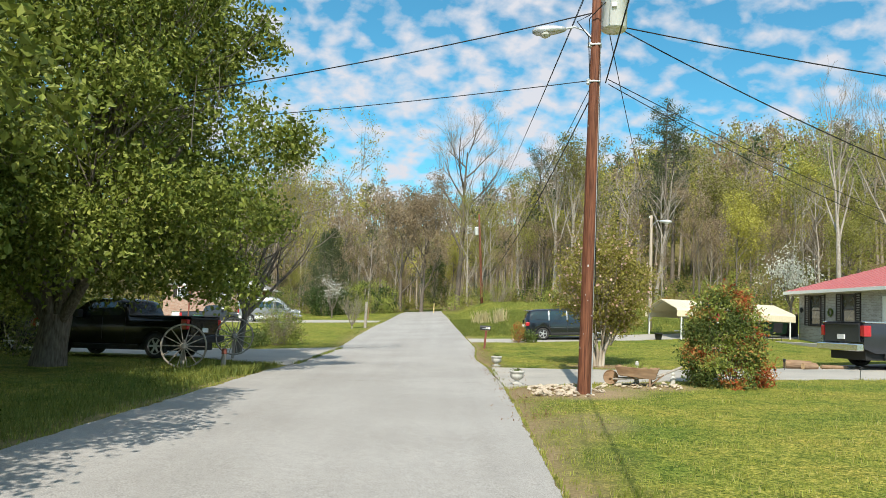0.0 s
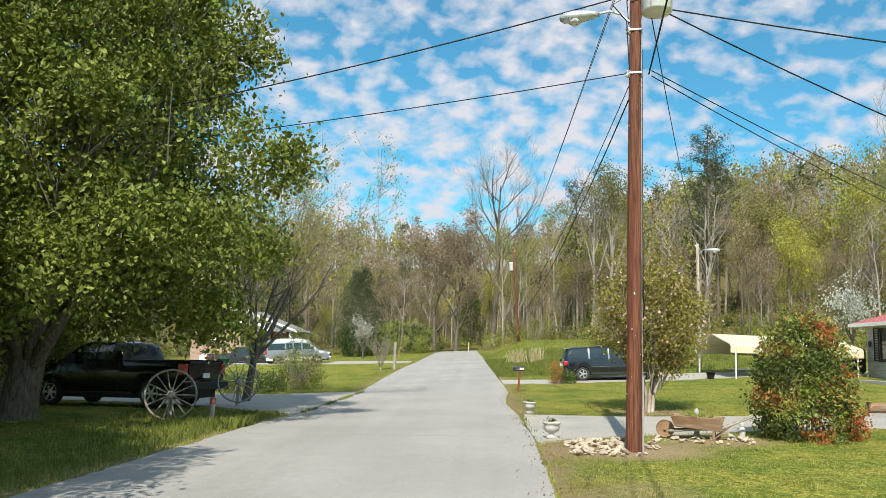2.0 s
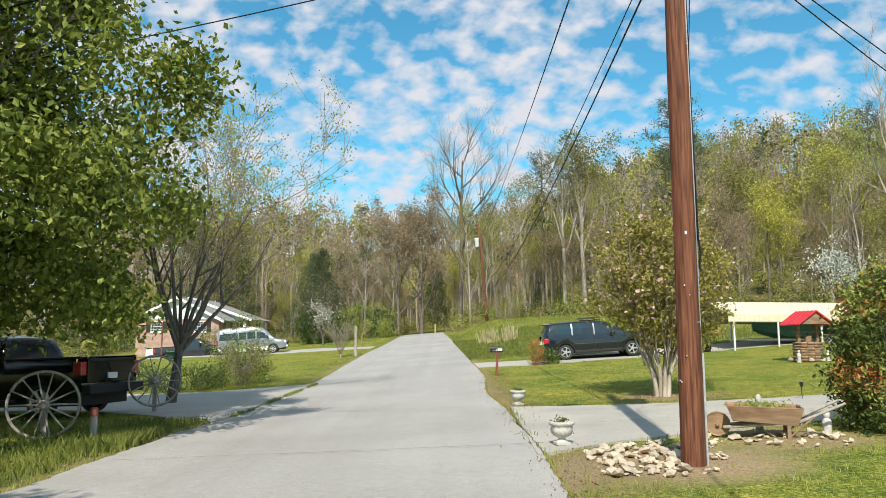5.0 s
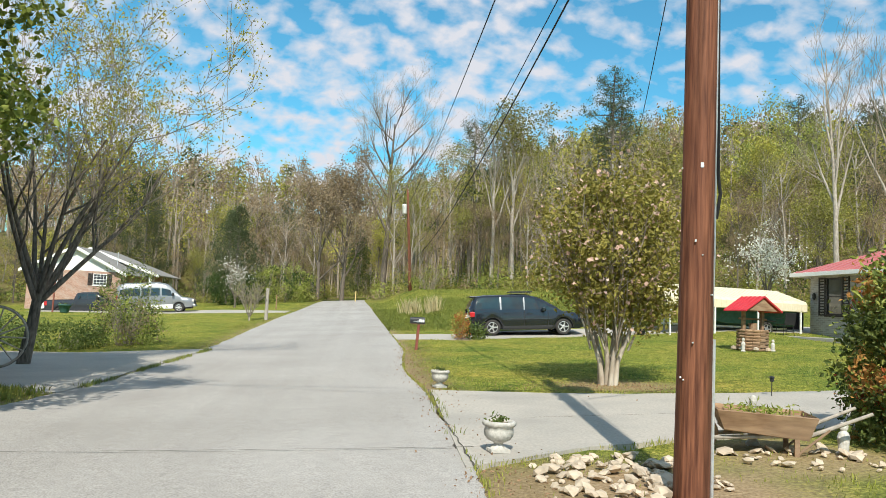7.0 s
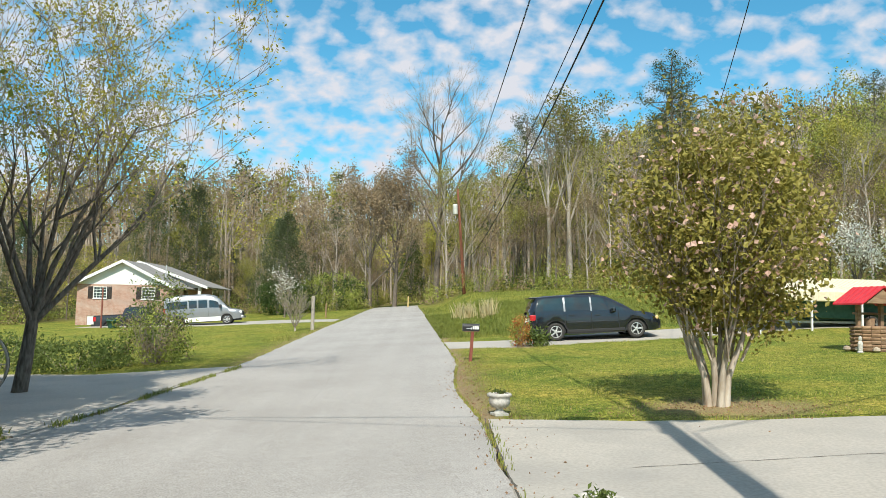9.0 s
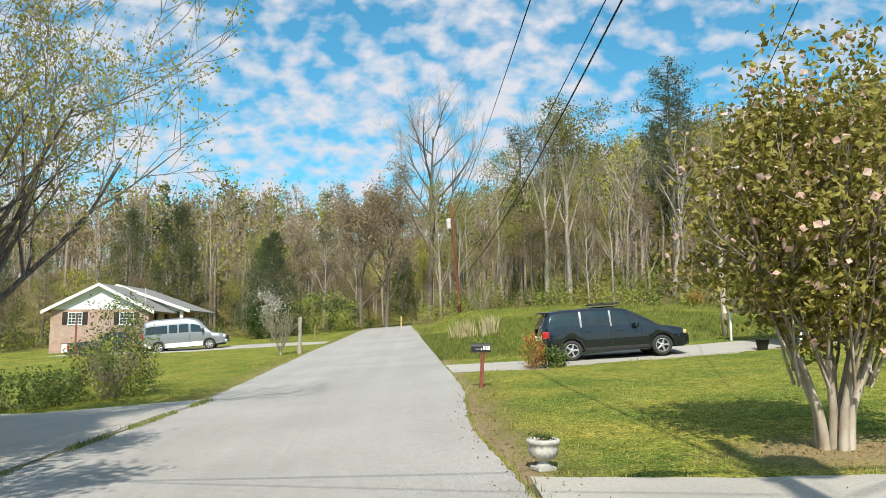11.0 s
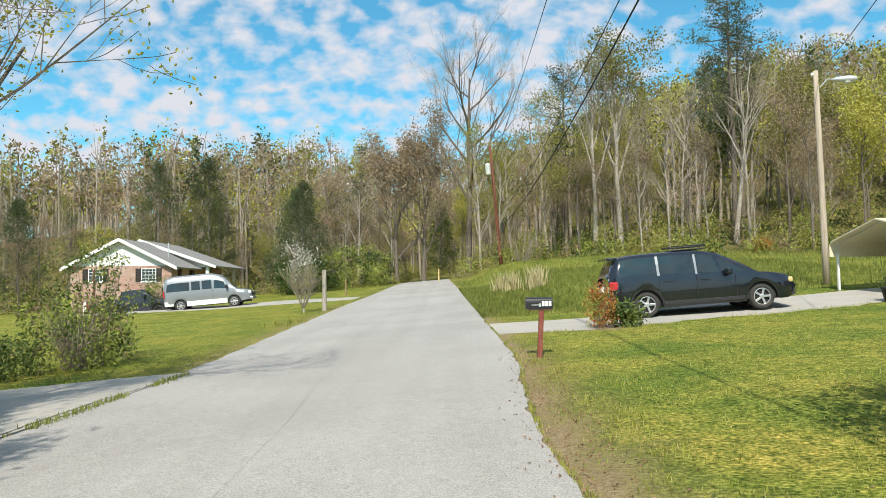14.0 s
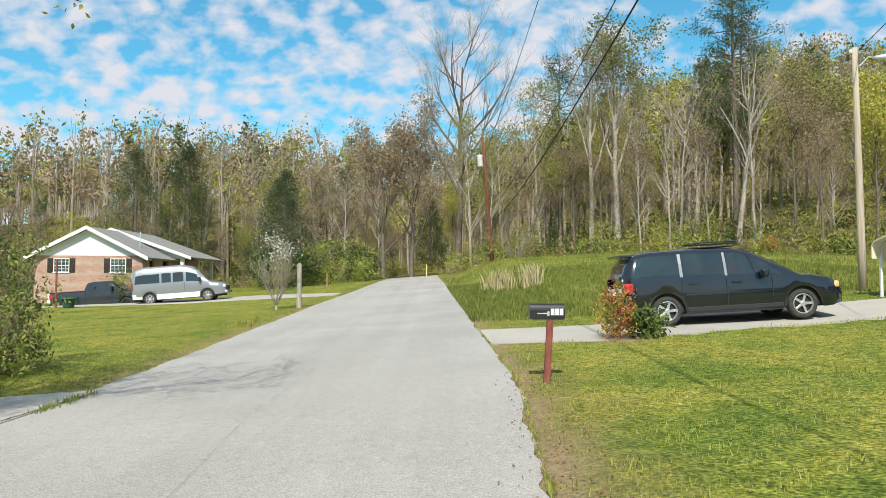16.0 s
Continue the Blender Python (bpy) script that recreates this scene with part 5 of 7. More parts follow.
def pickup(m, paint, label, rim_mat, plates=True, flare=False):
    sh = Shell(-1.15, 4.75, 2.0, [(-1.15, 0.6), (-0.8, 0.46), (4.1, 0.44), (4.75, 0.46)],
               [(-1.15, 1.33), (1.25, 1.33), (2.5, 1.30), (3.2, 1.27), (3.7, 1.25), (4.5, 1.16), (4.72, 1.06), (4.75, 0.85)],
               [(-1.15, 0.9), (0.98, 0.9), (1.02, 1.3), (1.16, 1.86), (1.5, 1.93), (2.5, 1.92), (2.85, 1.82), (3.45, 1.30), (3.6, 1.2), (4.75, 0.7)], (0.0, 3.7), 0.40, tumble=0.15, round_tail=0.04)
    e = vehicle("pickup_truck", m, sh, paint, label, "pickup truck",
                [(1.32, 1.98, 0.08, 0.78, -0.02, 0), (2.06, 2.78, 0.08, 0.78, 0, -0.14)], (0.0, 3.7), rim_mat, 6)
    for s in (-1, 1):
        part("mirror", boxed(2.75, s * 1.14 - 0.12, 1.30, 2.92, s * 1.14 + 0.12, 1.55, 0.03), TRIM_DARK, e)
        part("headlight", boxed(4.5, s * 0.8 - 0.15, 0.92, 4.74, s * 0.8 + 0.12, 1.12, 0.03), LAMP_CLEAR, e)
        part("tail_light", boxed(-1.18, s * 0.92 - 0.09, 0.95, -0.95, s * 0.92 + 0.095, 1.27, 0.02), LAMP_RED, e)
        part("bed_rail", boxed(-1.13, s * 0.93 - 0.06, 1.34, 1.0, s * 0.93 + 0.06, 1.39, 0.015), TRIM_DARK if flare else CHROME, e)
        part("door_seam", boxed(2.0, s * 1.0 - 0.004, 0.6, 2.015, s * 1.0 + 0.004, 1.3), TRIM_DARK, e)
        part("door_seam", boxed(1.12, s * 1.0 - 0.004, 0.5, 1.135, s * 1.0 + 0.004, 1.3), TRIM_DARK, e)
        part("running_board", boxed(0.6, s * 0.98 - 0.06, 0.38, 3.1, s * 0.98 + 0.06, 0.44, 0.015), TRIM_DARK, e)
    part("tailgate", boxed(-1.19, -0.8, 0.78, -1.13, 0.8, 1.32, 0.015), paint, e)
    part("tailgate_step", boxed(-1.21, -0.78, 1.28, -1.12, 0.78, 1.34, 0.012), TRIM_DARK, e)
    part("bumper", boxed(-1.38, -0.95, 0.52, -1.15, 0.95, 0.74, 0.03), CHROME if not flare else TRIM_DARK, e)
    part("bed_cover", boxed(-1.08, -0.85, 1.36, 0.98, 0.85, 1.385, 0.008), TRIM_DARK, e)
    v, f = skin_panel(sh, 2.78, 3.46, 0.92, 0.014)
    raw("windscreen", v, f, GLASS_CAR, e)
    part("grille", boxed(4.68, -0.62, 0.72, 4.79, 0.62, 1.08, 0.02), TRIM_DARK, e)
    part("bumper", boxed(4.62, -0.96, 0.46, 4.84, 0.96, 0.68, 0.04), paint, e)
    if plates:
        part("licence_plate", boxed(-1.225, -0.16, 0.86, -1.185, 0.16, 1.0), WHITE, e)
    return e


def on_slope(x, y, yaw, wb=3.7):
    """A pose for a vehicle whose rear axle stands at x, y, tilted with the ground."""
    c, s = math.cos(radians(yaw)), math.sin(radians(yaw))
    z0, z1 = level_base(x, y), level_base(x + c * wb, y + s * wb)
    return pose(x, y, z0 + 0.015, 0, -math.degrees(math.atan2(z1 - z0, wb)), yaw)


minivan()
silver_van()
pickup(pose(-35.6, 68.1, -0.38, 0, -4.0, 12), PAINT_GREY, "dark charcoal crew-cab pickup truck beside the brick house", BLACK_METAL, flare=True)
pickup(on_slope(10.35, 28.0, 19), PAINT_GREY, "dark grey pickup truck parked on the concrete drive", ALLOY)
pickup(on_slope(-11.9, 25.7, 177), PAINT_BLACK, "black pickup truck parked in the deep shade of the tree", ALLOY, flare=True)
pickup(on_slope(-18.4, 26.9, 175), PAINT_GREY, "dusty grey pickup truck parked in the shade", ALLOY)


# ---------------------------------------------------------------- poles and wires
def cable(a, b, sag, r=0.012, label="black overhead power cable"):
    a, b = Vector(a), Vector(b)
    n = 24
    bm = tubed([a.lerp(b, i / n) - Vector((0, 0, sag * 4 * (i / n) * (1 - i / n))) for i in range(n + 1)], r, 5)
    me = bpy.data.meshes.new("power_line")
    bm.to_mesh(me); bm.free(); me.materials.append(ROPE)
    tagged(new("power_line", me), label, "cable", "overhead power lines")


def street_lamp_parts(e, z, reach, turn, arm_r=0.025):
    c, s = math.cos(radians(turn)), math.sin(radians(turn))
    arm = part("lamp_arm", tubed([(0.1 * c, 0.1 * s, z - 0.18), (0.25 * c, 0.25 * s, z - 0.02), (reach * 0.6 * c, reach * 0.6 * s, z + 0.05), (reach * c, reach * s, z)], arm_r, 8), GALV, e, "galvanized lamp arm")
    m = pose(reach * c, reach * s, z, 0, 4, turn)
    head = part("lamp_head", lathe([(0.05, -0.22), (0.09, -0.12), (0.13, 0.05), (0.15, 0.25), (0.12, 0.42), (0.05, 0.5)], 14, None, m @ pose(0.1, 0, 0, 0, 90, 0) @ Matrix.Diagonal((0.75, 1, 1, 1))), GALV, e, "grey cobra-head street lamp", True)
    part("lens", lathe([(0.12, 0.0), (0.11, -0.05), (0.06, -0.09), (0.01, -0.1)][::-1], 14, None, m @ pose(0.33, 0, -0.06)), LAMP_CLEAR, head)


def transformer(e, x, y, z, r=0.27, h=0.72):
    t = part("transformer", lathe([(r * 0.9, 0), (r, 0.03), (r, h * 0.88), (r * 1.06, h * 0.9), (r * 1.06, h * 0.96), (r * 0.7, h * 1.06), (0.02, h * 1.08)], 20, None, pose(x, y, z)), WHITE, e, "pale grey transformer can", True)
    for k in range(2):
        part("bushing", lathe([(0.03, 0), (0.055, 0.03), (0.03, 0.06), (0.055, 0.09), (0.03, 0.12), (0.05, 0.15), (0.02, 0.2)], 10, None, pose(x - 0.1 + 0.2 * k, y, z + h * 1.02)), TRIM_DARK, t)
    part("lug", boxed(x - 0.05, y - r - 0.05, z + h * 0.55, x + 0.05, y - r + 0.02, z + h * 0.68, 0.01), GALV, t)
    part("bracket", boxed(min(0, x), -0.05, z + h * 0.6, max(0, x), 0.05, z + h * 0.7, 0.01), GALV, e)
    return t


def main_pole():
    e = thing("utility_pole", pose(1.82, 18.45, level(1.82, 18.45) - 0.05), "reddish-brown wooden utility pole with street lamp and transformer", "utility pole")
    n = 26
    bm = bmesh.new()
    rings = []
    for j, z in enumerate((-0.3, 0, 1.5, 3, 4.5, 6, 7.5, 9.6)):
        r = 0.138 - 0.004 * z
        rings.append([bm.verts.new(((r + 0.006 * math.sin(5 * a + z) - (0.012 if k % 9 == 0 else 0)) * math.cos(a), (r + 0.006 * math.sin(5 * a + z) - (0.012 if k % 9 == 0 else 0)) * math.sin(a), z)) for k in range(n) for a in (2 * math.pi * k / n,)])
    for a, b in zip(rings, rings[1:]):
        for k in range(n):
            bm.faces.new((a[k], a[(k + 1) % n], b[(k + 1) % n], b[k]))
    bm.faces.new(rings[-1])
    part("shaft", bm, POLE_WOOD, e, smooth=True)
    part("ground_wire", tubed([(0.128, 0.05, 0.1), (0.125, -0.05, 2), (0.112, -0.05, 5), (0.1, -0.04, 8)], 0.008), GALV, e)
    part("conduit", tubed([(0.145, -0.02, 0.0), (0.14, -0.02, 1.3)], 0.014, 8), GALV, e, "grey conduit at the foot of the pole")
    part("cable_loop", tubed([(0.14, -0.02, 2.25), (0.165, -0.03, 2.45), (0.14, -0.05, 2.6), (0.125, -0.03, 4), (0.11, -0.03, 7)], 0.014), ROPE, e)
    part("tag", boxed(-0.012, -0.134, 2.64, 0.012, -0.128, 2.68), GALV, e, "small metal tag")
    part("tag", boxed(-0.045, -0.13, 2.05, -0.03, -0.124, 2.07), GALV, e, "small white tag")
    rng = random.Random(4)
    for k in range(9):
        a = rng.uniform(math.pi, 2 * math.pi)
        z = rng.uniform(0.4, 6)
        part("bolt", lathe([(0.008, 0), (0.008, 0.014), (0.003, 0.02)], 6, None, Matrix.Translation(((0.132 - 0.004 * z) * math.cos(a), (0.132 - 0.004 * z) * math.sin(a), z)) @ pose(0, 0, 0, 90, 0, math.degrees(a) + 90)), GALV, e)
    street_lamp_parts(e, 7.72, 0.75, 182)
    transformer(e, 0.36, -0.05, 7.65)
    for z in (6.55, 7.35, 8.7):
        part("insulator", lathe([(0.03, -0.06), (0.055, -0.04), (0.035, 0), (0.055, 0.04), (0.03, 0.06)], 12, None, pose(-0.12, -0.05, z)), WHITE, e)
        part("clamp", boxed(-0.12, -0.12, z - 0.02, 0.12, 0.12, z + 0.02, 0.01), GALV, e)
    part("cable_loop", tubed([(0.36, -0.1, 8.4), (0.1, -0.3, 8.1), (-0.15, -0.1, 7.9), (-0.12, 0, 7.5)], 0.012), ROPE, e)
    part("cable_loop", tubed([(-0.12, -0.1, 8.0), (-0.4, -0.1, 7.85), (-0.15, -0.15, 7.5), (-0.1, -0.15, 6.6)], 0.012), ROPE, e)


def second_pole():
    z0 = level(4.76, 47.75)
    e = thing("utility_pole", pose(4.76, 47.75, z0, 0, -0.6, 0), "pale weathered wooden utility pole with a small lamp", "utility pole")
    part("shaft", lathe([(0.11, -0.2), (0.10, 1.5), (0.085, 4.5), (0.07, 6.7), (0.0, 6.72)], 16), POLE_GREY, e, smooth=True)
    street_lamp_parts(e, 6.35, 0.55, -10, 0.02)
    part("insulator", lathe([(0.03, -0.05), (0.05, 0), (0.03, 0.05)], 10, None, pose(-0.1, 0, 6.6)), WHITE, e)


def third_pole():
    x, y = -10.6, 82.5
    e = thing("utility_pole", pose(x, y, level(x, y), 0, -4.5, 0), "leaning reddish-brown utility pole with a small white transformer", "utility pole")
    part("shaft", lathe([(0.17, -0.3), (0.16, 1), (0.13, 5), (0.10, 9.6), (0.0, 9.65)], 14), POLE_WOOD, e, smooth=True)
    transformer(e, -0.32, -0.1, 7.3, 0.22, 0.85)
    part("insulator", lathe([(0.03, -0.05), (0.05, 0), (0.03, 0.05)], 10, None, pose(0.1, 0, 9.4)), WHITE, e)


main_pole()
second_pole()
third_pole()
far = (-11.3, 82.5)
for (dx, z, z2, sag) in ((-0.2, 6.35, 6.4, 1.5), (-0.2, 6.6, 7.2, 1.3), (-0.2, 9.2, 11.3, 0.6), (-0.1, 9.4, 11.4, 0.6)):
    cable((2 + dx, 18.6, z), (far[0], far[1], z2), sag, 0.014 if z < 6.5 else 0.009)
cable((2.05, 18.4, 6.5), (5.4, -28, 7.2), 0.9, 0.014)
cable((2.1, 18.4, 9.2), (5.6, -28, 9.8), 0.6, 0.010)
cable((2.0, 18.4, 9.4), (4.8, -28, 10.0), 0.6, 0.010)
cable((1.9, 18.5, 8.1), (-24, 19.5, 5.8), 0.7, 0.014, "overhead service cable to a house")
cable((1.9, 18.5, 6.6), (-24, 22, 6.4), 0.4, 0.010, "overhead service cable to a house")
cable((2.3, 18.5, 7.75), (26, 24.5, 6.3), 0.5, 0.014, "overhead service cable to a house")
cable((2.3, 18.5, 7.7), (22, 29, 3.4), 0.8, 0.014, "overhead service cable to a house")
cable((2.1, 18.5, 6.6), (22, 43, 5.6), 0.5, 0.010, "overhead service cable to the house")
cable((2.1, 18.5, 6.5), (21.6, 43.4, 5.3), 0.6, 0.010, "overhead service cable to the house")
cable((2.1, 18.55, 7.6), (4.8, 47.7, 8.0), 0.5, 0.010)


# ---------------------------------------------------------------- beside the road
def mailbox(x, y):
    e = thing("mailbox", pose(x, y, level(x, y), 0, 0, 12), "black metal mailbox on a leaning red wooden post", "mailbox")
    e.scale = (0.9, 0.9, 0.98)
    part("post", boxed(-0.045, -0.045, -0.1, 0.045, 0.045, 0.80, 0.008, pose(0, 0, 0, 1, 3.5, 0)), RED_POST, e, "faded red painted post")
    part("platform", boxed(-0.2, -0.07, 0.80, 0.24, 0.07, 0.825, 0.004), WOOD, e)
    prof = [(-0.085, 0.0), (-0.085, 0.11)] + [(-0.085 * math.cos(math.pi * k / 8), 0.11 + 0.085 * math.sin(math.pi * k / 8)) for k in range(1, 8)] + [(0.085, 0.11), (0.085, 0.0)]
    verts, faces = [], []
    for xx in (-0.23, 0.25):
        verts += [(xx, a, 0.825 + b) for a, b in prof]
    k = len(prof)
    faces = [(i, (i + 1) % k, k + (i + 1) % k, k + i) for i in range(k)] + [tuple(range(k))[::-1], tuple(range(k, 2 * k))]
    raw("box", verts, faces, BLACK_METAL, e)
    verts = [(xx, a * 1.05, 0.822 + b * 1.04) for xx in (-0.245, -0.225) for a, b in prof]
    raw("door", verts, faces, BLACK_METAL, e)
    part("flag", box(boxed(-0.14, -0.094, 0.885, 0.03, -0.09, 0.90), 0.0, -0.096, 0.86, 0.03, -0.09, 0.92), GALV, e, "pale metal flag")
    for k in range(3):
        part("number_plate", boxed(0.05 + 0.062 * k, -0.09, 0.87, 0.10 + 0.062 * k, -0.087, 0.955), WHITE, e, "white number sticker")


def urn(x, y, turn, seed):
    e = thing("urn", pose(x, y, level_base(x, y) + 0.012, 0, 0, turn), "weathered white cast-stone urn planter with sparse green plants", "planter", "urns beside the drive")
    e.scale = (0.86, 0.86, 0.84)
    part("base", boxed(-0.12, -0.12, 0, 0.12, 0.12, 0.05, 0.01), STONE_URN, e)
    n = 32
    bm = bmesh.new()
    rings = []
    for r, z in ((0.10, 0.05), (0.085, 0.07), (0.06, 0.09), (0.055, 0.11), (0.08, 0.125), (0.13, 0.15), (0.165, 0.20), (0.175, 0.26), (0.165, 0.30), (0.185, 0.315), (0.20, 0.335), (0.20, 0.36), (0.185, 0.375), (0.165, 0.375), (0.155, 0.34), (0.01, 0.335)):
        flute = 0.008 if 0.14 < z < 0.29 else (0.006 if 0.31 < z < 0.37 else 0)
        rings.append([bm.verts.new(((r + flute * (1 if k % 2 else -1)) * math.cos(2 * math.pi * k / n), (r + flute * (1 if k % 2 else -1)) * math.sin(2 * math.pi * k / n), z)) for k in range(n)])
    for a, b in zip(rings, rings[1:]):
        for k in range(n):
            bm.faces.new((a[k], a[(k + 1) % n], b[(k + 1) % n], b[k]))
    part("bowl", bm, STONE_URN, e, "fluted bowl", True)
    part("soil", lathe([(0.15, 0.335), (0.15, 0.345), (0.08, 0.36), (0.01, 0.365)], 16), SOIL, e)
    nr = np.random.default_rng(seed)
    c = np.stack([nr.normal(0, 0.065, 90), nr.normal(0, 0.065, 90), 0.37 + np.abs(nr.normal(0, 0.035, 90))], axis=1)
    v, f = leaf_mesh(c, 0.05, seed, 0.45)
    raw("plant", v, f, LEAF_BUSH, e, "low green succulent")


def wagon_wheel(x, y, r, hub_z, turn, post):
    e = thing("wagon_wheel", pose(x, y, hub_z, 0, 0, turn), "weathered grey wooden wagon wheel set upright in the verge", "wagon wheel", "old wagon wheels")
    ring = [(r * math.cos(2 * math.pi * k / 40), 0, r * math.sin(2 * math.pi * k / 40)) for k in range(41)]
    part("rim", tubed(ring, 0.026, 8), WOOD_GREY, e)
    part("iron_tyre", tubed([(1.035 * a, 0, 1.035 * c) for a, b, c in ring], 0.011, 6), BLACK_METAL, e)
    part("hub", lathe([(0.05, -0.13), (0.075, -0.1), (0.09, 0), (0.075, 0.1), (0.05, 0.13)], 16, None, pose(0, 0, 0, 90)), WOOD_GREY, e)
    for k in range(14):
        a = 2 * math.pi * k / 14
        part("spoke", tubed([(0.07 * math.cos(a), 0.02 * (-1) ** k, 0.07 * math.sin(a)), (0.5 * r * math.cos(a), 0.01 * (-1) ** k, 0.5 * r * math.sin(a)), (r * math.cos(a), 0, r * math.sin(a))], [0.02, 0.016, 0.013], 6), WOOD_GREY, e)
    if post:
        part("post", boxed(-0.05, 0.09, -hub_z + level(x, y) - 0.1, 0.05, 0.19, 0.16, 0.012), WOOD_GREY, e, "grey support post")
    return e


def wheelbarrow(x, y, turn):
    e = thing("wheelbarrow_planter", pose(x, y, level(x, y), 0, 0, turn), "old wooden wheelbarrow used as a planter on the stones", "wheelbarrow")
    e.scale = (0.95, 0.95, 0.95)
    # sloping tray of boards
    def board(name, pts, t=0.022):
        a, b, c, d = [Vector(p) for p in pts]
        n = (b - a).cross(d - a).normalized() * t
        vs = [a, b, c, d, a + n, b + n, c + n, d + n]
        raw(name, vs, [(3, 2, 1, 0), (4, 5, 6, 7), (0, 1, 5, 4), (1, 2, 6, 5), (2, 3, 7, 6), (3, 0, 4, 7)], WOOD, e)
    for s in (-1, 1):
        board("side_board", [(-0.42, s * 0.26, 0.26), (0.42, s * 0.26, 0.20), (0.50, s * 0.33, 0.44), (-0.50, s * 0.33, 0.46)])
        part("handle", tubed([(-0.55, s * 0.17, 0.14), (0.45, s * 0.24, 0.25), (1.02, s * 0.29, 0.52)], [0.024, 0.024, 0.018], 8), WOOD_GREY, e)
        part("leg", boxed(0.28, s * 0.26 - 0.02, -0.05, 0.33, s * 0.26 + 0.02, 0.26, 0.004), WOOD, e)
        part("brace", tubed([(0.32, s * 0.27, 0.05), (0.62, s * 0.27, 0.32)], 0.014, 6), WOOD, e)
    board("end_board", [(-0.42, -0.26, 0.26), (-0.42, 0.26, 0.26), (-0.50, 0.33, 0.46), (-0.50, -0.33, 0.46)])
    board("end_board", [(0.42, 0.26, 0.20), (0.42, -0.26, 0.20), (0.50, -0.33, 0.44), (0.50, 0.33, 0.44)])
    board("floor_board", [(-0.42, -0.26, 0.24), (0.42, -0.26, 0.19), (0.42, 0.26, 0.19), (-0.42, 0.26, 0.24)])
    part("soil", boxed(-0.46, -0.29, 0.34, 0.46, 0.29, 0.40, 0.02), SOIL, e)
    w = part("wheel", lathe([(0.15, -0.02), (0.17, -0.03), (0.18, 0), (0.17, 0.03), (0.15, 0.02)], 20, None, pose(-0.62, 0, 0.17, 90)), WOOD, e)
    part("hub", lathe([(0.03, -0.06), (0.03, 0.06)], 8, None, pose(-0.62, 0, 0.17, 90)), WOOD, w)
    for k in range(4):
        a = math.pi * k / 4
        part("spoke", tubed([(-0.62 + 0.16 * math.cos(a), 0, 0.17 + 0.16 * math.sin(a)), (-0.62 - 0.16 * math.cos(a), 0, 0.17 - 0.16 * math.sin(a))], 0.01, 5), WOOD, w)
    nr = np.random.default_rng(6)
    c = np.stack([nr.normal(0, 0.2, 160), nr.normal(0, 0.13, 160), 0.42 + np.abs(nr.normal(0, 0.05, 160))], axis=1)
    v, f = leaf_mesh(c, 0.08, 6, 0.25)
    raw("plant", v, f, LEAF_LIGHT, e, "sparse yellow-green plants")


def stone_mesh(seed, size):
    rng = random.Random(seed)
    bm = bmesh.new()
    bmesh.ops.create_icosphere(bm, subdivisions=1, radius=size)
    sx, sy, sz = rng.uniform(0.7, 1.4), rng.uniform(0.7, 1.2), rng.uniform(0.32, 0.6)
    for v in bm.verts:
        q = 1 + 0.3 * noise.noise(v.co / size * 1.2 + Vector((seed * 3.1, 0, 0)))
        v.co = Vector((v.co.x * sx * q, v.co.y * sy * q, v.co.z * sz * q))
    me = bpy.data.meshes.new("stone")
    bm.to_mesh(me); bm.free()
    me.materials.append(ROCK)
    return me


def stone_bed():
    rng = random.Random(31)
    kinds = [stone_mesh(k, 0.042) for k in range(8)]
    for k in range(300):
        a, q = rng.uniform(0, 2 * math.pi), math.sqrt(rng.uniform(0, 1))
        x, y = 1.3 + 0.95 * q * math.cos(a), 18.85 + 1.15 * q * math.sin(a)
        if k > 250:
            x, y = 2.3 + rng.uniform(-0.2, 1.6), 20.0 + rng.uniform(-0.35, 0.55)
        if math.hypot(x - 2, y - 18.5) < 0.24 or x < 0.5 + line(y, ROAD_Y, ROAD_R) or in_quad_strip(x, y, DRIVE_A):
            continue
        s = rng.uniform(0.5, 1.5) if rng.random() < 0.85 else rng.uniform(1.5, 2.1)
        ob = new("stone", kinds[rng.randrange(8)])
        ob.matrix_world = pose(x, y, level(x, y) + 0.03 * s, rng.uniform(-30, 30), rng.uniform(-30, 30), rng.uniform(0, 360)) @ Matrix.Diagonal((s, s, s, 1))
        tagged(ob, "pale rounded creek stone in the bed by the pole", "stone", "stones of the bed")


def garden_figure(x, y, tall, label="small white weathered garden statue"):
    bm = lathe([(0.07, 0), (0.075, 0.04), (0.05, 0.06), (0.055, 0.16), (0.065, 0.24), (0.05, 0.30), (0.028, 0.33), (0.042, 0.36), (0.045, 0.40), (0.03, 0.44), (0.005, 0.45)], 14, None, Matrix.Diagonal((1, 0.8, tall / 0.45, 1)))
    me = bpy.data.meshes.new("garden_statue")
    bm.to_mesh(me); bm.free(); me.materials.append(STONE_URN)
    ob = new("garden_statue", me)
    ob.matrix_world = pose(x, y, level(x, y))
    tagged(ob, label, "statue")


def pot_plant(x, y, r, h, leaf, label, n=260, size=0.07, tall=0.25, pot=None):
    e = thing("potted_plant", pose(x, y, level(x, y)), label, "potted plant")
    part("pot", lathe([(r * 0.6, 0), (r * 0.65, h * 0.1), (r * 0.92, h * 0.85), (r, h * 0.86), (r, h), (r * 0.9, h), (r * 0.88, h * 0.9), (0.01, h * 0.9)], 20), pot or TRIM_DARK, e, "", True)
    nr = np.random.default_rng(int(n + abs(x) * 10))
    c = np.stack([nr.normal(0, r * 0.55, n), nr.normal(0, r * 0.55, n), h + np.abs(nr.normal(0, tall * 0.5, n))], axis=1)
    v, f = leaf_mesh(c, size, 4, 0.4)
    raw("plant", v, f, leaf, e)
    return e


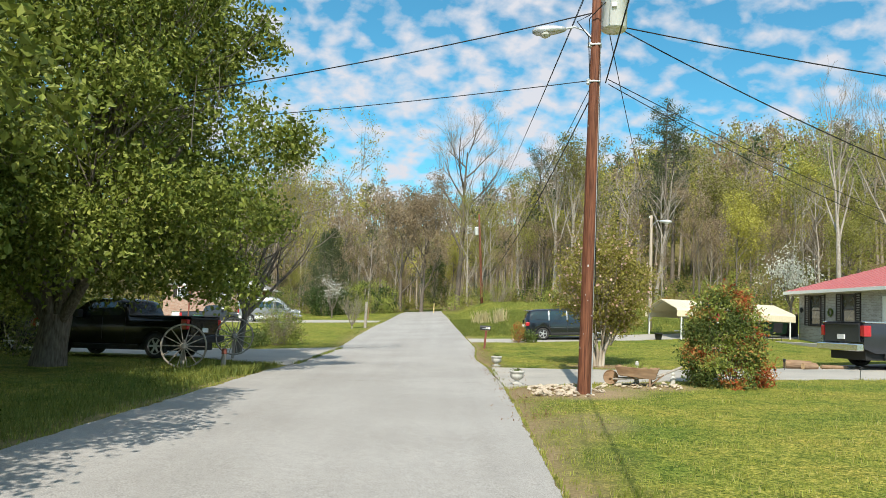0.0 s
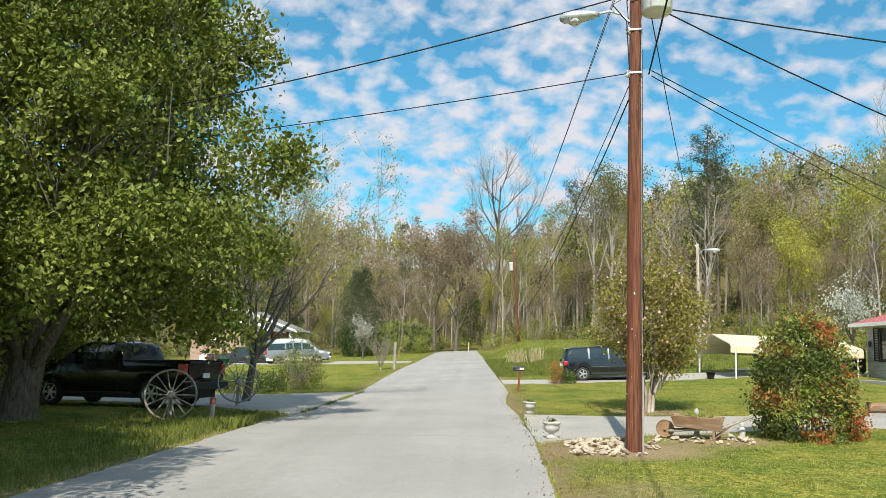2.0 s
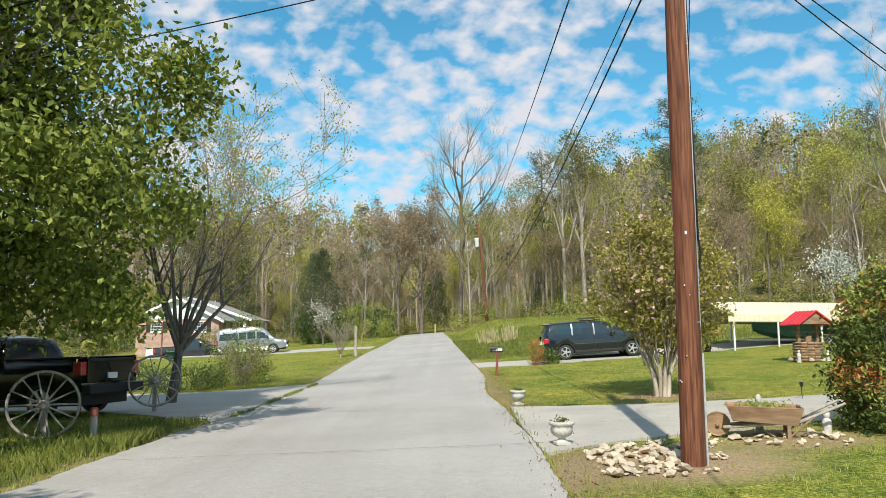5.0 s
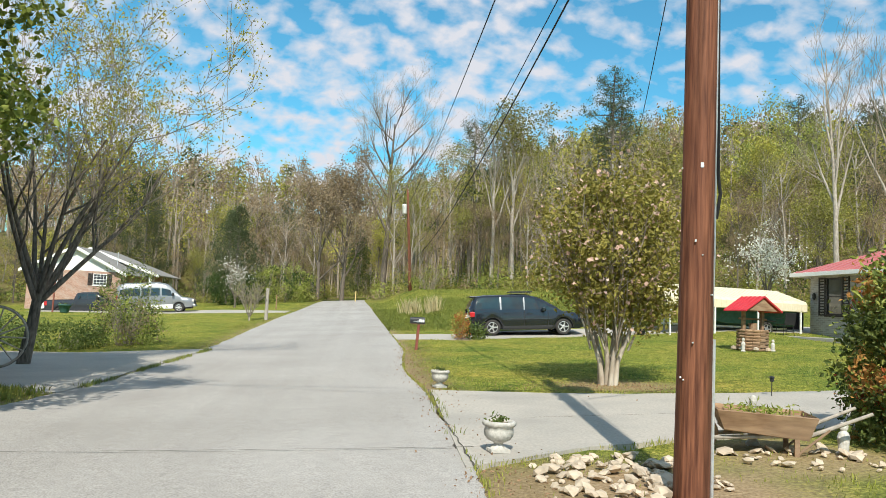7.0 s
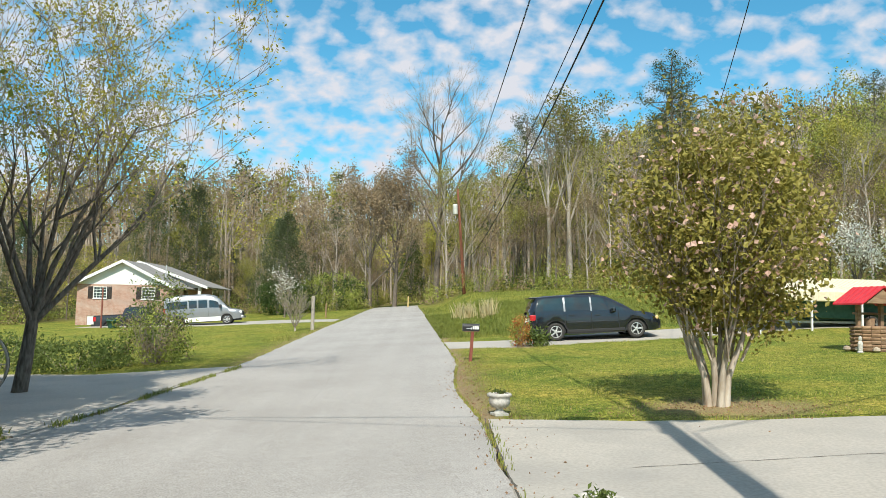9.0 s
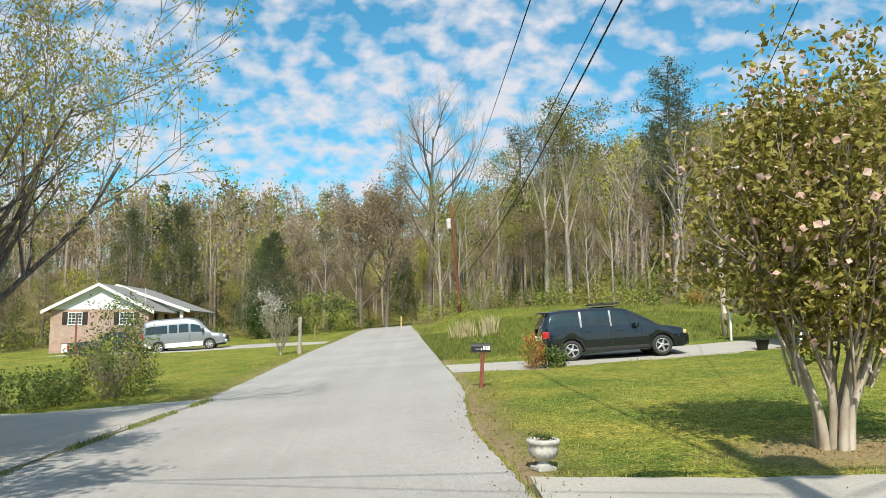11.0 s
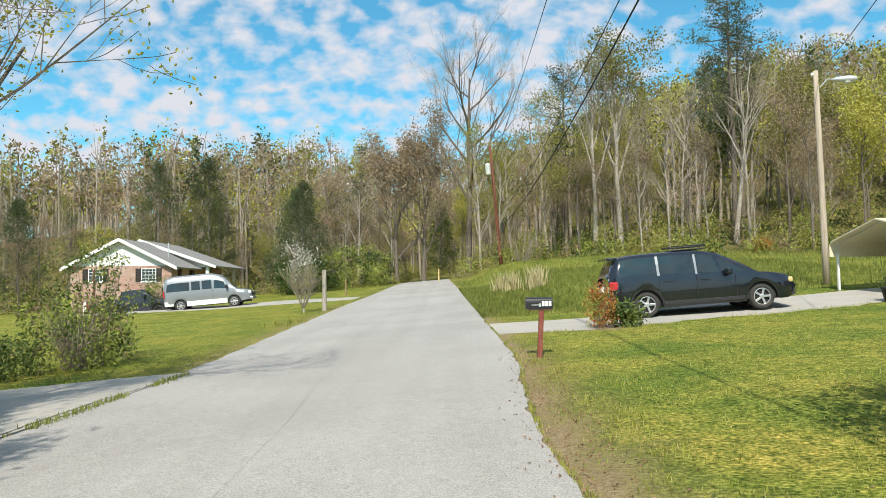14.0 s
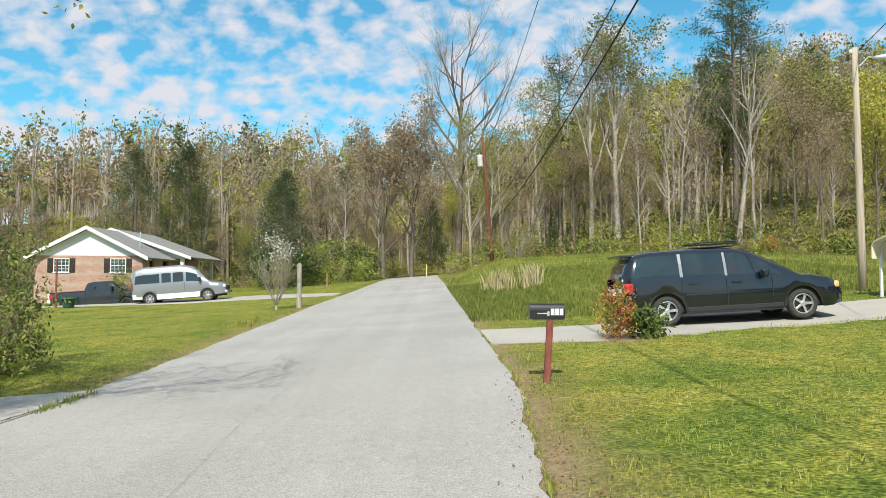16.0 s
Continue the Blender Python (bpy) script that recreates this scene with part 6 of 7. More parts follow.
def wishing_well(x, y, turn):
    e = thing("wishing_well", pose(x, y, level(x, y), 0, 0, turn), "log-sided ornamental wishing well with a bright red roof on the lawn", "wishing well")
    for j in range(7):
        n = 14
        bm = bmesh.new()
        for k in range(n):
            a0, a1 = 2 * math.pi * k / n, 2 * math.pi * (k + 1) / n
            r = 0.42 + 0.012 * ((k + j) % 2)
            tube(bm, [(r * math.cos(a0), r * math.sin(a0), 0.05 + 0.09 * j), (r * math.cos(a1), r * math.sin(a1), 0.05 + 0.09 * j)], 0.047, 6)
        part("log_course", bm, WOOD, e)
    for s in (-1, 1):
        part("post", boxed(s * 0.34 - 0.05, -0.05, 0.0, s * 0.34 + 0.05, 0.05, 1.2, 0.012), WOOD, e)
    part("crank_shaft", tubed([(-0.5, 0, 0.95), (0.5, 0, 0.95)], 0.03, 8), WOOD, e)
    part("crank_handle", tubed([(0.5, 0, 0.95), (0.54, 0, 0.82), (0.64, 0, 0.82)], 0.015, 6), BLACK_METAL, e)
    part("bucket", lathe([(0.08, 0.62), (0.11, 0.62), (0.125, 0.82), (0.11, 0.83)], 14), WOOD, e)
    part("rope", tubed([(0, 0, 0.95), (0, 0, 0.82)], 0.01, 5), ROPE, e)
    for s in (-1, 1):
        verts = [(s * 0.0, -0.5, 1.60), (s * 0.0, 0.5, 1.60), (s * 0.66, 0.5, 1.16), (s * 0.66, -0.5, 1.16)]
        verts += [(a, b, c + 0.035) for a, b, c in verts]
        fs = [(0, 1, 2, 3), (4, 7, 6, 5), (0, 4, 5, 1), (1, 5, 6, 2), (2, 6, 7, 3), (3, 7, 4, 0)]
        roof = raw("roof", verts, fs, ROOF_BRIGHT, e, "bright red metal roof")
        for k in range(6):
            yk = -0.49 + 0.196 * k
            part("roof_rib", tubed([(s * 0.01, yk, 1.64), (s * 0.66, yk, 1.20)], 0.012, 5), ROOF_BRIGHT, roof)
        verts = [(-0.5, s * 0.42, 1.2), (0.5, s * 0.42, 1.2), (0.0, s * 0.42, 1.55), (-0.5, s * 0.45, 1.2), (0.5, s * 0.45, 1.2), (0.0, s * 0.45, 1.55)]
        raw("gable", verts, [(0, 1, 2), (3, 5, 4), (0, 3, 4, 1), (1, 4, 5, 2), (2, 5, 3, 0)], WOOD, e)
    for k in range(9):
        a = 0.7 * k
        part("stone", lathe([(0.05, 0), (0.09, 0.04), (0.07, 0.1), (0.01, 0.13)], 8, None, pose(0.56 * math.cos(a), 0.56 * math.sin(a), 0)), ROCK, e)


def fence_post(name, x, y, h, r, mat_, label, cap=None):
    e = thing(name, at_ground(x, y, 0, 0.05), label, "post")
    part("post", lathe([(r * 1.05, 0), (r, h * 0.5), (r * 0.95, h - 0.03), (r * 0.7, h), (0.005, h)], 12), mat_, e)
    if cap:
        part("cap", lathe([(r * 1.08, h * 0.8), (r * 1.08, h * 0.97), (r * 0.9, h + 0.01), (0.005, h + 0.015)], 12), cap, e)


mailbox(-2.8, 34.95)
urn(0.26, 20.15, 20, 1)
urn(-1.03, 26.0, 30, 2)
wagon_wheel(-8.68, 20.95, 0.57, 0.33, 32, True)
wagon_wheel(-9.95, 26.2, 0.60, 0.47, 28, True)
fence_post("post", -7.08, 20.15, 0.62, 0.06, WOOD_GREY, "short weathered post with a red cap beside the apron", RED_POST)
fence_post("post", -14.5, 54.6, 1.9, 0.1, WOOD_GREY, "leaning weathered grey post on the lawn")
fence_post("post", -16.6, 86.0, 1.1, 0.06, LAMP_AMBER, "yellow marker post beside the road")
fence_post("post", -19.4, 70.6, 1.15, 0.05, WOOD, "thin wooden post beside the road")
fence_post("post", -34.6, 65.0, 3.0, 0.06, RED_POST, "tall rust-brown post in front of the brick house")
wheelbarrow(2.95, 20.55, -6)
stone_bed()
garden_figure(3.72, 20.45, 0.34)
garden_figure(2.95, 20.85, 0.55)
pot_plant(4.6, 21.9, 0.24, 0.42, PINK, "black pot with pink flowers beside the bush", 200, 0.05, 0.14)
wishing_well(7.25, 36.1, 24)
garden_figure(6.85, 35.6, 0.42)
garden_figure(7.75, 35.8, 0.36)


# ---------------------------------------------------------------- houses, carport, boat
def slab(name, pts, t, mat_, parent, label=""):
    """A flat plate over corner points, t thick downwards along its normal."""
    ps = [Vector(p) for p in pts]
    n = (ps[1] - ps[0]).cross(ps[-1] - ps[0]).normalized() * t
    k = len(ps)
    vs = ps + [p - n for p in ps]
    fs = [tuple(range(k)), tuple(range(2 * k - 1, k - 1, -1))] + [(i, k + i, k + (i + 1) % k, (i + 1) % k) for i in range(k)]
    return raw(name, vs, fs, mat_, parent, label)


def wall_with_holes(name, length, z0, z1, holes, mat_, parent, m, t=0.2):
    """An upright wall along x with openings (x0, z0, x1, z1), as one mesh of blocks butted together."""
    bm = bmesh.new()
    xs = sorted({0, length, *[h[0] for h in holes], *[h[2] for h in holes]})
    for a, b in zip(xs, xs[1:]):
        cuts = sorted((h[1], h[3]) for h in holes if h[0] <= a and h[2] >= b)
        z = z0
        for lo, hi in cuts + [(z1, z1)]:
            if lo > z:
                box(bm, a, 0, z, b, t, lo)
            z = hi
    bmesh.ops.remove_doubles(bm, verts=bm.verts, dist=0.0005)
    ob = part(name, bm, mat_, parent)
    ob.matrix_basis = m
    return ob


def sash_window(parent, m, w, h, shutter=0.36, grid=(2, 2), frame_mat=None):
    win = new("window"); win.parent = parent; win.matrix_basis = m
    fm = frame_mat or WHITE
    bm = boxed(0, -0.01, 0, w, 0.07, 0.05)
    box(bm, 0, -0.01, h - 0.05, w, 0.07, h); box(bm, 0, -0.01, 0.05, 0.05, 0.07, h - 0.05); box(bm, w - 0.05, -0.01, 0.05, w, 0.07, h - 0.05)
    box(bm, 0.05, 0.0, h / 2 - 0.02, w - 0.05, 0.06, h / 2 + 0.02)
    for i in range(1, grid[0]):
        box(bm, w * i / grid[0] - 0.01, 0.012, 0.05, w * i / grid[0] + 0.01, 0.045, h - 0.05)
    for j in range(1, grid[1]):
        if abs(h * j / grid[1] - h / 2) > 0.05:
            box(bm, 0.05, 0.012, h * j / grid[1] - 0.01, w - 0.05, 0.045, h * j / grid[1] + 0.01)
    part("frame", bm, fm, win)
    part("pane", boxed(0.05, 0.04, 0.05, w - 0.05, 0.05, h - 0.05), WIN_GLASS, win)
    part("blind", boxed(0.07, 0.065, h * 0.55, w - 0.07, 0.07, h - 0.06), CURTAIN, win)
    part("sill", boxed(-0.05, -0.07, -0.06, w + 0.05, 0.08, 0.0, 0.008), fm, win)
    if shutter:
        for x0 in (-shutter - 0.03, w + 0.03):
            bm = boxed(x0, -0.045, -0.02, x0 + 0.05, -0.004, h + 0.02)
            box(bm, x0 + shutter - 0.05, -0.045, -0.02, x0 + shutter, -0.004, h + 0.02)
            for k in range(14):
                z = 0.0 + (h - 0.03) * k / 13
                box(bm, x0 + 0.05, -0.035, z - 0.02, x0 + shutter - 0.05, -0.010, z + 0.035)
            part("shutter", bm, SHUTTER, win, "dark louvred shutter")


def house_right():
    """Grey brick bungalow with a red metal hip roof; its front runs along x of its own frame."""
    z0 = 1.18
    e = thing("house", pose(12.15, 45.3, z0, 0, 0, -72), "grey brick bungalow with red metal roof and dark shutters", "house")
    L, D, H = 13.0, 9.0, 2.5
    wins = [(0.95, 0.92, 1.85, 2.42), (3.55, 0.92, 4.55, 2.42), (8.5, 0.92, 9.8, 2.42)]
    door = (6.3, 0.15, 7.25, 2.25)
    wall_with_holes("wall", L, -0.6, H, wins + [door], BRICK_GREY, e, Matrix())
    wall_with_holes("wall", D - 0.4, -0.6, H, [], BRICK_GREY, e, pose(0.2, 0.2, 0, 0, 0, 90))
    wall_with_holes("wall", D - 0.4, -0.6, H, [], BRICK_GREY, e, pose(L, 0.2, 0, 0, 0, 90))
    wall_with_holes("wall", L, -0.6, H, [], BRICK_GREY, e, pose(0, D - 0.2, 0))
    for w in wins:
        sash_window(e, pose(w[0], -0.003, w[1]), w[2] - w[0], w[3] - w[1], 0.38, (1, 2), SHUTTER)
    d = part("door", boxed(door[0], 0.06, door[1], door[2], 0.11, door[3], 0.005), WHITE, e)
    part("door_handle", boxed(door[0] + 0.07, 0.01, 1.1, door[0] + 0.12, 0.06, 1.14, 0.005), CHROME, d)
    o, r = 0.55, 2.05
    c = [(-o, -o, H), (L + o, -o, H), (L + o, D + o, H), (-o, D + o, H)]
    a, b = (D / 2, D / 2, H + r), (L - D / 2, D / 2, H + r)
    for pts in ([c[0], c[1], b, a], [c[1], c[2], b], [c[2], c[3], a, b], [c[3], c[0], a]):
        slab("roof", [(p[0], p[1], p[2] + 0.13) for p in pts], 0.05, ROOF_RED, e, "red ribbed metal roof")
    for k in range(34):
        x = -o + (L + 2 * o) * (k + 0.5) / 34
        t = min(1.0, (x + o) / (D / 2 + o), (L + o - x) / (D / 2 + o))
        part("roof_rib", tubed([(x, -o, H + 0.14), (x, -o + (D / 2 + o) * t, H + 0.14 + r * t)], 0.014, 5), ROOF_RED, e)
    part("soffit", boxed(-o + 0.02, -o + 0.02, H + 0.0, L + o - 0.02, D + o - 0.02, H + 0.04), SOFFIT, e)
    part("fascia", boxed(-o - 0.02, -o - 0.03, H - 0.02, L + o + 0.02, -o + 0.015, H + 0.14, 0.006), WHITE, e)
    part("fascia", boxed(-o - 0.03, -o + 0.02, H - 0.02, -o + 0.015, D + o, H + 0.14, 0.006), WHITE, e)
    part("wall_lamp", lathe([(0.03, 0), (0.07, 0.05), (0.08, 0.2), (0.04, 0.26), (0.01, 0.28)], 10, None, pose(0.35, -0.1, 1.55)), BLACK_METAL, e)
    part("wreath", tubed([(2.72 + 0.16 * math.cos(a), -0.05, 1.55 + 0.16 * math.sin(a)) for a in [2 * math.pi * k / 16 for k in range(17)]], 0.05, 6), LEAF_BUSH, e)
    part("walkway", boxed(-2.0, -2.2, -0.3, L, -1.0, 0.02, 0.02), CONCRETE, e)
    return e


def house_left():
    """Brick house with a white gable towards the road and a second gable behind, above a basement garage."""
    z0 = -1.3
    e = thing("house", pose(-40.2, 69.69, z0, 0, 0, 12.2), "pinkish brick house with white gables and a basement garage", "house")
    e.scale = (0.9, 0.88, 1)
    W, D, H = 8.2, 12.0, 4.75
    wins = [(1.45, 3.6, 2.65, 4.55), (5.75, 3.6, 6.95, 4.55)]
    gar = (1.0, 0.0, 3.9, 2.2)
    wall_with_holes("wall", W, -0.5, H, wins + [gar], BRICK_RED, e, Matrix())
    wall_with_holes("wall", D - 0.4, -0.5, H, [], BRICK_RED, e, pose(0.2, 0.2, 0, 0, 0, 90))
    wall_with_holes("wall", D - 0.4, -0.5, H, [(1.2, 2.6, 2.2, 4.6), (4.0, 3.4, 5.4, 4.5)], BRICK_RED, e, pose(W, 0.2, 0, 0, 0, 90))
    wall_with_holes("wall", W, -0.5, H, [], BRICK_RED, e, pose(0, D - 0.2, 0))
    for w in wins:
        sash_window(e, pose(w[0], -0.003, w[1]), w[2] - w[0], w[3] - w[1], 0.42, (4, 4))
    g = part("garage_door", boxed(gar[0], 0.08, gar[1], gar[2], 0.13, gar[3]), WHITE, e)
    for k in range(4):
        part("panel", boxed(gar[0] + 0.1, 0.06, 0.1 + 0.53 * k, gar[2] - 0.1, 0.078, 0.52 + 0.53 * k, 0.006), WHITE, g)
    rise = 1.85
    mid = W / 2
    gable = [(0, 0.0, H), (W, 0.0, H), (mid, 0.0, H + rise)]
    vs = gable + [(x, 0.15, z) for x, y, z in gable]
    raw("gable", vs, [(0, 1, 2), (5, 4, 3), (0, 3, 4, 1), (1, 4, 5, 2), (2, 5, 3, 0)], WHITE, e, "white sided gable")
    o = 0.6
    sl = rise / mid
    for s in (-1, 1):
        x_eave = mid + s * (mid + o)
        z_eave = H - sl * o
        p = [(mid, -0.5, H + rise + 0.14), (mid, D + 0.4, H + rise + 0.14), (x_eave, D + 0.4, z_eave + 0.14), (x_eave, -0.5, z_eave + 0.14)]
        slab("roof", p if s < 0 else p[::-1], 0.09, ROOF_GREY, e, "grey shingle roof")
        vs = [(mid, -0.56, H + rise + 0.17), (x_eave, -0.56, z_eave + 0.17), (x_eave, -0.56, z_eave - 0.08), (mid, -0.56, H + rise - 0.08)]
        vs += [(x, y + 0.05, z) for x, y, z in vs]
        raw("bargeboard", vs, [(0, 1, 2, 3), (7, 6, 5, 4), (0, 4, 5, 1), (1, 5, 6, 2), (2, 6, 7, 3), (3, 7, 4, 0)], WHITE, e)
        vs2 = [(mid, -0.5, H + rise + 0.03), (x_eave, -0.5, z_eave + 0.03), (x_eave, 0.0, z_eave + 0.03), (mid, 0.0, H + rise + 0.03)]
        raw("soffit", vs2 + [(x, y, z + 0.015) for x, y, z in vs2], [(0, 1, 2, 3), (7, 6, 5, 4), (0, 4, 5, 1), (1, 5, 6, 2), (2, 6, 7, 3), (3, 7, 4, 0)], SOFFIT, e)
    # second wing behind and to the side, with a porch
    ox, oy, w2, r2 = -0.2, 6.0, 9.9, 1.75
    m2 = 3.4
    wall_with_holes("wall", 1.5, 1.6, H, [], BRICK_RED, e, pose(W, oy + 2.4, 0))
    for s in (-1, 1):
        xe = ox - 0.4 if s < 0 else ox + w2 + 0.4
        p = [(m2, oy - 0.6, H + r2 + 0.5), (m2, oy + 9, H + r2 + 0.5), (xe, oy + 9, H - 0.2 + 0.3), (xe, oy - 0.6, H - 0.2 + 0.3)]
        slab("roof", p if s < 0 else p[::-1], 0.09, ROOF_GREY, e)
        vs = [(m2, oy - 0.66, H + r2 + 0.53), (xe, oy - 0.66, H + 0.13), (xe, oy - 0.66, H - 0.1), (m2, oy - 0.66, H + r2 + 0.28)]
        vs += [(x, y + 0.05, z) for x, y, z in vs]
        raw("bargeboard", vs, [(0, 1, 2, 3), (7, 6, 5, 4), (0, 4, 5, 1), (1, 5, 6, 2), (2, 6, 7, 3), (3, 7, 4, 0)], WHITE, e)
    vs = [(ox, oy, H), (ox + w2, oy, H), (m2, oy, H + r2 + 0.3)]
    vs += [(x, y + 0.12, z) for x, y, z in vs]
    raw("gable", vs, [(0, 1, 2), (5, 4, 3), (0, 3, 4, 1), (1, 4, 5, 2), (2, 5, 3, 0)], WHITE, e)
    for x, y in ((ox + w2 - 0.5, oy), (ox + w2 - 0.5, oy + 4), (ox + w2 - 0.5, oy + 8)):
        part("porch_column", boxed(x - 0.14, y - 0.14, 1.4, x + 0.14, y + 0.14, H + 0.05, 0.015), WHITE, e)
    part("porch_floor", boxed(W + 0.003, oy - 0.3, 1.2, ox + w2 + 0.1, oy + 8.6, 1.6), CONCRETE, e)
    part("vent_pipe", lathe([(0.05, 0), (0.05, 1.1), (0.07, 1.12), (0.01, 1.2)], 8, None, pose(W - 1.2, 2.5, H + 0.6)), GALV, e)


def carport():
    e = thing("carport", pose(6.0, 42.5, 0.98, 0, 0, 22), "cream sheet-metal carport on thin white posts", "carport")
    L, W = 6.1, 3.7
    prof = [(0, 1.22), (0, 1.52), (0.10, 1.63), (W / 2, 2.12), (W - 0.10, 1.63), (W, 1.52), (W, 1.22)]
    vs = []
    for x in (-0.25, L + 0.25):
        vs += [(x, a, b) for a, b in prof] + [(x, W / 2 + (a - W / 2) * 0.985, b - 0.03) for a, b in prof]
    k = len(prof)
    n = 2 * k
    fs = []
    for i in range(k - 1):
        fs.append((i, n + i, n + i + 1, i + 1))
        fs.append((k + i, k + i + 1, n + k + i + 1, n + k + i))
        for q in (0, n):
            fs.append((q + i, q + i + 1, q + k + i + 1, q + k + i))
    fs += [(0, k, n + k, n), (k - 1, n + k - 1, n + 2 * k - 1, 2 * k - 1)]
    raw("canopy", vs, fs, CREAM, e, "cream ribbed canopy")
    for j in range(30):
        x = -0.2 + (L + 0.4) * j / 29
        part("rib", tubed([(x, a, b + 0.004) for a, b in prof], 0.010, 4), CREAM, e)
    for x in (0.0, 2.0, 4.0, 6.05):
        for y in (0.03, W - 0.03):
            part("post", boxed(x - 0.03, y - 0.03, -0.5, x + 0.03, y + 0.03, 1.3, 0.006), WHITE, e)
        part("rafter", tubed([(x, 0.05, 1.24), (x, 0.06, 1.5), (x, 0.15, 1.58), (x, W / 2, 2.06), (x, W - 0.15, 1.58), (x, W - 0.06, 1.5), (x, W - 0.05, 1.24)], 0.02, 6), GALV, e)


def boat():
    e = thing("boat", pose(7.0, 44.3, 1.22, 0, 0, 22), "dark green flat-bottomed boat on its trailer under the carport", "boat")
    vs, fs = [], []
    n = 14
    for i in range(n + 1):
        t = i / n
        x = 4.6 * t
        w = 0.85 * (1 - max(0, (0.22 - t) / 0.22) ** 2)
        k = 0.28 + 0.35 * max(0, (0.3 - t) / 0.3) ** 1.6
        for y, z in ((-w, 0.95 + 0.12 * (1 - t)), (-w * 0.85, k + 0.1), (0, k), (w * 0.85, k + 0.1), (w, 0.95 + 0.12 * (1 - t)), (w * 0.93, 0.93 + 0.12 * (1 - t)), (0, 0.72), (-w * 0.93, 0.93 + 0.12 * (1 - t))):
            vs.append((x, y, z))
    for i in range(n):
        for j in range(8):
            fs.append((i * 8 + j, i * 8 + (j + 1) % 8, (i + 1) * 8 + (j + 1) % 8, (i + 1) * 8 + j))
    fs += [tuple(range(8)), tuple(range(n * 8 + 7, n * 8 - 1, -1))]
    raw("hull", vs, fs, GREEN_POT, e)
    part("outboard_motor", box(boxed(4.55, -0.15, 0.9, 4.85, 0.15, 1.3, 0.06), 4.62, -0.05, 0.3, 4.76, 0.05, 0.9), BLACK_METAL, e)
    part("seat", boxed(1.6, -0.7, 0.85, 1.9, 0.7, 0.92, 0.01), WHITE, e)
    part("seat", boxed(2.9, -0.7, 0.85, 3.2, 0.7, 0.92, 0.01), WHITE, e)
    t = thing("boat_trailer", pose(7.0, 44.3, 1.12, 0, 0, 22), "galvanized boat trailer under the carport", "trailer")
    for s in (-1, 1):
        part("rail", boxed(-0.6, s * 0.5 - 0.03, 0.3, 4.4, s * 0.5 + 0.03, 0.38), GALV, t)
        wheel(t, 3.1, s * 0.85, 0.3, ALLOY, 5, s, 0.16)
        part("mudguard", boxed(2.7, s * 0.85 - 0.12, 0.62, 3.5, s * 0.85 + 0.12, 0.66, 0.015), BLACK_METAL, t)
    part("axle", tubed([(3.1, -0.8, 0.3), (3.1, 0.8, 0.3)], 0.03), GALV, t)
    part("tongue", tubed([(-1.3, 0, 0.34), (-0.6, -0.45, 0.34)], 0.03), GALV, t)
    part("tongue", tubed([(-1.3, 0, 0.34), (-0.6, 0.45, 0.34)], 0.03), GALV, t)


def lawn_chair(x, y, turn):
    e = thing("garden_chair", pose(x, y, level(x, y), 0, 0, turn), "dark metal garden chair near the carport", "chair")
    for sx in (-1, 1):
        for sy in (-1, 1):
            part("leg", tubed([(sx * 0.24, sy * 0.24, 0), (sx * 0.21, sy * 0.2, 0.42)], 0.012, 6), BLACK_METAL, e)
        part("armrest", tubed([(sx * 0.25, -0.2, 0.42), (sx * 0.26, -0.2, 0.64), (sx * 0.26, 0.22, 0.66)], 0.012, 6), BLACK_METAL, e)
    part("seat", boxed(-0.24, -0.23, 0.41, 0.24, 0.23, 0.44, 0.01), BLACK_METAL, e)
    part("backrest", boxed(-0.24, 0.2, 0.45, 0.24, 0.23, 0.92, 0.01, pose(0, 0, 0, -8)), BLACK_METAL, e)


def fence_screen():
    e = thing("fence", pose(11.0, 46.6, 1.2, 0, 0, 22), "dark board fence beside the carport", "fence")
    for k in range(12):
        part("board", boxed(0.14 * k, 0, -0.3, 0.14 * k + 0.13, 0.025, 1.5, 0.004), SHUTTER, e)
    for k in (0, 1.6):
        part("post", boxed(k, 0.03, -0.4, k + 0.08, 0.11, 1.45), SHUTTER, e)


def log_pile(x, y):
    rng = random.Random(2)
    for k, (dx, dy, L, r, turn) in enumerate(((0, 0, 0.75, 0.13, 8), (0.12, 0.25, 0.9, 0.10, -5), (1.05, 0.1, 0.8, 0.06, 14), (0.3, -0.18, 0.5, 0.09, 30))):
        e = thing("log", pose(x + dx, y + dy, level(x + dx, y + dy) + r, 0, 0, turn), "short cut log lying by the drive", "log", "cut logs")
        part("bark", lathe([(r, -L / 2), (r * 1.03, 0), (r * 0.96, L / 2)], 12, None, pose(0, 0, 0, 0, 90)), WOOD, e)
        part("cut_face", lathe([(r * 0.97, -L / 2 - 0.004), (r * 0.97, -L / 2 - 0.001)], 12, None, pose(0, 0, 0, 0, 90)), LOG_END, e, "pale cut end")


def path_light(x, y):
    e = thing("path_light", at_ground(x, y, 0, 0), "small black solar path light on a stake", "garden light", "path lights along the drive")
    part("stake", tubed([(0, 0, -0.05), (0, 0, 0.26)], 0.008, 6), BLACK_METAL, e)
    part("lamp", lathe([(0.02, 0.24), (0.035, 0.26), (0.035, 0.31), (0.055, 0.315), (0.03, 0.335), (0.005, 0.34)], 10), BLACK_METAL, e)


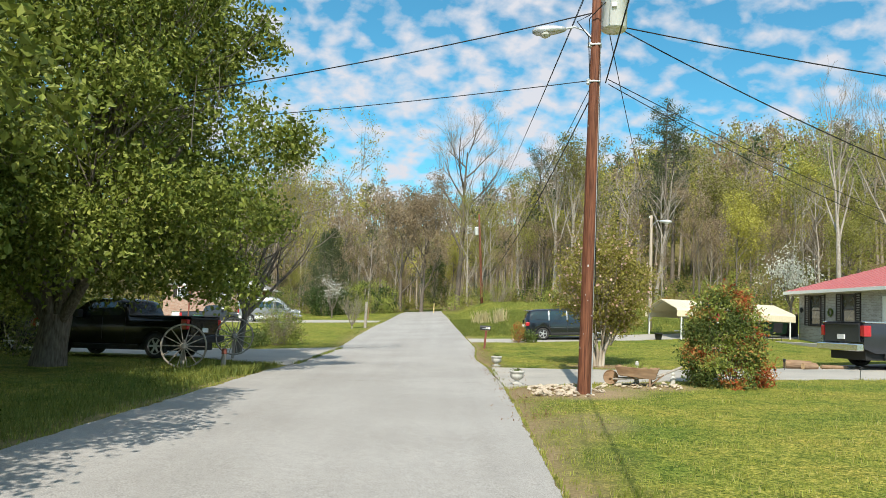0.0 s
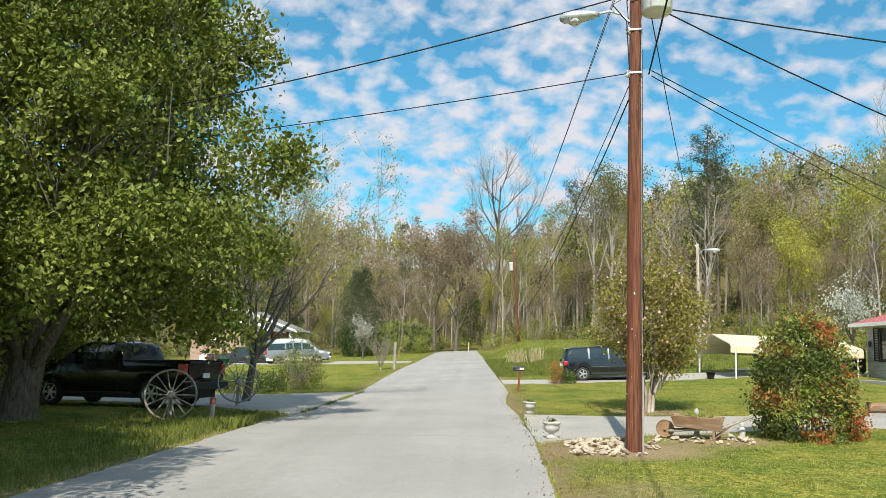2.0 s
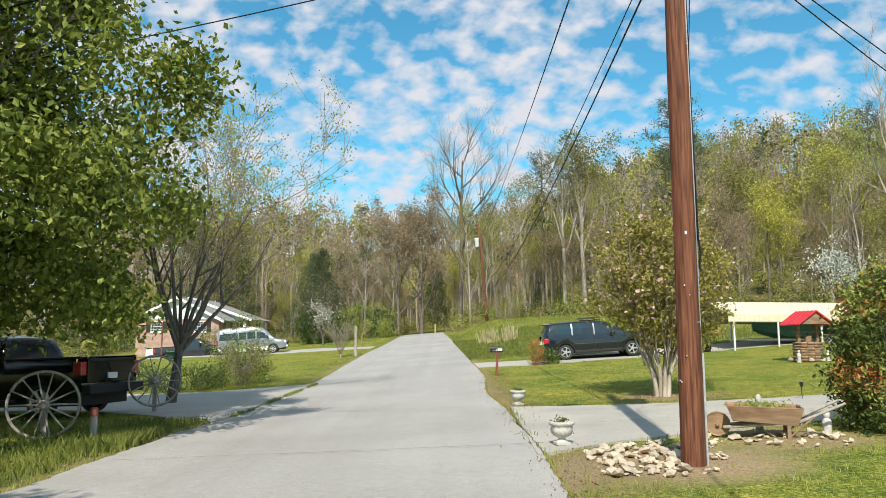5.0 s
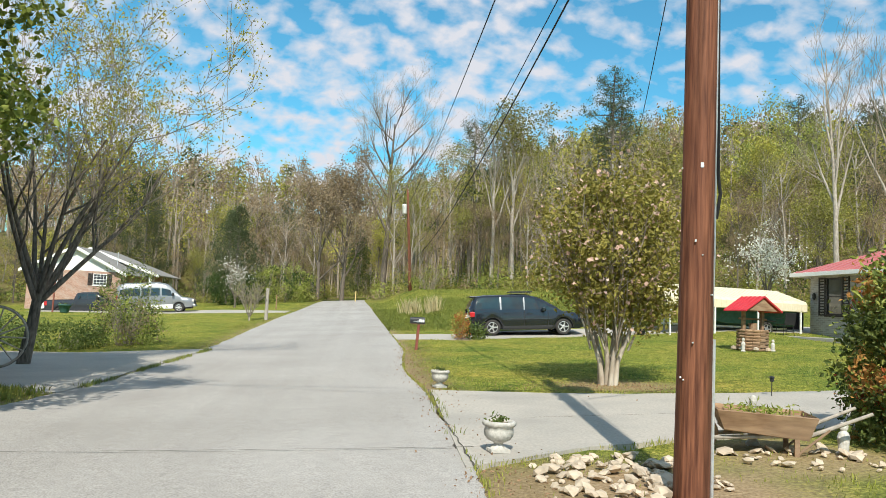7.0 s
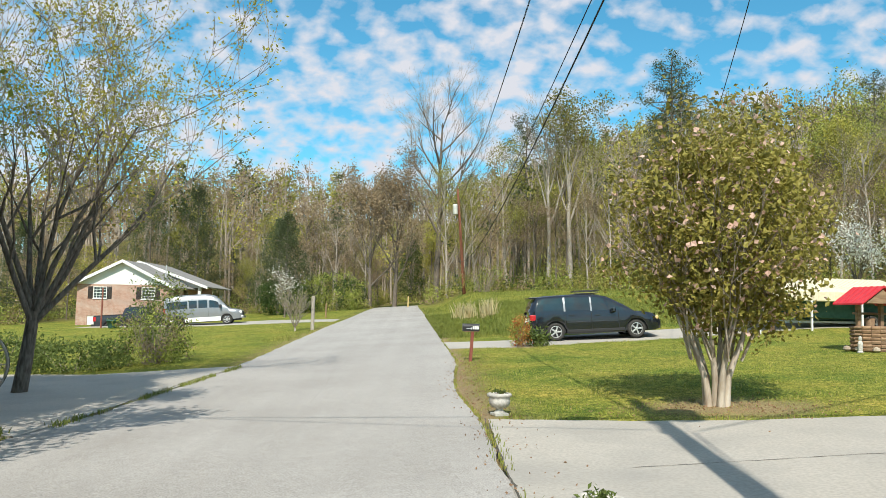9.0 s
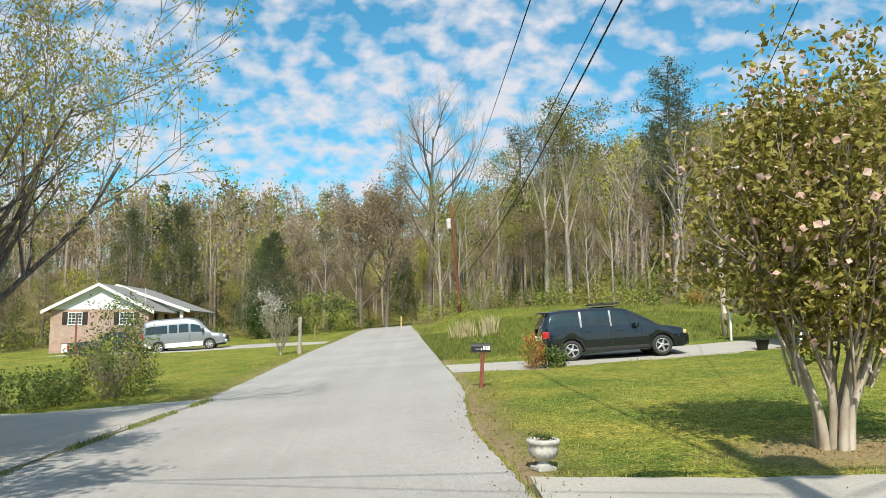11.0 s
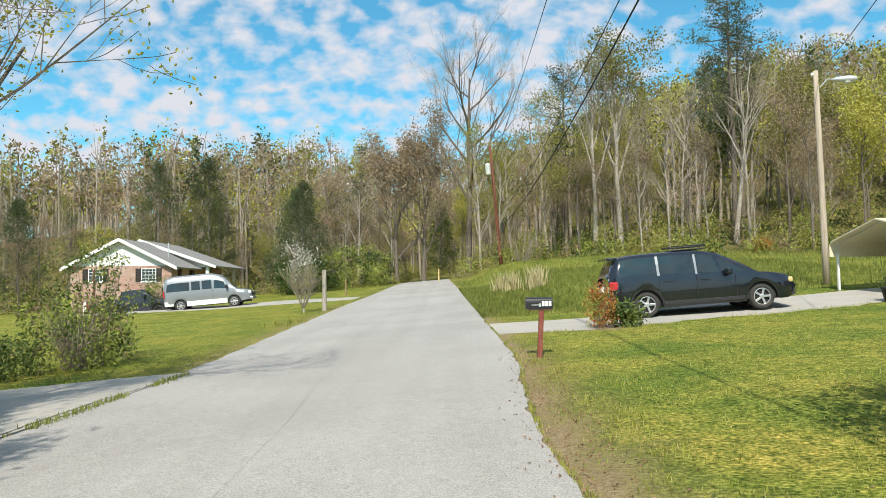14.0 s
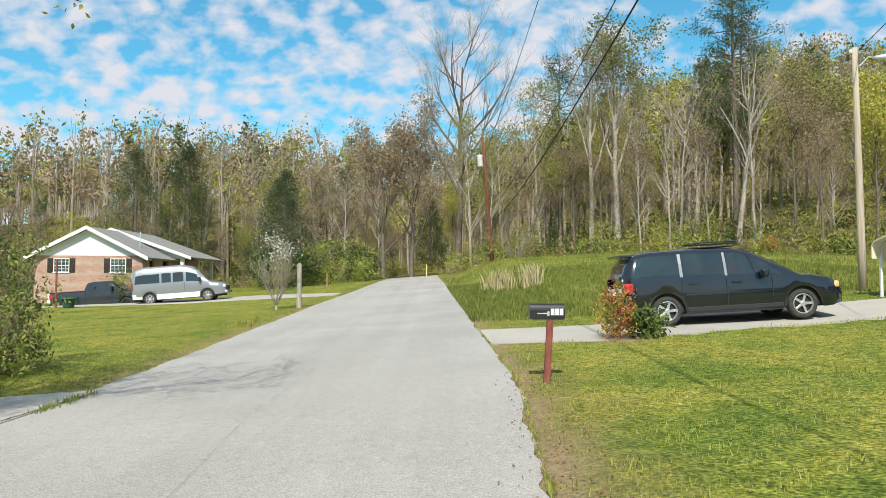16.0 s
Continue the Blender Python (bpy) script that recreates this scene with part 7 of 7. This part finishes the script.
house_right()
house_left()
carport()
boat()
lawn_chair(10.6, 43.6, 200)
fence_screen()
log_pile(7.9, 27.3)
for p in ((4.6, 25.6), (7.4, 26.7), (6.4, 23.1), (8.6, 23.9)):
    path_light(*p)
pot_plant(4.9, 42.6, 0.22, 0.35, LEAF_BUSH, "dark planter with green plants by the carport", 160, 0.09, 0.3)
pot_plant(12.4, 41.2, 0.2, 0.3, LEAF_BUSH, "small pot plant against the brick wall", 120, 0.08, 0.25, STONE_URN)
pot_plant(-33.4, 64.6, 0.45, 0.6, LEAF_BUSH, "green tub beside the brick house", 60, 0.1, 0.2, GREEN_POT)

# shrubs
shrub("bush", 4.9, 21.0, 1.9, 2.2, 5, [(0.11, 0.08, 30, LEAF_RED), (0.17, 0.075, 30, LEAF_ORANGE), (0.34, 0.078, 32, LEAF_LIGHT), (0.38, 0.078, 34, LEAF_BUSH)], "tall dense nandina bush with green, orange and red leaves", clumps=540, deep=0.66, dome=True)
shrub("shrub", 7.5, 74, 1.1, 0.9, 24, [(1.0, 0.12, 14, LEAF_ORANGE)], "small bright orange shrub at the edge of the wood", clumps=60, stems=8)
shrub("shrub", -1.85, 39.55, 0.55, 0.95, 8, [(0.4, 0.06, 14, LEAF_ORANGE), (0.3, 0.06, 14, LEAF_RED), (0.3, 0.06, 14, LEAF_LIGHT)], "small orange-red nandina shrub at the end of the drive", clumps=110, stems=8)
shrub("plant", -1.35, 39.75, 0.5, 0.42, 9, [(1.0, 0.13, 9, LEAF_BUSH)], "clump of broad dark green leaves beside the drive", clumps=50, stems=5, category="plant")
shrub("shrub", -13.0, 36.6, 2.3, 1.5, 10, [(0.45, 0.10, 12, LEAF_LIGHT), (0.30, 0.09, 12, LEAF_RUSSET), (0.25, 0.10, 12, LEAF_BUSH)], "straggly pale spring shrub with arching stems by the old drive", clumps=230, stems=80, bark=TWIG, stem_r=0.012)
shrub("shrub", -13.4, 37.6, 1.9, 2.7, 11, [(0.7, 0.085, 12, LEAF_BUSH), (0.3, 0.085, 12, LEAF_LIGHT)], "upright leafy green shrub behind the pale one", clumps=200, stems=22, deep=0.3)
shrub("bush", -14.2, 34.6, 3.0, 0.8, 12, [(1.0, 0.1, 16, LEAF_BUSH)], "low spreading green ground cover bush", clumps=200, stems=12, square=0.6)
shrub("bush", -17.4, 35.4, 3.0, 1.1, 13, [(1.0, 0.1, 16, LEAF_BUSH)], "low spreading green ground cover bush", clumps=200, stems=12, square=0.6)
shrub("bush", -32.2, 68.6, 2.2, 2.2, 14, [(0.6, 0.12, 14, LEAF_BUSH), (0.4, 0.12, 14, LEAF_LIGHT)], "rounded green bush at the corner of the brick house", clumps=150)
shrub("bush", -24.5, 87, 6.5, 3.6, 15, [(0.6, 0.2, 22, LEAF_LIGHT), (0.4, 0.2, 22, CEDAR)], "large bright green thicket beside the road", clumps=240)
shrub("bush", -28.5, 84, 5.0, 3.0, 16, [(1.0, 0.2, 22, CEDAR)], "large dark green thicket beside the road", clumps=200)
shrub("bush", -51, 86, 6, 6.0, 17, [(1.0, 0.22, 18, LEAF_YELLOW)], "bright yellow-green flowering bush behind the house", clumps=200)
shrub("bush", -8.6, 80.5, 4.5, 2.2, 18, [(0.6, 0.14, 10, LEAF_RUSSET), (0.4, 0.14, 10, LEAF_LIGHT)], "brown scrub at the foot of the leaning pole", clumps=140, stems=60)
shrub("bush", 12.6, 41.0, 1.0, 0.35, 19, [(1.0, 0.08, 12, LEAF_BUSH)], "low plants along the house wall", clumps=40)
shrub("bush", -16.5, 23.8, 3.0, 1.6, 20, [(0.7, 0.12, 14, LEAF_BUSH), (0.3, 0.12, 14, LEAF_LIGHT)], "leafy bush behind the parked trucks", clumps=140)
shrub("bush", -22, 30.5, 5.0, 2.8, 23, [(0.7, 0.14, 18, LEAF_BUSH), (0.3, 0.14, 18, LEAF_LIGHT)], "tall leafy bushes behind the parked trucks", clumps=200)

# lone trees
open_tree("bare_shrub", -15.4, 54.3, 23, 2.3, "vase-shaped budding bare shrub on the lawn", LEAF_LIGHT, 1, 0.06, bark=BARK_PALE, spread=0.5, radius=0.05, fork=0.25, limbs=13, depth=2, category="shrub", kids=(4, 5))
open_tree("dogwood_tree", 15.5, 62, 31, 4.6, "white flowering dogwood at the edge of the wood", BLOSSOM, 3, 0.16, spread=1.0, radius=0.09, fork=1.2, limbs=7, clump=0.25)
open_tree("dogwood_tree", -25.0, 76, 33, 4.2, "pale flowering dogwood beside the brick house", BLOSSOM, 1, 0.12, spread=1.0, radius=0.08, fork=0.9, limbs=7, clump=0.25)
open_tree("redbud_tree", 3.5, 76.5, 37, 5.0, "small tree with pinkish-purple buds at the wood's edge", PINK, 1, 0.10, spread=0.9, radius=0.07, fork=1.0, limbs=5)
big_bare_tree("tree", -3.1, 84.3, 16.5, 13, "tall pale-barked tree at the edge of the wood", 8, 0.24, 0.42, kids=(4, 5))
big_bare_tree("tree", 7.3, 83, 15, 14, "leaning pale tree at the edge of the wood", 7, 0.22, 0.42, kids=(3, 4), lean=0.12)
big_bare_tree("tree", 16.6, 54, 15.5, 15, "tall bare leaning tree behind the bungalow", 8, 0.2, 0.42, kids=(3, 4), lean=-0.08, out=0.4)
big_bare_tree("tree", 19.8, 55, 16, 16, "tall bare tree behind the bungalow", 8, 0.2, 0.42, kids=(3, 4), out=0.4)
big_bare_tree("tree", -20.5, 96, 15, 17, "spreading bare brown tree beside the road", 9, 0.26, 0.2, kids=(4, 6), out=0.7, bark=BARK, leaf=LEAF_RUSSET)
big_bare_tree("tree", -23.0, 95, 14, 18, "spreading bare brown tree beside the road", 9, 0.24, 0.2, kids=(4, 6), out=0.7, bark=BARK, leaf=LEAF_RUSSET)
for k, (x, y, h, w) in enumerate(((-48.5, 93, 12.5, 10.0), (-44.4, 96, 14.5, 8.5), (-28.3, 84, 9.6, 8.5), (-32, 91, 10, 8), (-50.5, 76, 9, 6), (-59, 72, 10, 7))):
    cedar(x, y, h, w, 30 + k, "tall dark green evergreen near the brick house", NEEDLE)
pine = next(o for o in scene.objects if o.name == "pine_tree")
for x, y, s, turn in ((8.7, 93, 1.28, 0), (-6.5, 101, 1.12, 120), (9.9, 96, 1.1, 60), (30, 82, 0.95, 200)):
    o = copy_thing(pine, at_ground(x, y, turn, 0.2))
    o.scale = (s, s, s)
round_tree = open_tree("tree", 26, 96, 41, 15, "rounded light green tree on the hillside", LEAF_SPRING, 10, 0.24, spread=0.7, radius=0.2, fork=4, limbs=7, clump=0.4)


# ---------------------------------------------------------------- grass, weeds, litter
def blades(name, spots, size, mat_, label, seed, wide=0.12, tilt=0.5, per=1):
    """Upright bent blades at the spots (x, y, z), as one mesh; size: their mean height, or one for each."""
    nr = np.random.default_rng(seed)
    c = np.repeat(np.asarray(spots, dtype=float), per, axis=0)
    n = len(c)
    if per > 1:
        c[:, :2] += nr.normal(0, 0.03, (n, 2))
    h = (np.repeat(np.broadcast_to(size, (len(spots),)), per) * nr.uniform(0.55, 1.4, n))[:, None]
    a = nr.uniform(0, 2 * np.pi, n)
    d = np.stack([np.cos(a), np.sin(a), np.zeros(n)], axis=1)
    b = nr.uniform(0, 2 * np.pi, n)
    lean = np.stack([np.cos(b), np.sin(b), np.zeros(n)], axis=1) * nr.uniform(0.1, tilt, n)[:, None] * h
    up = np.array((0, 0, 1.0)) * h
    w = h * wide * 0.5 + 0.002
    v = np.stack([c - d * w, c + d * w, c + up * 0.6 + lean * 0.4 + d * w * 0.7, c + up + lean, c + up * 0.6 + lean * 0.4 - d * w * 0.7], axis=1).reshape(-1, 3)
    f = np.arange(5 * n).reshape(n, 5)
    me = bpy.data.meshes.new(name)
    me.vertices.add(len(v)); me.vertices.foreach_set("co", v.ravel())
    me.loops.add(5 * n); me.loops.foreach_set("vertex_index", f.ravel().astype(np.int32))
    me.polygons.add(n)
    me.polygons.foreach_set("loop_start", np.arange(0, 5 * n, 5, dtype=np.int32))
    me.update(calc_edges=True)
    me.materials.append(mat_)
    return tagged(new(name, me), label, "grass", kind="stuff")


def grow():
    nr = np.random.default_rng(17)
    lawn, sizes, weeds, wsizes, straw = [], [], [], [], []
    # mown lawn: densest near the road
    for k in range(330000):
        y = 5 + 60 * nr.uniform() ** 1.35
        right = nr.uniform() < 0.62
        u = (nr.uniform() ** 1.5) * (16 if right else 14)
        x = line(y, ROAD_Y, ROAD_R) + u if right else line(y, ROAD_Y, ROAD_L) - u
        if x > 13.5 or (y < 14 and x < -10):
            continue
        if u > 0.06 and nr.uniform() < 0.93 * bare_soil(x, y) or any(in_quad_strip(x, y, s) for s in (DRIVE_A, DRIVE_B, APRON)):
            continue
        tuft = noise.noise(Vector((x * 1.7, y * 1.7, 0)))
        if tuft < -0.28 and nr.uniform() < 0.5:
            continue
        z = level(x, y)
        rough_bank = right and y > 44.5 + 0.42 * (x + 1) and y > 44
        if rough_bank:
            weeds.append((x, y, z)); wsizes.append(0.09 + 0.10 * max(0, tuft + 0.3))
        else:
            lawn.append((x, y, z - 0.005)); sizes.append(0.032 + 0.045 * max(0.0, tuft + 0.2))
    half = len(lawn) // 3
    blades("lawn_grass", lawn[half:], np.array(sizes[half:]), GRASS, "short mown spring grass", 1)
    blades("lawn_grass", lawn[:half], np.array(sizes[:half]) * 0.9, STRAW_LAWN, "yellowed blades among the lawn", 2)
    # rank verge under the tree, weedy bank behind the minivan
    for k in range(9000):
        y = nr.uniform(9, 24)
        x = line(y, ROAD_Y, ROAD_L) - 0.15 - abs(nr.normal(0, 1.6))
        weeds.append((x, y, level(x, y))); wsizes.append(0.11)
    for k in range(2500):
        y, x = nr.normal(20.3, 0.5), nr.normal(-6.6, 0.35)
        if not on_road(x, y, 0.03):
            weeds.append((x, y, level(x, y))); wsizes.append(0.17)
    for k in range(26000):
        x = nr.uniform(-14, 16)
        y = nr.uniform(46, 79)
        if on_road(x, y, 0.15) or in_quad_strip(x, y, DRIVE_B) or y < 45.5 + 0.42 * (x + 1):
            continue
        weeds.append((x, y, level(x, y))); wsizes.append(0.13 + 0.16 * max(0, noise.noise(Vector((x * 0.5, y * 0.5, 2)))))
    blades("weeds", weeds, np.array(wsizes), WEED, "rank unmown grass and weeds", 3, 0.10, 0.7)
    for cx, cy in ((-6.2, 57.0), (-5.4, 58.2), (-7.0, 59.0), (-5.0, 55.6)):
        for k in range(70):
            x, y = nr.normal(cx, 0.22), nr.normal(cy, 0.22)
            straw.append((x, y, level(x, y)))
    blades("dry_grass", straw, 0.75, STRAW, "tall clumps of bleached dry grass by the road", 4, 0.05, 0.5)
    # weeds in the joints
    joint = []
    for a, b, n in (((-7.0, 24.5), (-9.2, 34.8), 1300), ((0.12, 19.2), (-1.2, 25.7), 160)):
        for k in range(n):
            t = nr.uniform()
            x, y = a[0] + (b[0] - a[0]) * t + nr.normal(0, 0.05), a[1] + (b[1] - a[1]) * t
            if noise.noise(Vector((x, y * 0.9, 7))) > -0.1:
                joint.append((x, y, level_base(x, y)))
    blades("weeds", joint, 0.07, WEED, "weeds in the joint of the old apron", 5)
    # fallen leaves along the road's edge
    c = []
    for k in range(2600):
        y = nr.uniform(14, 36)
        u = 0.28 + nr.normal(0, 0.24)
        x = line(y, ROAD_Y, ROAD_R) + u
        if k > 1700:
            x, y = nr.normal(2.1, 0.9), nr.normal(26.6, 0.6)
        if not in_quad_strip(x, y, DRIVE_A) or nr.uniform() < 0.15:
            c.append((x, y, level_base(x, y) + 0.018))
    v, f = leaf_mesh(np.array(c), 0.032, 3, 0.6)
    ob = raw("leaf_litter", v, f, LITTER)
    tagged(ob, "fallen brown petals and leaves along the road's edge", "leaves", kind="stuff")


STRAW_LAWN = leafy("yellowed_blade", (0.34, 0.31, 0.09), (0.46, 0.40, 0.15), 0.2)
LITTER = leafy("fallen_leaf", (0.26, 0.15, 0.08), (0.42, 0.27, 0.16), 0.3)
grow()
